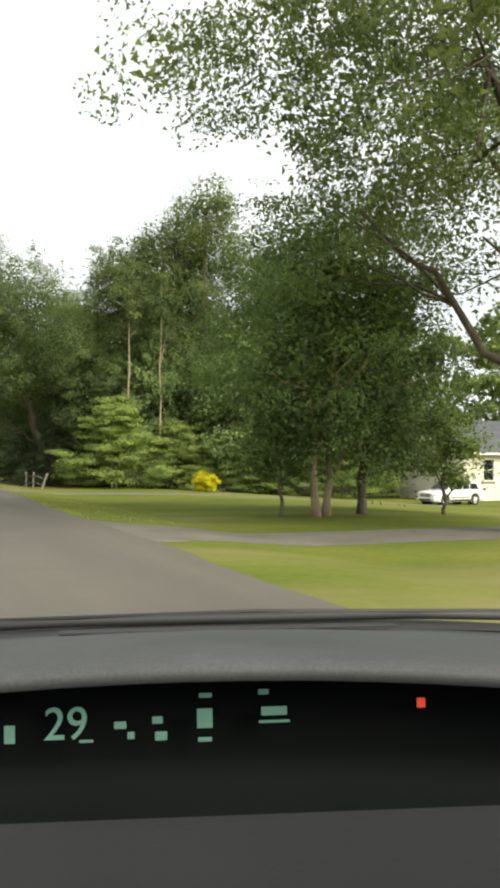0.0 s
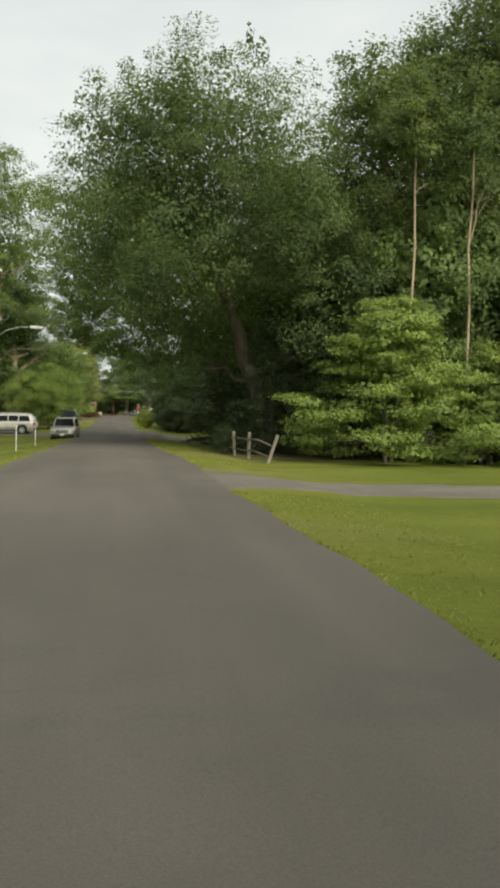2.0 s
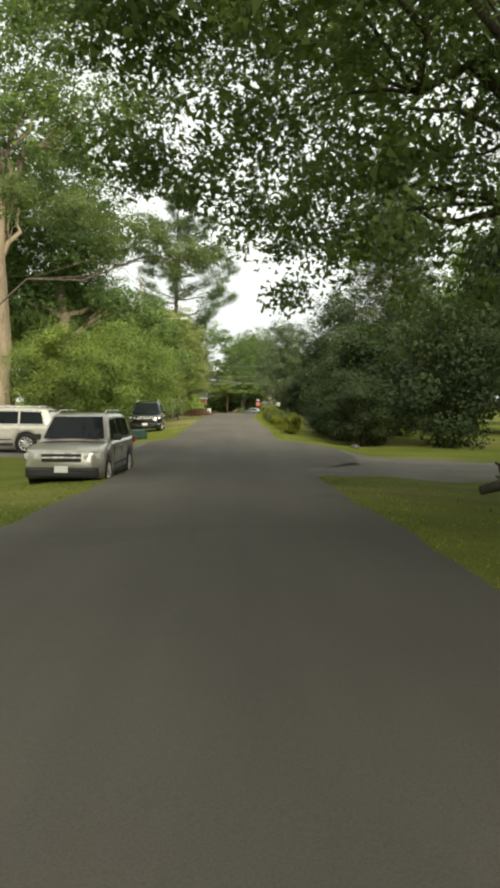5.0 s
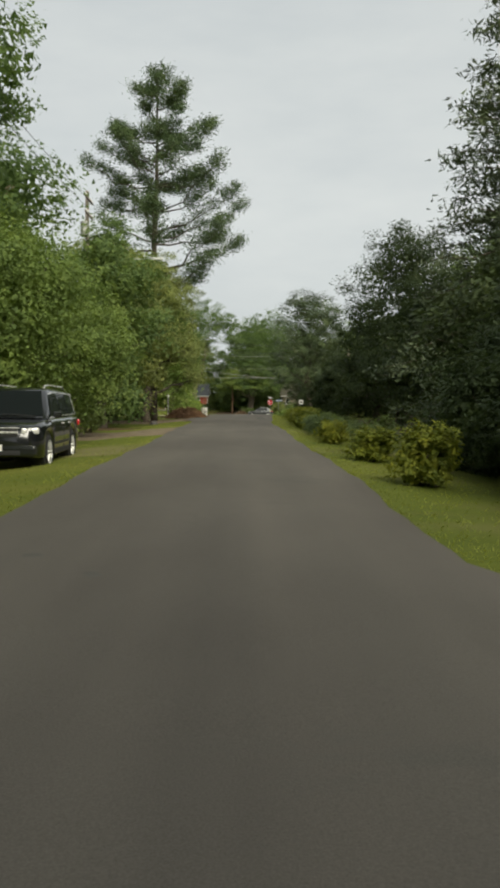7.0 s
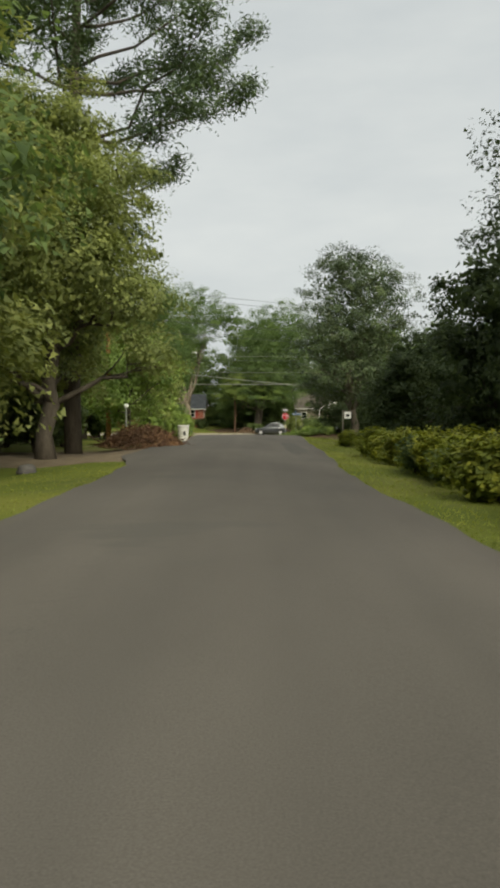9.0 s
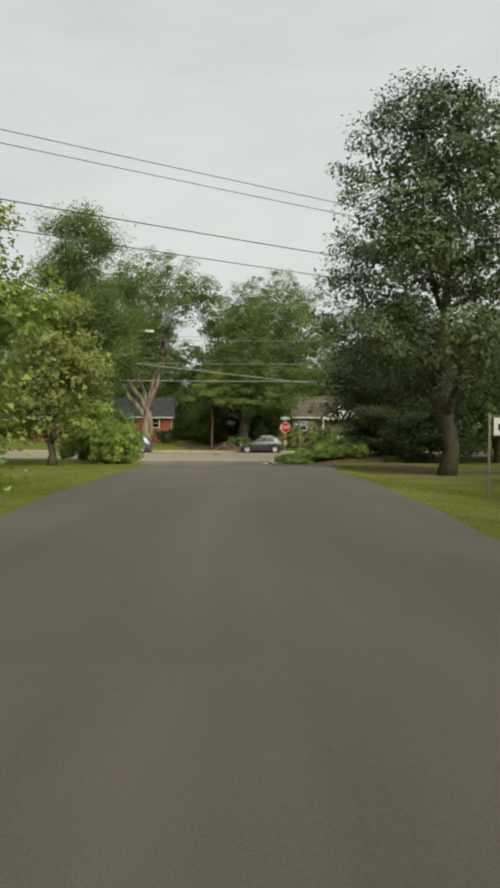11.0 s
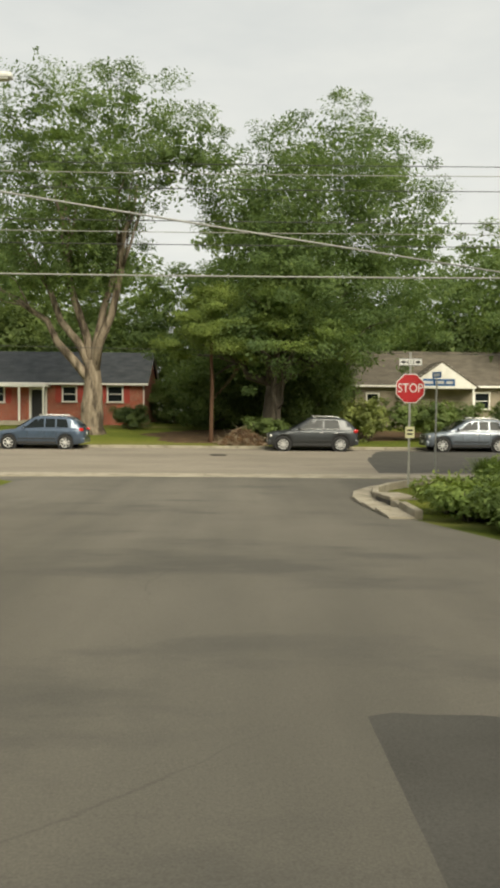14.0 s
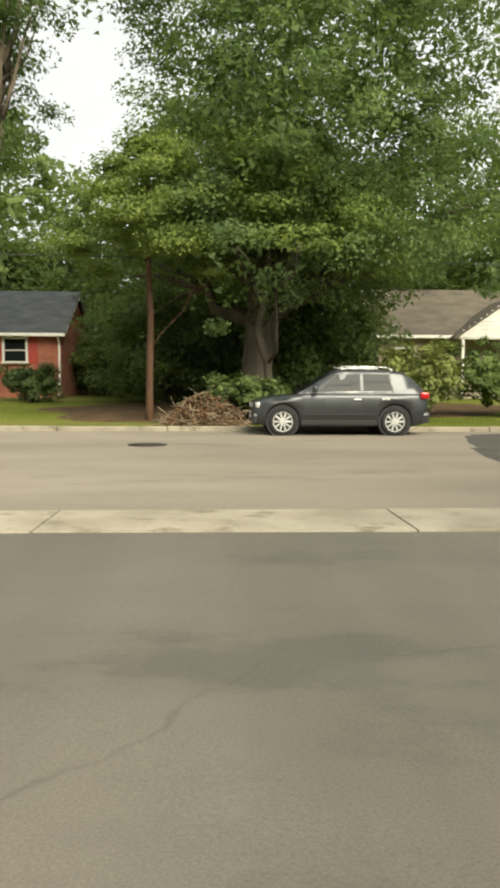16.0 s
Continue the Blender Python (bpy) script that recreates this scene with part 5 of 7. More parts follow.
def suv(name, label, m, paint, L=4.8, W=1.85, H=1.72, wb=2.85, hood=1.02, nose=0.86, belt=1.06, wr=0.36, clear=0.24, ws=0.2, rear_rake=0.45, hood_len=1.25, rails=True, lower=None, chrome=True, windows=3, front_kind="bar", tail_y=1.0, spokes=10, rail_mat=None):
    """A five-door car, its front towards +y; lower is a second paint for the skirts."""
    car = tagged(empty(name, m), label, "car")
    w = W / 2
    fy, ry = L / 2 - (L - wb) * 0.46, -L / 2 + (L - wb) * 0.54
    # body shell
    st = sorted(set([round(v, 3) for v in np.linspace(-L / 2, L / 2, 47)] + [round(c + s * wr * 1.22 * k, 3) for c in (fy, ry) for s in (-1, 1) for k in (1.0, 0.94, 0.8, 0.55, 0.25)]))
    rows_, prof = [], []
    for y in st:
        s = (y + L / 2) / L
        end = min((L / 2 - abs(y)) / 0.55, 1.0)
        roundw = w * (0.78 + 0.22 * math.sqrt(max(0, 1 - (1 - end) ** 2)))
        yb = L / 2 - hood_len
        if y > yb:
            q = (y - yb) / hood_len
            top = belt - 0.03 + (hood - belt) * min(q * 2.2, 1) - (hood - nose) * max(0, (q - 0.35) / 0.65) ** 1.8
        else:
            top = belt
        if y < -L / 2 + 0.22:
            top = belt - 0.1 * (1 - (y + L / 2) / 0.22) ** 2
        low = clear + 0.1 * (1 - end) ** 2
        for c in (fy, ry):
            if abs(y - c) < wr * 1.22:
                low = max(low, wr + math.sqrt(max(0, (wr * 1.22) ** 2 - (y - c) ** 2)))
        low = min(low, top - 0.14)
        mid = low + (top - low) * 0.5
        half = [(0, low), (roundw * 0.9, low), (roundw * 0.985, low + 0.03), (roundw, mid), (roundw * 0.985, top - 0.12), (roundw * 0.95, top - 0.03), (roundw * 0.86, top), (0, top + 0.025)]
        ring = half + [(-x, z) for x, z in half[-2:0:-1]]
        rows_.append([(x, y, z) for x, z in ring])
    v = [p for r_ in rows_ for p in r_]
    n = len(rows_[0])
    f = [(i * n + k, i * n + (k + 1) % n, (i + 1) * n + (k + 1) % n, (i + 1) * n + k) for i in range(len(rows_) - 1) for k in range(n)]
    f += [tuple(range(n))[::-1], tuple((len(rows_) - 1) * n + k for k in range(n))]
    link_mesh("body", v, f, paint, car, smooth_shade=True)
    # cabin
    y_ws0, y_ws1 = L / 2 - hood_len + 0.12, L / 2 - hood_len - 0.72 + ws
    y_r1, y_r0 = -L / 2 + 0.12 + rear_rake, -L / 2 + 0.1
    wt_, wr_ = w * 0.93, w * 0.74
    zr = H
    def section(y, z_low, z_top, wl_, wt2):
        half = [(wl_, z_low), (wl_ + (wt2 - wl_) * 0.8, z_low + (z_top - z_low) * 0.82), (wt2, z_top - 0.045), (wt2 - 0.1, z_top - 0.008), (0, z_top + 0.012)]
        return [(x, y, z) for x, z in half] + [(-x, y, z) for x, z in half[-2::-1]]
    secs = [section(y_r0, belt - 0.02, belt + 0.03, wt_ * 0.96, wt_ * 0.95), section(y_r0 + rear_rake * 0.5, belt - 0.02, belt + (zr - belt) * 0.62, wt_ * 0.98, wr_ * 1.06), section(y_r1, belt - 0.02, zr - 0.05, wt_, wr_ * 1.0),
            section(y_r1 + 0.5, belt - 0.02, zr, wt_, wr_), section(0.0, belt - 0.02, zr + 0.005, wt_, wr_), section(y_ws1 - 0.15, belt - 0.02, zr - 0.02, wt_, wr_), section(y_ws1, belt - 0.02, zr - 0.06, wt_, wr_ * 0.98),
            section((y_ws0 + y_ws1) / 2, belt - 0.02, (zr + belt) / 2 - 0.02, wt_, wr_ * 1.08), section(y_ws0, belt - 0.03, belt + 0.0, wt_ * 0.98, wt_ * 0.95)]
    v = [p for r_ in secs for p in r_]
    n = len(secs[0])
    f = [(i * n + k, i * n + k + 1, (i + 1) * n + k + 1, (i + 1) * n + k) for i in range(len(secs) - 1) for k in range(n - 1)]
    link_mesh("cabin", v, f, paint, car, smooth_shade=True)
    # glass, set 6 mm proud of the cabin
    def pane(nm, pts):
        c = sum((Vector(p) for p in pts), Vector()) / len(pts)
        bm = bmesh.new()
        vs = [bm.verts.new(p) for p in pts]
        fc = bm.faces.new(vs)
        bm.normal_update()
        nrm = fc.normal.copy()
        out_ = Vector((c.x, c.y * 0.4, c.z - belt))
        if nrm.dot(out_) < 0:
            nrm = -nrm
        ex = bmesh.ops.extrude_face_region(bm, geom=[fc])
        bmesh.ops.translate(bm, vec=nrm * 0.008, verts=[q for q in ex["geom"] if isinstance(q, bmesh.types.BMVert)])
        return part(nm, bm, K_GLASS, car)
    def cab(side, y, s):
        """A place on the cabin's side at the height share s."""
        zt = float(np.interp(y, [y_r0, y_r0 + rear_rake * 0.5, y_r1, y_r1 + 0.5, 0, y_ws1 - 0.15, y_ws1, (y_ws0 + y_ws1) / 2, y_ws0], [belt + 0.03, belt + (zr - belt) * 0.62, zr - 0.05, zr, zr + 0.005, zr - 0.02, zr - 0.06, (zr + belt) / 2 - 0.02, belt]))
        wt2 = float(np.interp(y, [y_r0, y_r0 + rear_rake * 0.5, y_r1, y_ws1, (y_ws0 + y_ws1) / 2, y_ws0], [wt_ * 0.95, wr_ * 1.06, wr_, wr_ * 0.98, wr_ * 1.08, wt_ * 0.95]))
        zl = belt - 0.02
        z = zl + (zt - zl) * s
        return (side * (wt_ + (wt2 - wt_) * 0.8 * s / 0.82 + 0.004), y, z)
    pane("windshield", [(-wt_ * 0.86, y_ws0 - 0.05, belt + 0.06), (wt_ * 0.86, y_ws0 - 0.05, belt + 0.06), (wr_ * 0.88, y_ws1 + 0.06, zr - 0.085), (-wr_ * 0.88, y_ws1 + 0.06, zr - 0.085)])
    pane("rear_window", [(-wt_ * 0.8, y_r0 + 0.07 * rear_rake + 0.02, belt + 0.13), (wt_ * 0.8, y_r0 + 0.07 * rear_rake + 0.02, belt + 0.13), (wr_ * 0.86, y_r1 - 0.12 * rear_rake - 0.02, zr - 0.1), (-wr_ * 0.86, y_r1 - 0.12 * rear_rake - 0.02, zr - 0.1)])
    cuts = np.linspace(y_ws1 - 0.02, y_r1 + (0.16 if windows == 3 else 0.3), windows + 1)
    for side in (-1, 1):
        for k in range(windows):
            a, b = cuts[k] - 0.04, cuts[k + 1] + 0.04
            lo_a = a + (0.5 if k == 0 else 0)
            if k == 0:
                lo_a = min(y_ws0 - 0.28, a + 0.5)
            lo_b = b - (0.0 if k < windows - 1 else 0.12)
            pts = [cab(side, a if k else min(a, y_ws1), 0.79), cab(side, b, 0.79), cab(side, lo_b, 0.12)]
            if k == 0:
                pts += [cab(side, lo_a, 0.12)]
                pts[0] = cab(side, y_ws1 - 0.12, 0.79)
            else:
                pts += [cab(side, a, 0.12)]
            pane("side_window", pts)
        if chrome:
            h = Heap()
            h.add(tube([cab(side * 1.012, min(y_ws0 - 0.2, L), 0.07), cab(side * 1.012, 0, 0.07), cab(side * 1.012, cuts[-1] - 0.06, 0.08)], [0.012] * 3, 5))
            h.add(tube([cab(side * 1.016, y_ws1 - 0.05, 0.85), cab(side * 1.016, 0, 0.85), cab(side * 1.016, cuts[-1], 0.84), cab(side * 1.012, cuts[-1] - 0.08, 0.08)], [0.011] * 4, 5))
            h.mesh("window_trim", K_CHROME, car, "chrome window surround")
        for k in (1, 2):
            yy = float(cuts[k]) + 0.12
            part("door_handle", box_bm(0.03, 0.2, 0.035, (side * (w * 0.99 + 0.012), yy, belt - 0.16), 0.01), K_CHROME if chrome else paint, car)
        for yy in (float(cuts[0]) + 0.28, float(cuts[1]), float(cuts[2]) - 0.03):
            part("door_seam", box_bm(0.012, 0.012, belt - clear - 0.3, (side * w * 0.995, yy, (belt + clear) / 2 + 0.02)), K_TRIM, car)
        part("side_skirt", box_bm(0.03, wb - wr * 2.6, 0.12, (side * (w * 0.985), (fy + ry) / 2, clear + 0.1), 0.012), lower or K_TRIM, car)
        part("rub_strip", box_bm(0.02, wb - wr * 2.9, 0.045, (side * (w + 0.006), (fy + ry) / 2, clear + 0.3), 0.008), K_TRIM, car)
        mir = part("mirror", box_bm(0.2, 0.1, 0.15, (side * (w + 0.07), y_ws0 - 0.42, belt + 0.08), 0.035), paint if not lower else K_TRIM, car)
        part("mirror_glass", box_bm(0.14, 0.008, 0.1, (side * (w + 0.075), y_ws0 - 0.476, belt + 0.08), 0.003), K_GLASS, mir)
        part("headlamp", box_bm(0.4, 0.3, 0.15, (side * (w - 0.28), L / 2 - 0.17, nose - 0.12), 0.05, Matrix.Rotation(-side * 0.35, 4, "Z")), K_LENS, car)
        part("fog_lamp", box_bm(0.16, 0.05, 0.08, (side * (w - 0.36), L / 2 - 0.03, clear + 0.2), 0.03), K_LENS, car)
        part("tail_lamp", box_bm(0.18, 0.22, 0.17, (side * (w - 0.09), -L / 2 + 0.12, tail_y), 0.04), K_RED, car)
        if rails:
            rz = zr + 0.05
            rail = Heap().add(tube([(side * wr_ * 0.86, y_ws1 - 0.25, zr - 0.02), (side * wr_ * 0.86, y_ws1 - 0.4, rz), (side * wr_ * 0.86, 0, rz + 0.02), (side * wr_ * 0.86, y_r1 + 0.35, rz), (side * wr_ * 0.86, y_r1 + 0.2, zr - 0.02)], [0.022] * 5, 6))
            rail.mesh("roof_rail", rail_mat or K_CHROME, car)
        for yy in (fy, ry):
            # arch liner, tyre, rim with spokes
            part("arch_liner", cyl_bm(wr * 1.18, 0.3, (side * (w - 0.2), yy, wr), "X", 24), K_TRIM, car)
            wheel = empty("wheel", pose(side * (w - 0.115), yy, wr))
            wheel.parent = car
            prof_ = [(wr * 0.71, -0.105), (wr * 0.9, -0.115), (wr * 0.98, -0.085), (wr, -0.04), (wr, 0.04), (wr * 0.98, 0.085), (wr * 0.9, 0.115), (wr * 0.71, 0.105)]
            tv = [(xx, r_ * math.cos(2 * math.pi * k / 28), r_ * math.sin(2 * math.pi * k / 28)) for k in range(28) for r_, xx in prof_]
            m_ = len(prof_)
            tf = [(k * m_ + j, k * m_ + (j + 1) % m_, ((k + 1) % 28) * m_ + (j + 1) % m_, ((k + 1) % 28) * m_ + j) for k in range(28) for j in range(m_)]
            link_mesh("tyre", tv, tf, K_TYRE, wheel, smooth_shade=True)
            bm = cyl_bm(wr * 0.72, 0.14, (0, 0, 0), "X", 24)
            part("rim_barrel", bm, K_TRIM, wheel)
            rim = Heap()
            xo = side * 0.085
            ringp = [(xo, wr * 0.7 * math.cos(2 * math.pi * k / 24), wr * 0.7 * math.sin(2 * math.pi * k / 24)) for k in range(25)]
            rim.add(tube(ringp, [0.022] * 25, 5, False))
            for k in range(spokes):
                a = 2 * math.pi * k / spokes
                rim.add(tube([(xo + side * 0.005, wr * 0.08 * math.cos(a), wr * 0.08 * math.sin(a)), (xo, wr * 0.69 * math.cos(a), wr * 0.69 * math.sin(a))], [0.028, 0.026], 5))
            rim.add(tube([(xo - 0.02 * side, 0, 0), (xo + 0.02 * side, 0, 0)], [wr * 0.17, wr * 0.15], 10))
            rim.mesh("rim", K_ALLOY, wheel, "spoked alloy rim", False)
    # front and rear
    yn = L / 2
    part("front_bumper", box_bm(W * 0.9, 0.3, 0.26, (0, yn - 0.12, clear + 0.2), 0.07), lower or paint, car)
    part("air_intake", box_bm(W * 0.55, 0.06, 0.1, (0, yn + 0.015, clear + 0.16), 0.02), K_TRIM, car)
    part("grille", box_bm(W * 0.5, 0.08, 0.2, (0, yn - 0.035, nose - 0.16), 0.025), K_TRIM, car)
    part("grille_bar", box_bm(W * 0.5, 0.03, 0.045, (0, yn + 0.015, nose - 0.15), 0.012), K_CHROME, car)
    part("grille_surround", box_bm(W * 0.54, 0.05, 0.025, (0, yn - 0.02, nose - 0.05), 0.01), K_CHROME, car)
    part("rear_bumper", box_bm(W * 0.92, 0.26, 0.28, (0, -yn + 0.1, clear + 0.22), 0.07), lower or paint, car)
    part("number_plate", box_bm(0.31, 0.012, 0.16, (0, yn + 0.035, clear + 0.27), 0.004), K_PLATE, car)
    part("number_plate", box_bm(0.31, 0.012, 0.16, (0, -yn - 0.012, 0.82), 0.004), K_PLATE, car)
    for side in (-1, 1):
        part("wiper", box_bm(0.6, 0.02, 0.02, (side * 0.33, y_ws0 - 0.02, belt + 0.065), 0.004, Matrix.Rotation(side * 0.08, 4, "Y")), K_TRIM, car)
    return car


def parked(x, y, turn, z=None):
    return pose(x, y, ground_z(x, y) if z is None else z, 0, 0, turn)


suv("parked_suv", "silver sport utility vehicle parked half on the verge", parked(-3.8, 87.9, 178, -0.37), P_SILVER, 4.75, 1.86, 1.78, 2.85, 1.1, 0.95, 1.12, 0.37, 0.26, lower=K_TRIM, chrome=False)
suv("parked_suv", "pale gold large sport utility vehicle on the driveway", parked(-9.9, 101.0, 87), P_PALE, 5.2, 2.0, 1.88, 2.95, 1.15, 1.02, 1.16, 0.4, 0.27, lower=K_TRIM, rear_rake=0.3)
suv("parked_suv", "black full-size sport utility vehicle on the grass verge", parked(-5.5, 117.7, 182, -0.27), P_BLACK, 5.13, 2.0, 1.93, 2.95, 1.18, 1.05, 1.2, 0.4, 0.28, rear_rake=0.28, spokes=6)
suv("parked_suv", "dark grey crossover parked at the kerb", parked(3.72, 241.02, 90, -1.565), P_GREY, 4.5, 1.84, 1.7, 2.86, 1.04, 0.9, 1.09, 0.36, 0.24, ws=-0.06, rear_rake=0.58, windows=2, tail_y=1.03, spokes=10)
suv("parked_wagon", "slate blue wagon parked at the kerb", parked(-9.95, 241.0, 90, -1.565), P_BLUE, 4.5, 1.8, 1.66, 2.8, 1.0, 0.86, 1.04, 0.34, 0.24, ws=-0.02, rear_rake=0.55, chrome=False, spokes=7)
suv("parked_suv", "blue-grey crossover parked at the kerb", parked(11.7, 241.0, 90, -1.565), P_STEEL, 4.55, 1.85, 1.68, 2.85, 1.03, 0.9, 1.08, 0.36, 0.24, ws=-0.08, rear_rake=0.6, spokes=8)
suv("parked_car", "navy car behind the pale one on the driveway", parked(-12.0, 106.5, 87), P_NAVY, 4.8, 1.85, 1.75, 2.85)
suv("parked_car", "white car at the back of the driveway", parked(-20.5, 108.8, 88), P_WHITE, 4.7, 1.8, 1.55, 2.75, 0.98, 0.85, 1.0, 0.33, 0.22, rails=False)
suv("parked_car", "white car in front of the pale house", parked(30.3, 41.5, 100), P_WHITE, 4.6, 1.8, 1.5, 2.7, 0.95, 0.82, 0.98, 0.33, 0.22, rails=False)

# ---- signs, poles, wires ----
gz = road_z(224.0) + 0.2
stop = tagged(empty("stop_sign", pose(4.9, 224.04, gz, 0, 0, 3)), "red octagonal stop sign on a steel post", "road sign")
zc = 1.13 - gz
part("post", box_bm(0.06, 0.035, zc + 1.15, (0, 0.03, (zc + 0.95) / 2), 0.006), W_GALV, stop)
octo = [(0.455 * math.cos(math.pi / 8 + k * math.pi / 4), zc + 0.455 * math.sin(math.pi / 8 + k * math.pi / 4)) for k in range(8)]
face_ = part("plate", poly_prism(octo, 0.006), S_WHITE, stop, "white-rimmed octagonal plate")
octr = [(0.43 * math.cos(math.pi / 8 + k * math.pi / 4), zc + 0.43 * math.sin(math.pi / 8 + k * math.pi / 4)) for k in range(8)]
red = part("red_face", poly_prism(octr, 0.004), S_RED, stop)
red.location.y = -0.006
text_part("STOP", 0.37, S_WHITE, stop, (0, -0.011, zc - 0.0), squeeze=0.84)
rp = part("route_plate", box_bm(0.66, 0.006, 0.21, (0, -0.004, zc + 0.76), 0.002), S_WHITE, stop)
part("plate_border", box_bm(0.64, 0.002, 0.012, (0, -0.009, zc + 0.855)), S_BLACK, rp)
part("plate_border", box_bm(0.64, 0.002, 0.012, (0, -0.009, zc + 0.665)), S_BLACK, rp)
for s in (-1, 1):
    part("arrow", poly_prism([(s * 0.3, zc + 0.76), (s * 0.2, zc + 0.82), (s * 0.2, zc + 0.785), (s * 0.14, zc + 0.785), (s * 0.14, zc + 0.735), (s * 0.2, zc + 0.735), (s * 0.2, zc + 0.70)], 0.003), S_BLACK, rp).location.y = -0.009
text_part("613", 0.16, S_BLACK, rp, (0, -0.0095, zc + 0.76), name="route_figure", squeeze=0.9)
tag = part("small_notice", box_bm(0.27, 0.005, 0.33, (0.01, -0.006, zc - 1.27), 0.002), S_YELLOW, stop, "small pale yellow notice")
for k in range(2):
    part("notice_bar", box_bm(0.17, 0.002, 0.05, (0.01, -0.01, zc - 1.21 - 0.11 * k)), S_BLACK, tag)
gz2 = road_z(226.8) + 0.25
name_sign = tagged(empty("street_name_sign", pose(6.39, 226.83, gz2, 0, 0, 6)), "blue street-name blades on a thin steel post", "road sign")
part("post", cyl_bm(0.03, 1.55 - gz2, (0, 0, (1.55 - gz2) / 2), sides=12), W_GALV, name_sign)
bl = part("name_blade", box_bm(1.08, 0.006, 0.23, (0.08, 0, 1.42 - gz2), 0.003), S_BLUE, name_sign)
for k, (a, b) in enumerate(((-0.36, 0.32), (0.02, 0.3), (0.36, 0.22))):
    part("lettering_bar", box_bm(b, 0.002, 0.1, (a + 0.08, -0.005, 1.42 - gz2)), S_WHITE, bl)
bl2 = part("name_blade", box_bm(0.006, 0.8, 0.2, (0, 0, 1.66 - gz2), 0.003), S_BLUE, name_sign)
part("lettering_bar", box_bm(0.002, 0.55, 0.09, (-0.005, 0, 1.66 - gz2)), S_WHITE, bl2)
yard = tagged(empty("yard_sign", pose(6.35, 178.0, ground_z(6.35, 178))), "small white sign hung on a post", "sign")
gy = ground_z(6.35, 178)
part("post", box_bm(0.05, 0.05, 1.55 - gy, (-0.3, 0.03, (1.55 - gy) / 2), 0.008), W_RAIL, yard)
part("arm", box_bm(0.62, 0.04, 0.04, (-0.03, 0.03, 1.5 - gy), 0.006), W_RAIL, yard)
wp = part("panel", box_bm(0.42, 0.015, 0.42, (0, 0, 1.25 - gy), 0.004), S_WHITE, yard)
part("writing_bar", box_bm(0.22, 0.003, 0.16, (0, -0.01, 1.24 - gy)), S_BLACK, wp)


def stake(x, y, h):
    s = tagged(empty("marker_stake", pose(x, y, ground_z(x, y), 2, 1, 0)), "thin white driveway marker stake in the grass", "stake")
    part("rod", cyl_bm(0.014, h, (0, 0, h / 2), sides=8), S_WHITE, s)
    part("cap", cyl_bm(0.02, 0.08, (0, 0, h - 0.02), sides=8), S_WHITE, s)


stake(-4.17, 61.87, 1.15)
stake(-3.86, 66.74, 0.95)


def utility_pole(x, y, top, arm_to=None, crossarms=2, mat=None, label="weathered wooden utility pole with cross-arms", trafo=False):
    g = ground_z(x, y)
    p = tagged(empty("utility_pole", pose(x, y, g)), label, "utility pole")
    h = top - g
    Heap().add(tube([(0, 0, -0.3), (0, 0, h * 0.5), (0.03, 0, h)], [0.17, 0.145, 0.11], 12)).mesh("pole", mat or W_POLE, p)
    for k in range(crossarms):
        z = h - 0.5 - k * 0.9
        part("crossarm", box_bm(0.1, 2.2, 0.12, (0.14, 0, z), 0.01), W_POLE, p)
        for q in (-0.9, -0.4, 0.4, 0.9):
            part("insulator", cyl_bm(0.045, 0.14, (0.14, q, z + 0.12), sides=10, bevel=0.01), S_WHITE, p)
    if trafo:
        can = part("transformer", cyl_bm(0.24, 0.85, (-0.05, -0.42, h - 2.3), sides=18, bevel=0.03), W_GALV, p)
        part("bushing", cyl_bm(0.04, 0.16, (-0.05, -0.42, h - 1.8), sides=10), S_WHITE, can)
    if arm_to:
        ax, az = arm_to[0] - x, arm_to[1] - g
        arm = Heap().add(tube([(0, 0, az - 0.65), (ax * 0.25, 0, az - 0.2), (ax * 0.6, 0, az + 0.02), (ax - 0.25, 0, az + 0.04)], [0.035, 0.033, 0.03, 0.028], 8)).mesh("lamp_arm", W_GALV, p)
        head = part("lamp_head", box_bm(0.72, 0.26, 0.14, (ax, 0, az + 0.04), 0.055), K_PLATE, p, "pale cobra-head street lamp")
        part("lens", box_bm(0.42, 0.2, 0.06, (ax + 0.06, 0, az - 0.04), 0.025), K_LENS, head)
    return p


utility_pole(-7.3, 77, 11.28, (-4.9, 7.28), 1, label="grey utility pole with a street lamp arm", trafo=False)
utility_pole(-9.2, 144.8, 13.8, (-4.95, 9.8), 2, trafo=True, label="tall utility pole with transformer and street lamp")
utility_pole(-9.12, 180.0, 11.0, None, 1, W_POLE_ORANGE, "orange-brown wooden utility pole")
utility_pole(-10.0, 221.4, 10.4, (-6.1, 8.65), 2, label="utility pole with a long street lamp arm at the corner")
utility_pole(38.0, 229.75, 10.4, None, 2)
utility_pole(18.2, 228.3, 10.4, None, 2)
utility_pole(-46.0, 229.75, 10.4, None, 2)


def wire(name, a, b, sag, r, mat, label):
    pts = []
    for i in range(17):
        s = i / 16
        pts.append(Vector(a).lerp(Vector(b), s) - Vector((0, 0, 4 * sag * s * (1 - s))))
    ob = Heap().add(tube(pts, [r] * 17, 6)).mesh(name, mat)
    return tagged(ob, label, "cable", "overhead cables")


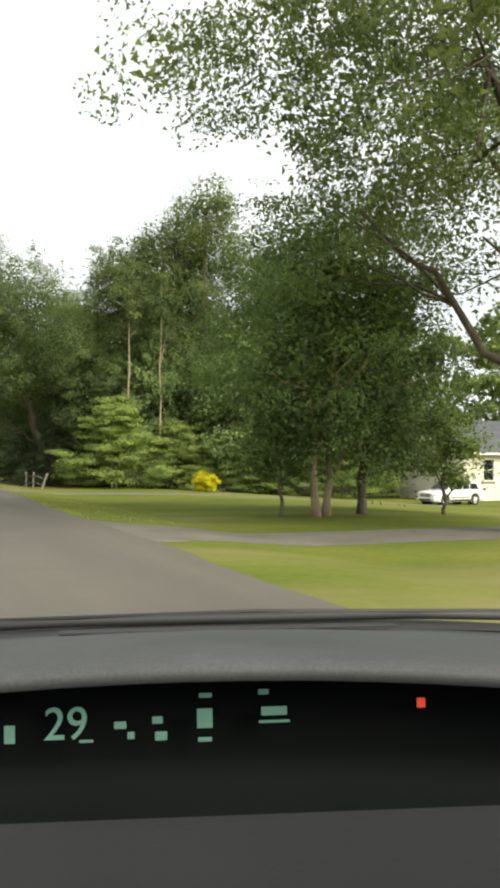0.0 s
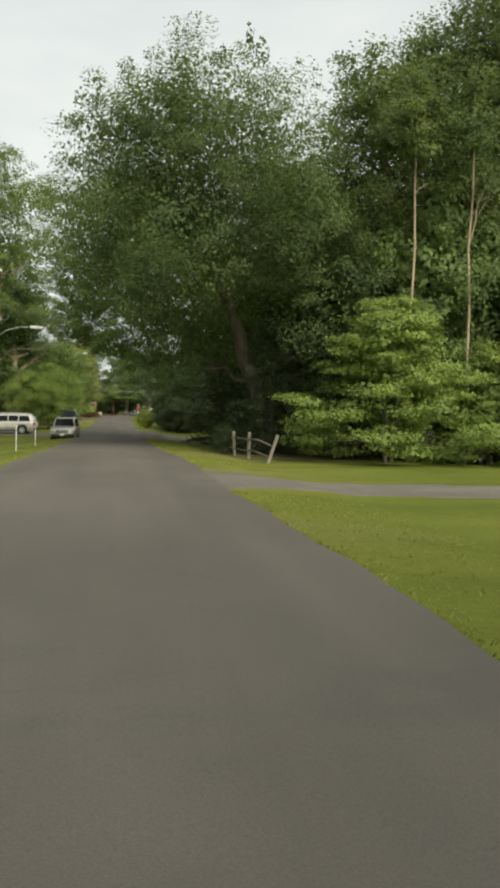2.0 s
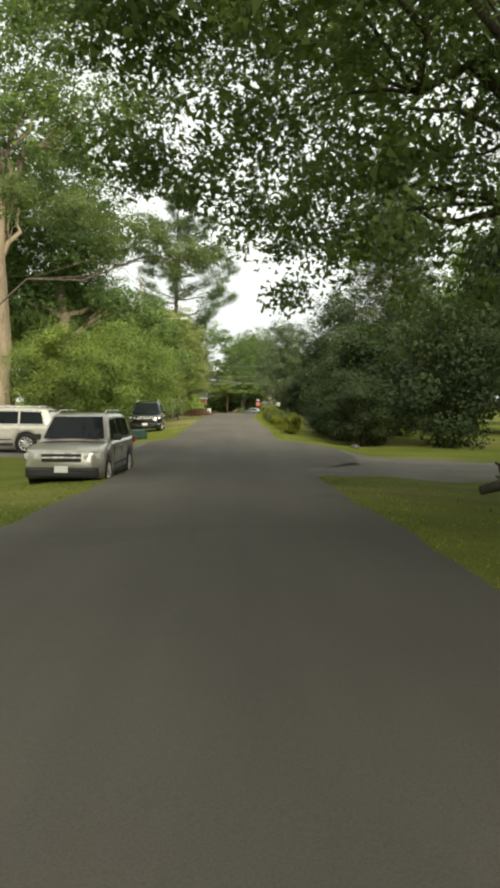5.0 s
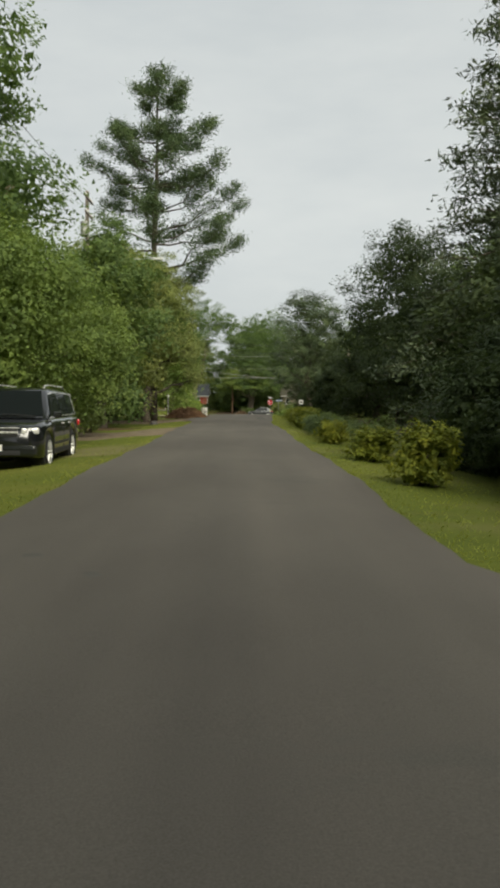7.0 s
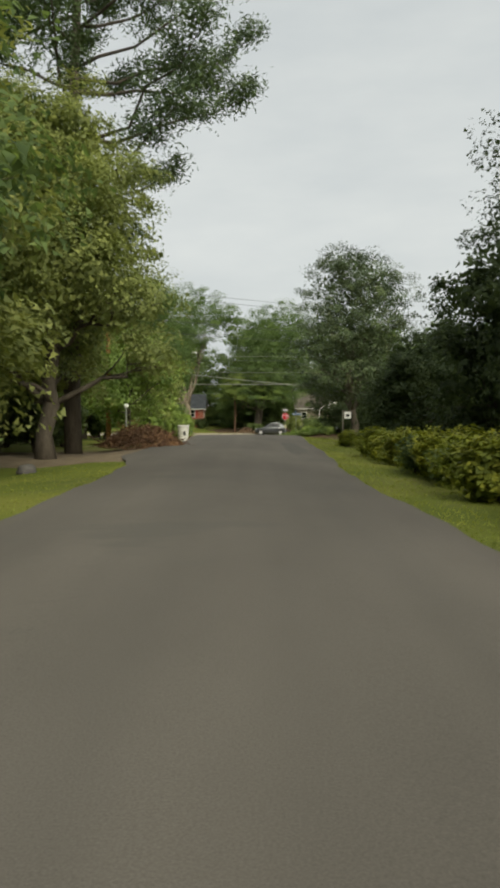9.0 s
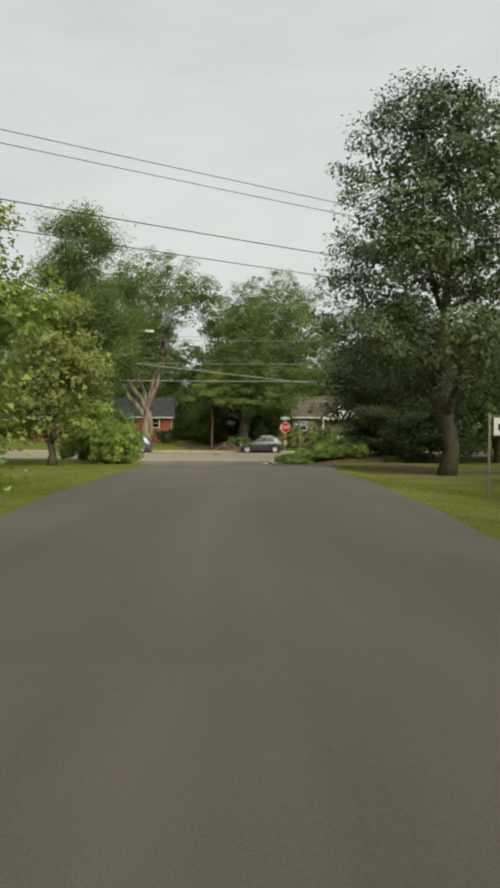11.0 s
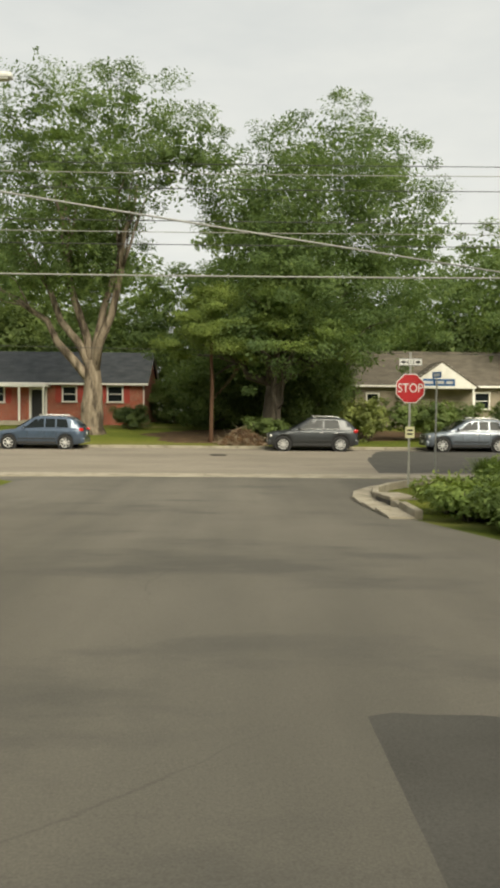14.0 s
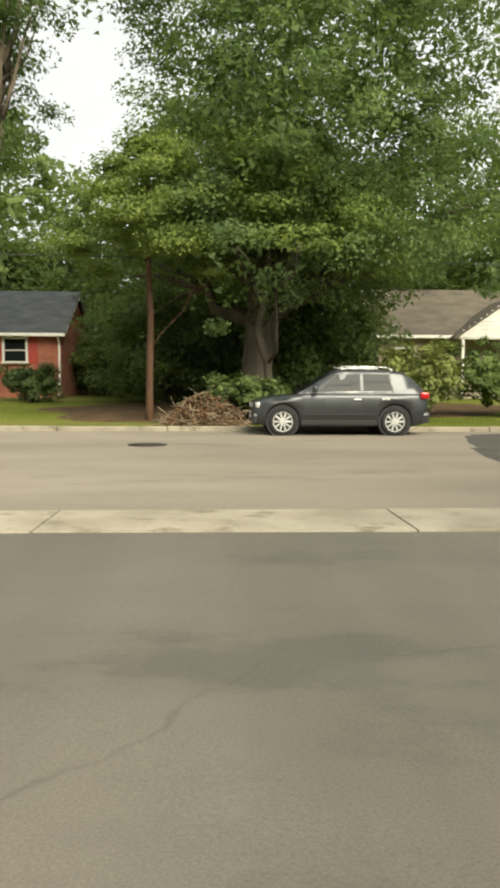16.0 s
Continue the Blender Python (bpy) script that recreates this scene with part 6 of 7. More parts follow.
for z, yy, r, mat, lab in ((5.77, 230.6, 0.029, W_WIRE, "thick pale telephone cable over the street"), (6.88, 230.6, 0.014, W_WIRE_DARK, "thin power line over the street"), (7.32, 230.6, 0.014, W_WIRE, "thin power line over the street"), (7.72, 230.6, 0.014, W_WIRE_DARK, "thin power line over the street"),
                           (8.86, 230.6, 0.014, W_WIRE_DARK, "thin power line over the street"), (9.4, 230.6, 0.014, W_WIRE, "thin power line over the street"), (9.74, 230.6, 0.014, W_WIRE_DARK, "thin power line over the street")):
    wire("overhead_cable", (-46, yy - 0.8, z), (38, yy - 0.8, z), 0.5, r, mat, lab)
wire("overhead_cable", (-10, 221.4, 6.45), (18, 228.4, 4.02), 0.05, 0.026, W_WIRE, "pale cable slanting across the road end")
for z, r in ((7.1, 0.014), (7.95, 0.017), (9.6, 0.012), (10.0, 0.012)):
    wire("overhead_cable", (-24, 173.0, z + 0.3), (28, 204.5, z), 0.25, r, W_WIRE_DARK, "dark cable crossing high over the road")
for z, dx in ((10.7, 0.0), (10.7, 0.5)):
    wire("overhead_cable", (-7.3 + dx, 77, z), (-9.2 + dx, 144.8, z + 2.2), 0.9, 0.014, W_WIRE_DARK, "dark cable strung along the roadside poles")
wire("overhead_cable", (-25, 245.5, 4.2), (40, 246.5, 4.0), 0.3, 0.014, W_WIRE_DARK, "dark service cable before the far houses")

# ---- rail fence ----
fence = tagged(empty("rail_fence"), "weathered split-rail fence with a leaning end post", "fence")
fp = [(6.25, 56.7, 17), (5.98, 59.8, 1), (5.75, 62.5, -2), (5.85, 65.4, 2), (6.0, 68.3, 0), (6.2, 71.2, -1), (6.5, 74.0, 2), (7.2, 76.7, 0), (8.4, 79.2, 1)]
for k, (x, y, a) in enumerate(fp):
    bm = box_bm(0.13, 0.13, 1.45, (0, 0, 0.48), 0.025)
    ob = part("post", bm, W_RAIL, fence)
    ob.matrix_basis = pose(x, y, ground_z(x, y), a * 0.4, a, 10 * math.sin(k * 3))
for k in range(len(fp) - 1):
    (x0, y0, a0), (x1, y1, a1) = fp[k], fp[k + 1]
    for j, z in enumerate((0.4, 0.9)):
        d0 = 0.25 if k == 0 else 0.0
        h = Heap().add(tube([(x0 + d0, y0, ground_z(x0, y0) + z + (-0.25 * (k == 0))), ((x0 + x1) / 2 + 0.02, (y0 + y1) / 2, ground_z(x1, y1) + z + 0.03 * math.sin(k * 5 + j)), (x1, y1, ground_z(x1, y1) + z)], [0.034, 0.045, 0.034], 6))
        h.mesh("rail", W_RAIL_DARK, fence)

# ---- verge objects ----
log = tagged(empty("fallen_log", pose(5.3, 84.2, ground_z(5.3, 84.2))), "fallen dark log with broken boughs beside the driveway", "log")
Heap().add(tube([(0, 0, 0.12), (0.7, 0.1, 0.3), (1.6, 0.2, 0.34), (2.9, 0.1, 0.3)], [0.1, 0.14, 0.16, 0.19], 9)).mesh("stem", M_BARK, log)
for a, b, r in (((0.6, 0.1, 0.28), (0.2, -0.3, 0.75), 0.05), ((1.3, 0.2, 0.33), (0.9, 0.6, 0.05), 0.06), ((1.9, 0.2, 0.33), (1.5, -0.4, 0.95), 0.05), ((2.4, 0.15, 0.3), (2.7, -0.5, 0.02), 0.06)):
    p_, r_ = limb(np.random.default_rng(17), a, b, r, r * 0.5, 0.05, 4, 0.1)
    Heap().add(tube(p_, r_, 6)).mesh("bough", M_BARK, log)
bin_ = tagged(empty("wheelie_bin", pose(-4.95, 107.2, ground_z(-4.95, 107.2) + 0.02, 0, 0, 8)), "dark green wheeled bin lying on its side on the grass", "bin")
bm = box_bm(0.98, 0.58, 0.5, (0, 0, 0.27), 0.06)
for v_ in bm.verts:
    k_ = 1 - 0.16 * (v_.co.x < 0)
    v_.co.y *= k_
    v_.co.z = 0.27 + (v_.co.z - 0.27) * k_
part("tub", bm, B_GREEN, bin_)
part("lid", box_bm(0.07, 0.64, 0.56, (0.53, 0, 0.29), 0.03), B_GREEN, bin_)
part("handle", cyl_bm(0.018, 0.5, (0.5, 0, 0.57), "Y", 8), B_GREEN, bin_)
for s in (-1, 1):
    part("wheel", cyl_bm(0.11, 0.05, (-0.46, s * 0.2, 0.53), "Y", 16, 0.01), K_TYRE, bin_)
drum = tagged(empty("white_bin", pose(-3.2, 167.0, road_z(167) - 0.02)), "dirty white plastic barrel at the road edge", "bin")
h = Heap()
rings = [(0.235, 0), (0.25, 0.05), (0.262, 0.3), (0.272, 0.55), (0.28, 0.72), (0.292, 0.735), (0.292, 0.77), (0.27, 0.775), (0.26, 0.7)]
dv = [(r * math.cos(2 * math.pi * k / 24), r * math.sin(2 * math.pi * k / 24), z) for r, z in rings for k in range(24)]
df = [(i * 24 + k, i * 24 + (k + 1) % 24, (i + 1) * 24 + (k + 1) % 24, (i + 1) * 24 + k) for i in range(len(rings) - 1) for k in range(24)] + [tuple(range(24))[::-1], tuple((len(rings) - 1) * 24 + k for k in range(24))]
link_mesh("barrel", dv, df, B_WHITE, drum, smooth_shade=True)
part("stencil", box_bm(0.12, 0.01, 0.2, (0.07, -0.262, 0.38), 0.002, Matrix.Rotation(0.25, 4, "Z")), K_TRIM, drum)
mb = tagged(empty("lamp_post", pose(-7.2, 175.0, ground_z(-7.2, 175))), "thin yard lamp post with a pale globe", "lamp post")
part("post", cyl_bm(0.04, 2.0, (0, 0, 1.0), sides=10), W_GALV, mb)
bm = bmesh.new()
bmesh.ops.create_uvsphere(bm, u_segments=14, v_segments=9, radius=0.14)
bmesh.ops.translate(bm, vec=(0, 0, 2.12), verts=bm.verts)
part("globe", bm, S_WHITE, mb, smooth_shade=True)
part("cap", cyl_bm(0.08, 0.05, (0, 0, 2.0), sides=12), W_GALV, mb)


def rock(x, y, r, seed):
    rng = np.random.default_rng(seed)
    bm = bmesh.new()
    bmesh.ops.create_icosphere(bm, subdivisions=3, radius=r)
    for v in bm.verts:
        q = noise.noise(v.co * (1.6 / r) + Vector((seed, 0, 0)))
        v.co *= 1 + 0.35 * q
        v.co.z *= 0.6
    ob = part("rock", bm, S_STONE, smooth_shade=True)
    ob.matrix_basis = pose(x, y, ground_z(x, y) + r * 0.25)
    return tagged(ob, "small dark rock in the grass", "rock")


rock(-5.65, 148.4, 0.27, 3)
rock(5.6, 103.2, 0.2, 5)


def brush_pile(name, label, x, y, rx, ry, h, n, seed, z, mat=None):
    rng = np.random.default_rng(seed)
    pile = tagged(empty(name, pose(x, y, z)), label, "brush pile")
    heap = Heap()
    for i in range(n):
        a, d = rng.uniform(0, 6.28), math.sqrt(rng.uniform(0, 1))
        cx, cy = math.cos(a) * d * rx, math.sin(a) * d * ry
        cz = h * (1 - d ** 2) * rng.uniform(0.05, 0.95) + 0.06
        t = rng.uniform(0, 6.28)
        ln = rng.uniform(0.25, 0.75)
        e = rng.normal(0, 0.3)
        dv_ = Vector((math.cos(t), math.sin(t), e)) * ln
        c = Vector((cx, cy, cz))
        p0, p1 = c - dv_, c + dv_
        p0.z, p1.z = max(p0.z, 0.02), max(p1.z, 0.02)
        heap.add(tube([p0, c + Vector((0, 0, rng.normal(0, 0.05))), p1], [0.014, 0.011, 0.004], 4))
    heap.mesh("brushwood", M_BARK_RED if mat is None else mat, pile)
    m = n * 14
    a = rng.uniform(0, 6.28, m)
    d = np.sqrt(rng.uniform(0, 1, m))
    p = np.stack([np.cos(a) * d * rx, np.sin(a) * d * ry, h * (1 - d ** 2) * rng.uniform(0.1, 1.0, m) ** 0.5 + 0.03], 1)
    leaf_mesh("dry_leaves", p, rng.normal(size=(m, 3)), rng.uniform(0.06, 0.15, m), L_TWIG, pile, rng)
    return pile


brush_pile("brush_pile", "heap of cut reddish-brown branches at the road edge", -4.35, 160.6, 1.75, 1.9, 0.95, 330, 91, ground_z(-4.35, 160.6))
brush_pile("brush_pile", "heap of dry yard waste on the kerb verge", 0.25, 243.9, 1.35, 0.7, 0.95, 200, 92, -1.47, M_BARK_PALE)
# thin leaning trunk on the far verge
broadleaf("slender_tree", "thin reddish trunk with leaves above the verge", -1.55, 245.2, 9.5, 3.4, 5.2, 0.1, L_DOGWOOD, M_BARK_RED, 15000, 0.125, 93, lobes=tiers(np.random.default_rng(93), 8.8, 2.9, 5.0, 22), z=-1.45, fork=0.75, bend=0.008, clump=0.35, limbs=1, limb_k=0.14)
broadleaf("understory_tree", "layered light green tree before the oak", 2.3, 246.6, 9.4, 4.2, 4.6, 0.13, L_DOGWOOD, M_BARK, 30000, 0.13, 94, lobes=tiers(np.random.default_rng(94), 9.4, 4.4, 5.3, 44), z=-1.4, flat=0.4, clump=0.42, gap=0.95, fork=0.7, limbs=5, limb_k=0.35)


def strap_plant(name, label, x, y, n, ln, spread, mat, seed, z=None, rx=0.2, ry=0.2, kind=""):
    """Arching strap leaves from a clump, each a bent ribbon."""
    rng = np.random.default_rng(seed)
    z = ground_z(x, y) if z is None else z
    v, f = [], []
    for i in range(n):
        a = rng.uniform(0, 6.28)
        q = math.sqrt(rng.uniform(0, 1))
        b = rng.uniform(0, 6.28)
        c = Vector((math.cos(b) * rx * q, math.sin(b) * ry * q, 0))
        d = Vector((math.cos(a), math.sin(a), 0))
        s = Vector((-math.sin(a), math.cos(a), 0)) * 0.012
        l = ln * rng.uniform(0.6, 1.15)
        sp = spread * rng.uniform(0.4, 1.2)
        k0 = len(v)
        for j, u in enumerate((0, 0.4, 0.75, 1.0)):
            p = c + d * sp * u * u + Vector((0, 0, l * (u - 0.42 * u ** 3)))
            w = (1.0, 1.0, 0.8, 0.15)[j]
            v += [p - s * w, p + s * w]
        f += [(k0 + 2 * j, k0 + 2 * j + 1, k0 + 2 * j + 3, k0 + 2 * j + 2) for j in range(3)]
    e = tagged(empty(name, pose(x, y, z)), label, "grass clump", kind=kind)
    link_mesh("blades", v, f, mat, e)
    return e


for k, (x, y) in enumerate(((6.9, 215.0), (8.6, 215.4), (7.6, 216.9), (9.3, 217.3), (5.6, 213.4), (6.8, 212.2), (8.0, 213.2), (5.3, 216.4), (6.4, 210.6), (9.2, 211.8))):
    strap_plant("ornamental_grass", "mound of arching green grass on the corner", x, y, 420, 1.15, 0.7, L_LIGHT, 100 + k, rx=0.45, ry=0.45)
weed_rng = np.random.default_rng(150)
weed = shrub("corner_weeds", "rank green weeds on the corner bank", 5.0, 215.4, 0.75, 0.7, L_DOGWOOD, 1900, 0.11, 151)
for k in range(12):
    again(weed, 5.0 + (k % 4) * 1.05 + weed_rng.uniform(-0.25, 0.25) + 0.25 * (k // 4 == 0), 209.8 + (k // 4) * 1.6 + weed_rng.uniform(-0.4, 0.4), k * 71, weed_rng.uniform(0.8, 1.2), weed_rng.uniform(0.55, 0.8) * (0.85 + 0.25 * (k % 4)))
for k in range(15):
    again(weed, 4.7 + (k % 5) * 1.05 + weed_rng.uniform(-0.25, 0.25), 214.6 + (k // 5) * 1.5 + weed_rng.uniform(-0.4, 0.4), k * 71, weed_rng.uniform(0.8, 1.25), weed_rng.uniform(0.95, 1.2) * (0.95 + 0.2 * (k % 5)))
for k, (x, y) in enumerate(((8.0, 225.6), (8.7, 225.2), (7.4, 224.9))):
    strap_plant("day_lilies", "bright green strap-leaved clump beside the kerb", x, y, 260, 1.25, 0.6, L_LIGHT, 120 + k, rx=0.3, ry=0.3)
for k, (x, y, r, h) in enumerate(((6.6, 217.6, 0.6, 1.15), (8.2, 218.2, 0.7, 1.2), (9.6, 217.2, 0.7, 1.1), (7.4, 219.6, 0.55, 0.9), (9.0, 220.6, 0.7, 1.0))):
    shrub("corner_weeds", "rank green weeds on the corner mound", x, y, r, h, L_MAPLE if k % 2 else L_DARK, 2200, 0.12, 140 + k)

# ---- houses ----


def gable_house(name, label, x0, x1, y0, y1, zb, eave, ridge, wall_mat, roof_mat, openings, over=0.45, shutters=True, z_off=0.0):
    """A low house with its ridge along x; openings on the front: (x, z, width, height, kind)."""
    house = tagged(empty(name, pose((x0 + x1) / 2, y0, zb)), label, "house")
    ox = (x0 + x1) / 2
    hw, dp, he, hr = (x1 - x0) / 2, y1 - y0, eave - zb, ridge - zb
    # front wall with holes, as strips round the openings
    bm = bmesh.new()
    xs_ = sorted({-hw, hw} | {o[0] - ox - o[2] / 2 for o in openings} | {o[0] - ox + o[2] / 2 for o in openings})
    zs_ = sorted({-0.9, he} | {o[1] - zb for o in openings} | {o[1] - zb + o[3] for o in openings})
    for i in range(len(xs_) - 1):
        for j in range(len(zs_) - 1):
            cx, cz = (xs_[i] + xs_[i + 1]) / 2, (zs_[j] + zs_[j + 1]) / 2
            if any(abs(cx - o[0] + ox) < o[2] / 2 and o[1] - zb < cz < o[1] - zb + o[3] for o in openings):
                continue
            b = box_bm(xs_[i + 1] - xs_[i], 0.24, zs_[j + 1] - zs_[j], (cx, 0.12, cz))
            me = bpy.data.meshes.new("t")
            b.to_mesh(me)
            b.free()
            bm.from_mesh(me)
            bpy.data.meshes.remove(me)
    bmesh.ops.remove_doubles(bm, verts=bm.verts, dist=0.001)
    part("front_wall", bm, wall_mat, house)
    part("back_wall", box_bm(2 * hw, 0.24, he + 0.9, (0, dp - 0.12, (he - 0.9) / 2)), wall_mat, house)
    for s in (-1, 1):
        g = [(0.24, -0.9), (dp - 0.24, -0.9), (dp - 0.24, he), (dp / 2, hr - 0.1), (0.24, he)]
        bm = bmesh.new()
        a = [bm.verts.new((s * hw, y, z)) for y, z in g]
        b = [bm.verts.new((s * (hw - 0.24), y, z)) for y, z in g]
        bm.faces.new(a)
        bm.faces.new(b[::-1])
        for i in range(5):
            bm.faces.new((a[i], b[i], b[(i + 1) % 5], a[(i + 1) % 5]))
        part("gable_wall", bm, wall_mat, house)
        rake = Heap()
        for q in (0, 1):
            ya = -over if q == 0 else dp + over
            sl = (hr - he) / (dp / 2)
            za = he - over * sl
            rake.add(tube([(s * (hw + 0.2), ya, za + 0.02), (s * (hw + 0.2), dp / 2, hr + 0.02)], [0.09, 0.09], 4))
        rake.mesh("rake_board", W_TRIM, house, smooth_shade=False)
    for q in (0, 1):
        sl = (hr - he) / (dp / 2)
        ya = -over if q == 0 else dp + over
        za = he - over * sl
        bm = bmesh.new()
        a = [bm.verts.new(p) for p in ((-hw - 0.28, ya, za), (hw + 0.28, ya, za), (hw + 0.28, dp / 2, hr), (-hw - 0.28, dp / 2, hr))]
        b = [bm.verts.new((v.co.x, v.co.y, v.co.z + 0.14)) for v in a]
        bm.faces.new(a[::-1])
        bm.faces.new(b)
        for i in range(4):
            bm.faces.new((a[i], a[(i + 1) % 4], b[(i + 1) % 4], b[i]))
        part("roof_slope", bm, roof_mat, house)
    zf = he - over * (hr - he) / (dp / 2)
    part("fascia_gutter", box_bm(2 * hw + 0.56, 0.13, 0.15, (0, -over - 0.05, zf + 0.05), 0.02), W_TRIM, house)
    part("soffit", box_bm(2 * hw + 0.3, over, 0.03, (0, -over / 2, zf + 0.0)), W_TRIM, house)
    dsp = Heap().add(tube([(hw - 0.05, -over - 0.05, zf), (hw - 0.06, -0.1, zf - 0.35), (hw - 0.06, -0.07, 0.1), (hw - 0.06, -0.3, 0.0)], [0.05] * 4, 6))
    dsp.mesh("downpipe", W_TRIM, house, "white downpipe", False)
    for (x, z, w_, h_, kind) in openings:
        cx, cz = x - ox, z - zb
        if kind == "window":
            win = empty("window", pose(cx, 0, cz))
            win.parent = house
            for sx, sz, ax, az in ((w_ + 0.16, 0.1, 0, h_), (w_ + 0.16, 0.1, 0, 0), (0.1, h_, -w_ / 2, h_ / 2), (0.1, h_, w_ / 2, h_ / 2)):
                part("frame", box_bm(sx, 0.14, sz, (ax, -0.01, az), 0.01), W_TRIM, win)
            part("sash", box_bm(w_, 0.05, 0.055, (0, 0.05, h_ / 2), 0.006), W_TRIM, win)
            part("pane", box_bm(w_, 0.012, h_ / 2, (0, 0.075, h_ / 4)), K_GLASS, win)
            part("pane", box_bm(w_, 0.012, h_ / 2, (0, 0.06, h_ * 0.75)), K_GLASS, win)
            part("blind", box_bm(w_ * 0.96, 0.01, h_ * 0.42, (0, 0.1, h_ * 0.78)), W_TRIM, win)
            part("sill", box_bm(w_ + 0.24, 0.2, 0.06, (0, -0.06, -0.06), 0.01), M_CONC, win)
            if shutters:
                for s in (-1, 1):
                    part("shutter", box_bm(0.42, 0.04, h_ + 0.12, (s * (w_ / 2 + 0.3), -0.026, h_ / 2), 0.01), W_SHUTTER, win, "red louvred shutter")
        else:
            door = empty("door", pose(cx, 0, cz))
            door.parent = house
            part("leaf", box_bm(w_ - 0.3, 0.05, h_ - 0.12, (0, 0.12, h_ / 2 - 0.03), 0.01), K_TRIM, door, "dark panelled door leaf")
            for s in (-1, 1):
                part("jamb", box_bm(0.16, 0.2, h_, (s * (w_ / 2 - 0.08), 0.0, h_ / 2), 0.012), W_TRIM, door)
            part("lintel", box_bm(w_, 0.2, 0.14, (0, 0.0, h_ - 0.05), 0.012), W_TRIM, door)
            part("step", box_bm(w_ + 0.6, 1.0, 0.2, (0, -0.55, -0.1), 0.02), M_CONC, door)
            part("knob", cyl_bm(0.03, 0.05, (w_ / 2 - 0.25, 0.07, 1.0), "Y", 10), K_CHROME, door)
    return house


brick_house = gable_house("brick_house", "low red-brick house with dark shingled roof and red shutters", -24.5, -6.8, 258.0, 266.5, -0.55, 2.45, 4.75, W_BRICK, W_ROOF,
            [(-8.95, 0.98, 1.1, 1.15, "window"), (-12.25, 0.98, 1.0, 1.1, "window"), (-14.5, -0.35, 1.3, 2.3, "door"), (-17.6, 0.9, 1.3, 1.2, "window"), (-21.2, 0.98, 1.1, 1.15, "window")])
porch = tagged(empty("porch_roof", pose(-15.8, 258.0, -0.55)), "white-trimmed porch roof on slim posts", "porch")
part("canopy", box_bm(4.4, 1.5, 0.16, (0, -0.78, 2.62), 0.02), W_TRIM, porch)
for s in (-2.0, 0.3, 2.0):
    part("post", box_bm(0.13, 0.13, 2.55, (s, -1.4, 1.27), 0.012), W_TRIM, porch)
part("floor", box_bm(4.4, 1.5, 0.3, (0, -0.78, -0.02), 0.02), M_CONC, porch)
gable_house("brown_house", "low house with brown roof behind the hedge", 8.6, 24, 258.5, 267, -0.7, 2.55, 5.1, W_TAN, W_ROOF_BROWN, [(9.9, 0.7, 0.9, 1.1, "window"), (18, 0.7, 1.1, 1.2, "window")], shutters=False)
pg = tagged(empty("porch", pose(14.6, 257.0, -0.4)), "porch with a cream-sided gable on white posts", "porch")
bm = poly_prism([(-2.5, 2.55), (2.5, 2.55), (2.5, 2.72), (0, 4.45), (-2.5, 2.72)], 0.2)
part("gable", bm, W_TRIM, pg, "cream boarded gable")
for s in (-1, 1):
    bm = bmesh.new()
    a = [bm.verts.new(p) for p in ((s * 2.75, -0.16, 2.5), (s * 2.75, 3.0, 2.5), (0, 3.0, 4.42), (0, -0.16, 4.42))]
    b = [bm.verts.new((v.co.x, v.co.y, v.co.z + 0.12)) for v in a]
    bm.faces.new(a)
    bm.faces.new(b[::-1])
    for i in range(4):
        bm.faces.new((a[i], a[(i + 1) % 4], b[(i + 1) % 4], b[i]))
    part("roof_slope", bm, W_ROOF_BROWN, pg)
    part("post", box_bm(0.13, 0.13, 2.6, (s * 2.3, 0, 1.25), 0.012), W_TRIM, pg)
for k in range(9):
    z = 2.62 + k * 0.19
    wdt = 2.45 * (1 - max(0, (z - 2.72) / 1.73))
    part("board", box_bm(2 * wdt, 0.03, 0.17, (0, -0.115, z + 0.08), 0.004), W_TRIM, pg)
gable_house("pale_house", "pale-sided house at the far side of the lawn", 34.5, 48, 46, 54, -0.2, 3.4, 5.7, W_SIDING, W_ROOF, [(36.9, 1.2, 1.0, 1.6, "window"), (40, -0.1, 1.2, 2.2, "door"), (43, 1.2, 1.2, 1.5, "window")], shutters=False)
gable_house("yard_house", "low brown house behind the parked cars", -34, -19.2, 128, 136, -0.3, 2.7, 4.6, W_BRICK, W_ROOF_BROWN, [(-21.0, 0.7, 1.2, 1.3, "window"), (-25.5, -0.2, 1.2, 2.2, "door"), (-29.5, 0.7, 1.2, 1.3, "window")], shutters=False)

# ---- the car that carries the camera, where the drive begins ----
DASH = pose(-0.48, -0.05, 1.914, -1.29, -1.4, -19)
cockpit = tagged(empty("car_dashboard", DASH), "dark grey car dashboard with a glowing central display", "dashboard")
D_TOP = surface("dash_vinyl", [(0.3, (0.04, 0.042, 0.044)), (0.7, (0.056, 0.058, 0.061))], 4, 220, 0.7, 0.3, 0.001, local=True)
# Lower vinyl, set several times darker than the dash top.
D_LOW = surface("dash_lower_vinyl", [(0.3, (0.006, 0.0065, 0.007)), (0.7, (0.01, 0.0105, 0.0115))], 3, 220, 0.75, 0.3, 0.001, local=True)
D_BLACK = plain("display_black", (0.004, 0.005, 0.005), 0.9, spec=0.08)
D_GLOW = plain("display_green_glow", (0.06, 0.13, 0.1), 0.7, emit=0.35)
D_REDGLOW = plain("display_red_glow", (0.9, 0.08, 0.04), 0.5, emit=0.2)


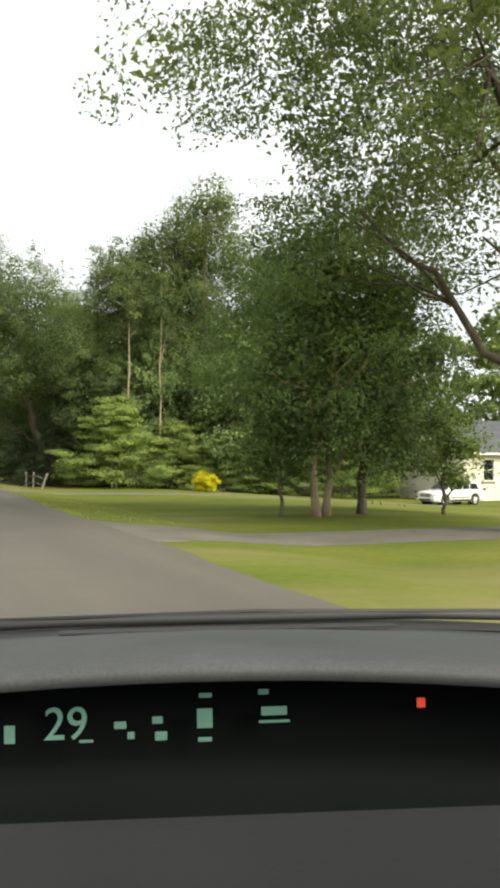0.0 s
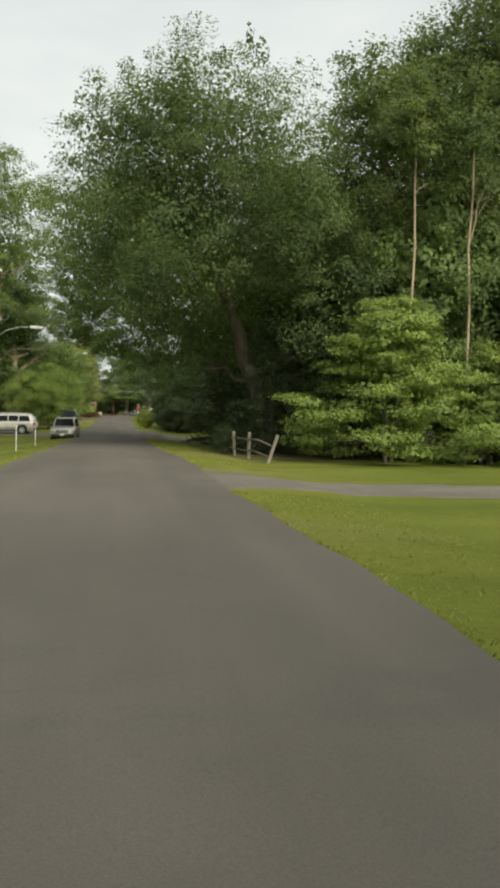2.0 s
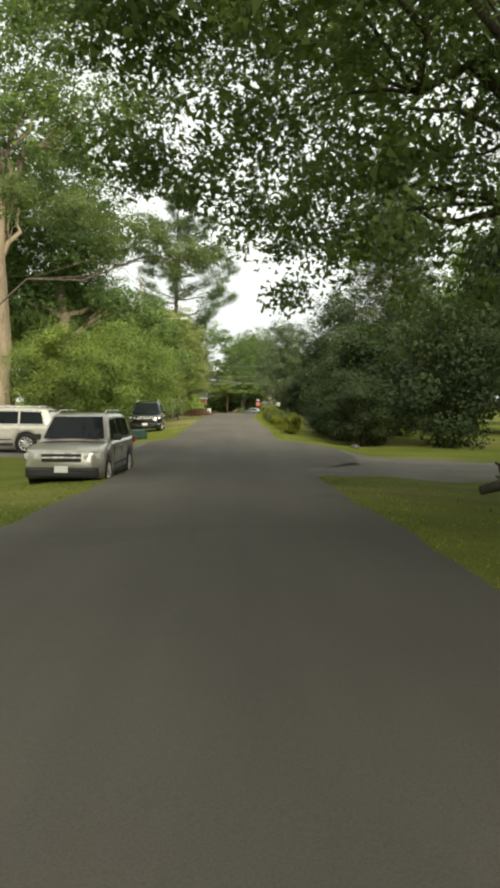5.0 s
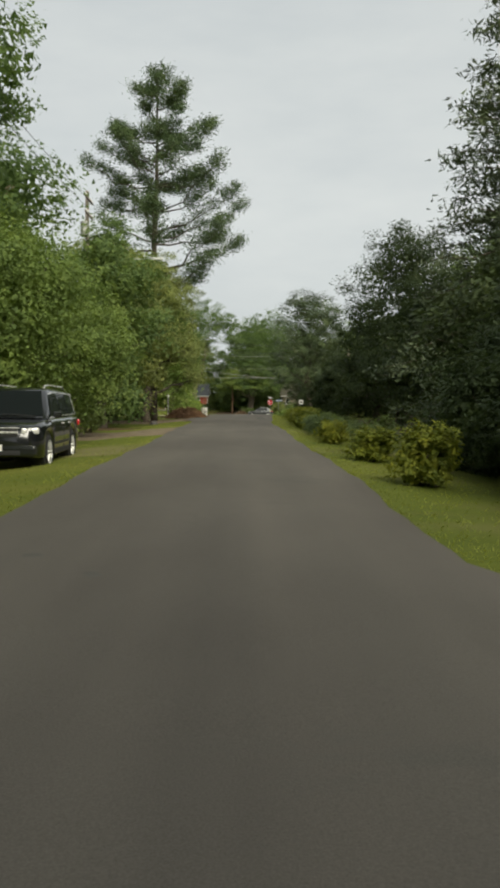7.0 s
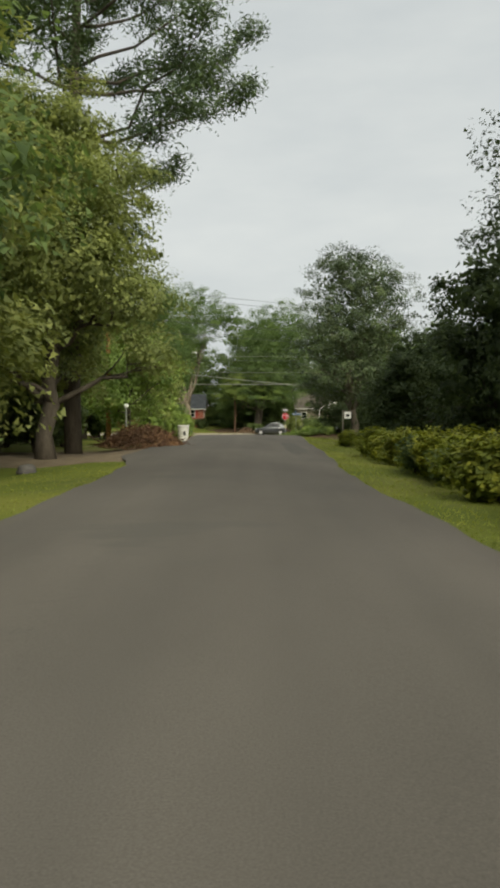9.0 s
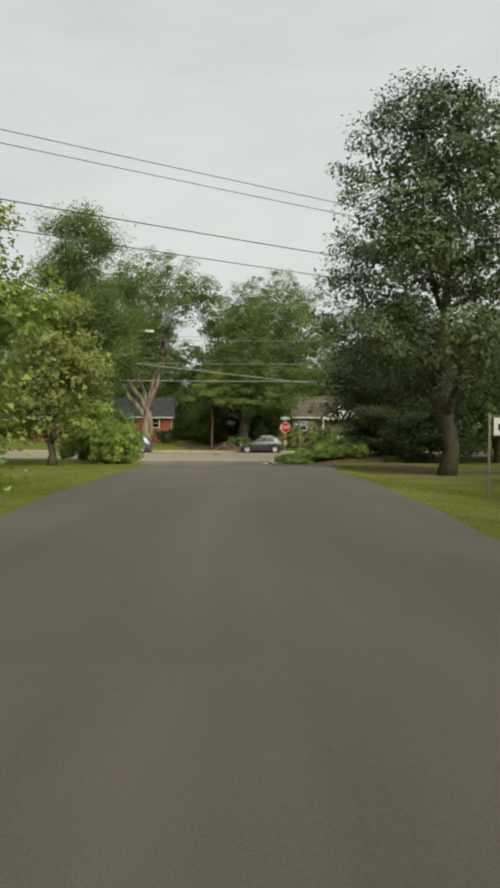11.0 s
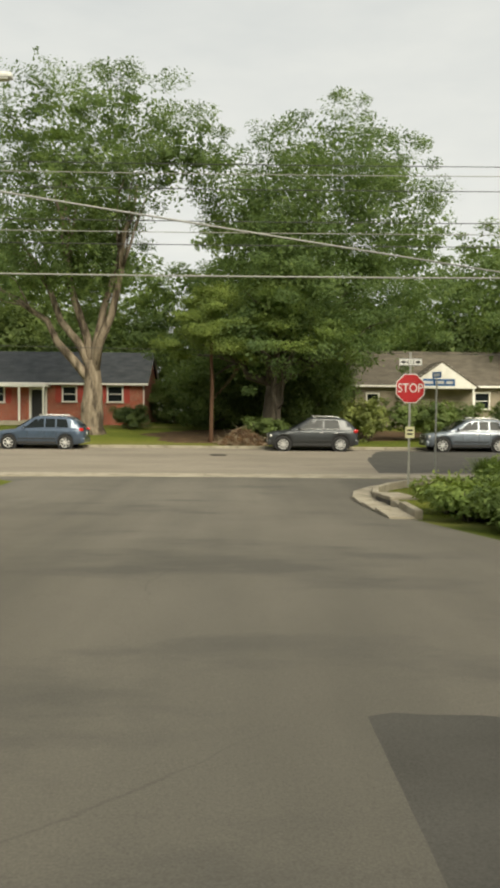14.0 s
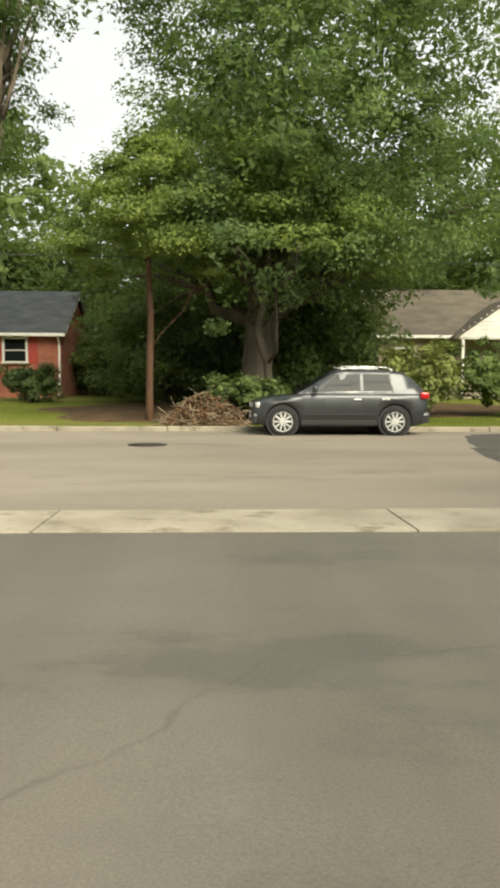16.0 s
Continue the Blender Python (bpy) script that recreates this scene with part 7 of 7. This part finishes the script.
def dash_sheet(name, mat, stations, parent, label="", half=0.78, bow=0.1, n=24):
    """A moulded skin across the car through (forward, height, bow) stations, bowed back at the sides."""
    v, f = [], []
    for s, z, dz in stations:
        for k in range(n + 1):
            u = 2 * k / n - 1
            v.append((u * half, s - bow * u * u, z - dz * u * u))
    m = n + 1
    f = [(i * m + k, i * m + k + 1, (i + 1) * m + k + 1, (i + 1) * m + k) for i in range(len(stations) - 1) for k in range(n)]
    return link_mesh(name, v, f, mat, parent, label, True)


top = dash_sheet("dash_top", D_TOP, [(0.805, 0.916, 0.06), (0.797, 0.926, 0.06), (0.803, 0.934, 0.06), (0.83, 0.939, 0.055), (0.95, 0.930, 0.05), (1.1, 0.909, 0.04), (1.2, 0.893, 0.03), (1.2, 0.78, 0.03)], cockpit)
recess = dash_sheet("display_hood", D_BLACK, [(0.80, 0.928, 0.06), (0.88, 0.915, 0.04), (0.92, 0.80, 0.02), (0.75, 0.79, 0.0), (0.62, 0.842, 0.0), (0.60, 0.86, 0.0)], cockpit, "black recessed instrument housing")
pad = dash_sheet("lower_pad", D_LOW, [(0.66, 0.82, 0.0), (0.64, 0.84, 0.0), (0.61, 0.86, 0.0), (0.57, 0.874, 0.0), (0.51, 0.882, 0.0), (0.44, 0.882, 0.0), (0.35, 0.872, 0.0), (0.25, 0.835, 0.0), (0.18, 0.74, 0.0), (0.16, 0.5, 0.0)], cockpit, "soft near-black lower dash pad", bow=0.0)
text_part("29", 0.05, D_GLOW, cockpit, (-0.142, 0.862, 0.856), 78, 0, "speed_figure")
for dx, dz, w_, h_, mat in ((-0.268, 0.0, 0.012, 0.02, D_GLOW), (-0.184, -0.012, 0.016, 0.003, D_GLOW), (-0.146, 0.004, 0.014, 0.008, D_GLOW), (-0.134, -0.008, 0.008, 0.008, D_GLOW), (-0.104, 0.008, 0.012, 0.008, D_GLOW), (-0.1, -0.01, 0.014, 0.01, D_GLOW),
                            (-0.049, 0.034, 0.015, 0.005, D_GLOW), (-0.05, 0.008, 0.018, 0.022, D_GLOW), (-0.05, -0.016, 0.016, 0.005, D_GLOW), (0.018, 0.036, 0.012, 0.006, D_GLOW), (0.03, 0.014, 0.03, 0.01, D_GLOW), (0.03, 0.002, 0.036, 0.003, D_GLOW), (0.2, 0.02, 0.01, 0.011, D_REDGLOW)):
    part("display_symbol", box_bm(w_, 0.003, h_, (dx + 0.065, 0.866 - 0.1 * (dx / 0.78) ** 2, 0.85 + dz), 0.001), mat, cockpit)
cowl = dash_sheet("cowl", K_TRIM, [(1.2, 0.891, 0.02), (1.26, 0.891, 0.02), (1.32, 0.886, 0.03), (1.36, 0.83, 0.03)], cockpit, "black windscreen cowl")
bon = dash_sheet("bonnet", P_GREY, [(1.36, 0.85, 0.04), (1.5, 0.82, 0.05), (1.8, 0.755, 0.07), (2.1, 0.66, 0.1), (2.25, 0.55, 0.1), (2.28, 0.35, 0.1)], cockpit, "dark painted bonnet", 0.82, 0.16)
Heap().add(tube([(-0.7, 1.2, 0.893), (-0.2, 1.24, 0.9), (0.35, 1.235, 0.9), (0.7, 1.2, 0.893)], [0.009] * 4, 6)).mesh("wiper_arm", K_TRIM, cockpit)
Heap().add(tube([(-0.55, 1.225, 0.905), (0.1, 1.245, 0.909), (0.6, 1.215, 0.903)], [0.004] * 3, 5)).mesh("wiper_blade", K_TRIM, cockpit)
part("air_vent", box_bm(0.5, 0.02, 0.004, (0.05, 1.13, 0.905), 0.001), K_TRIM, cockpit)
for s in (-1, 1):
    part("fender", box_bm(0.06, 1.0, 0.5, (s * 0.83, 1.6, 0.45), 0.03), P_GREY, cockpit)
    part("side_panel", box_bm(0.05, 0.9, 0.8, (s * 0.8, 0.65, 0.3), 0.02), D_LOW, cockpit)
    for yy in (1.55,):
        wh = part("wheel", cyl_bm(0.31, 0.2, (s * 0.72, yy, 0.31), "X", 24, 0.03), K_TYRE, cockpit)
        part("rim", cyl_bm(0.2, 0.21, (s * 0.722, yy, 0.31), "X", 18, 0.01), K_ALLOY, wh)
part("floor_pan", box_bm(1.6, 2.2, 0.06, (0, 1.15, 0.25), 0.02), K_TRIM, cockpit)

# ---- grass along the verges ----
rng = np.random.default_rng(7)
pts = []


def on_drive(a, b):
    return (a > 0 and (11.3 < b < 17.6 or 41.8 < b < 49 or 86.5 < b < 103.5)) or (a < 0 and (128 < b < 138.5 or 150 < b < 163 or 92.5 < b < 106))


for side, count in ((1, 42000), (-1, 26000)):
    for b in rng.uniform(14, 212, count):
        e = road_right(b) if side > 0 else road_left(b)
        a = e + side * (0.02 + 2.6 * rng.random() ** 1.6)
        if not on_drive(a, b):
            pts.append((a, b, ground_z(a, b)))
for x0, x1, y0, y1, n in ((4.0, 9.0, 217, 226, 5000), (-16, 14, 242.4, 256, 9000)):
    for a, b in zip(rng.uniform(x0, x1, n), rng.uniform(y0, y1, n)):
        if y0 > 228 or a > road_right(b) + 0.03:
            pts.append((a, b, ground_z(a, b)))
pts = np.array(pts)
n = len(pts)
hgt = rng.uniform(0.015, 0.05, n)
ang = rng.uniform(0, 2 * math.pi, n)
wd = rng.uniform(0.006, 0.016, n)
ln = rng.normal(0, 0.045, (n, 2))
dx, dy = np.cos(ang) * wd, np.sin(ang) * wd
v = np.empty((n, 3, 3))
v[:, 0] = pts - np.stack([dx, dy, 0 * dx + 0.01], 1)
v[:, 1] = pts + np.stack([dx, dy, 0 * dx - 0.01], 1)
v[:, 2] = pts + np.stack([ln[:, 0], ln[:, 1], hgt], 1)
me = bpy.data.meshes.new("grass")
me.vertices.add(3 * n)
me.vertices.foreach_set("co", v.ravel())
me.loops.add(3 * n)
me.loops.foreach_set("vertex_index", np.arange(3 * n, dtype=np.int32))
me.polygons.add(n)
me.polygons.foreach_set("loop_start", np.arange(n, dtype=np.int32) * 3)
me.polygons.foreach_set("loop_total", np.full(n, 3, np.int32))
me.update(calc_edges=True)
me.materials.append(M_BLADE)
tagged(new("grass", me), "short uneven grass blades along the verges", "grass", kind="stuff")
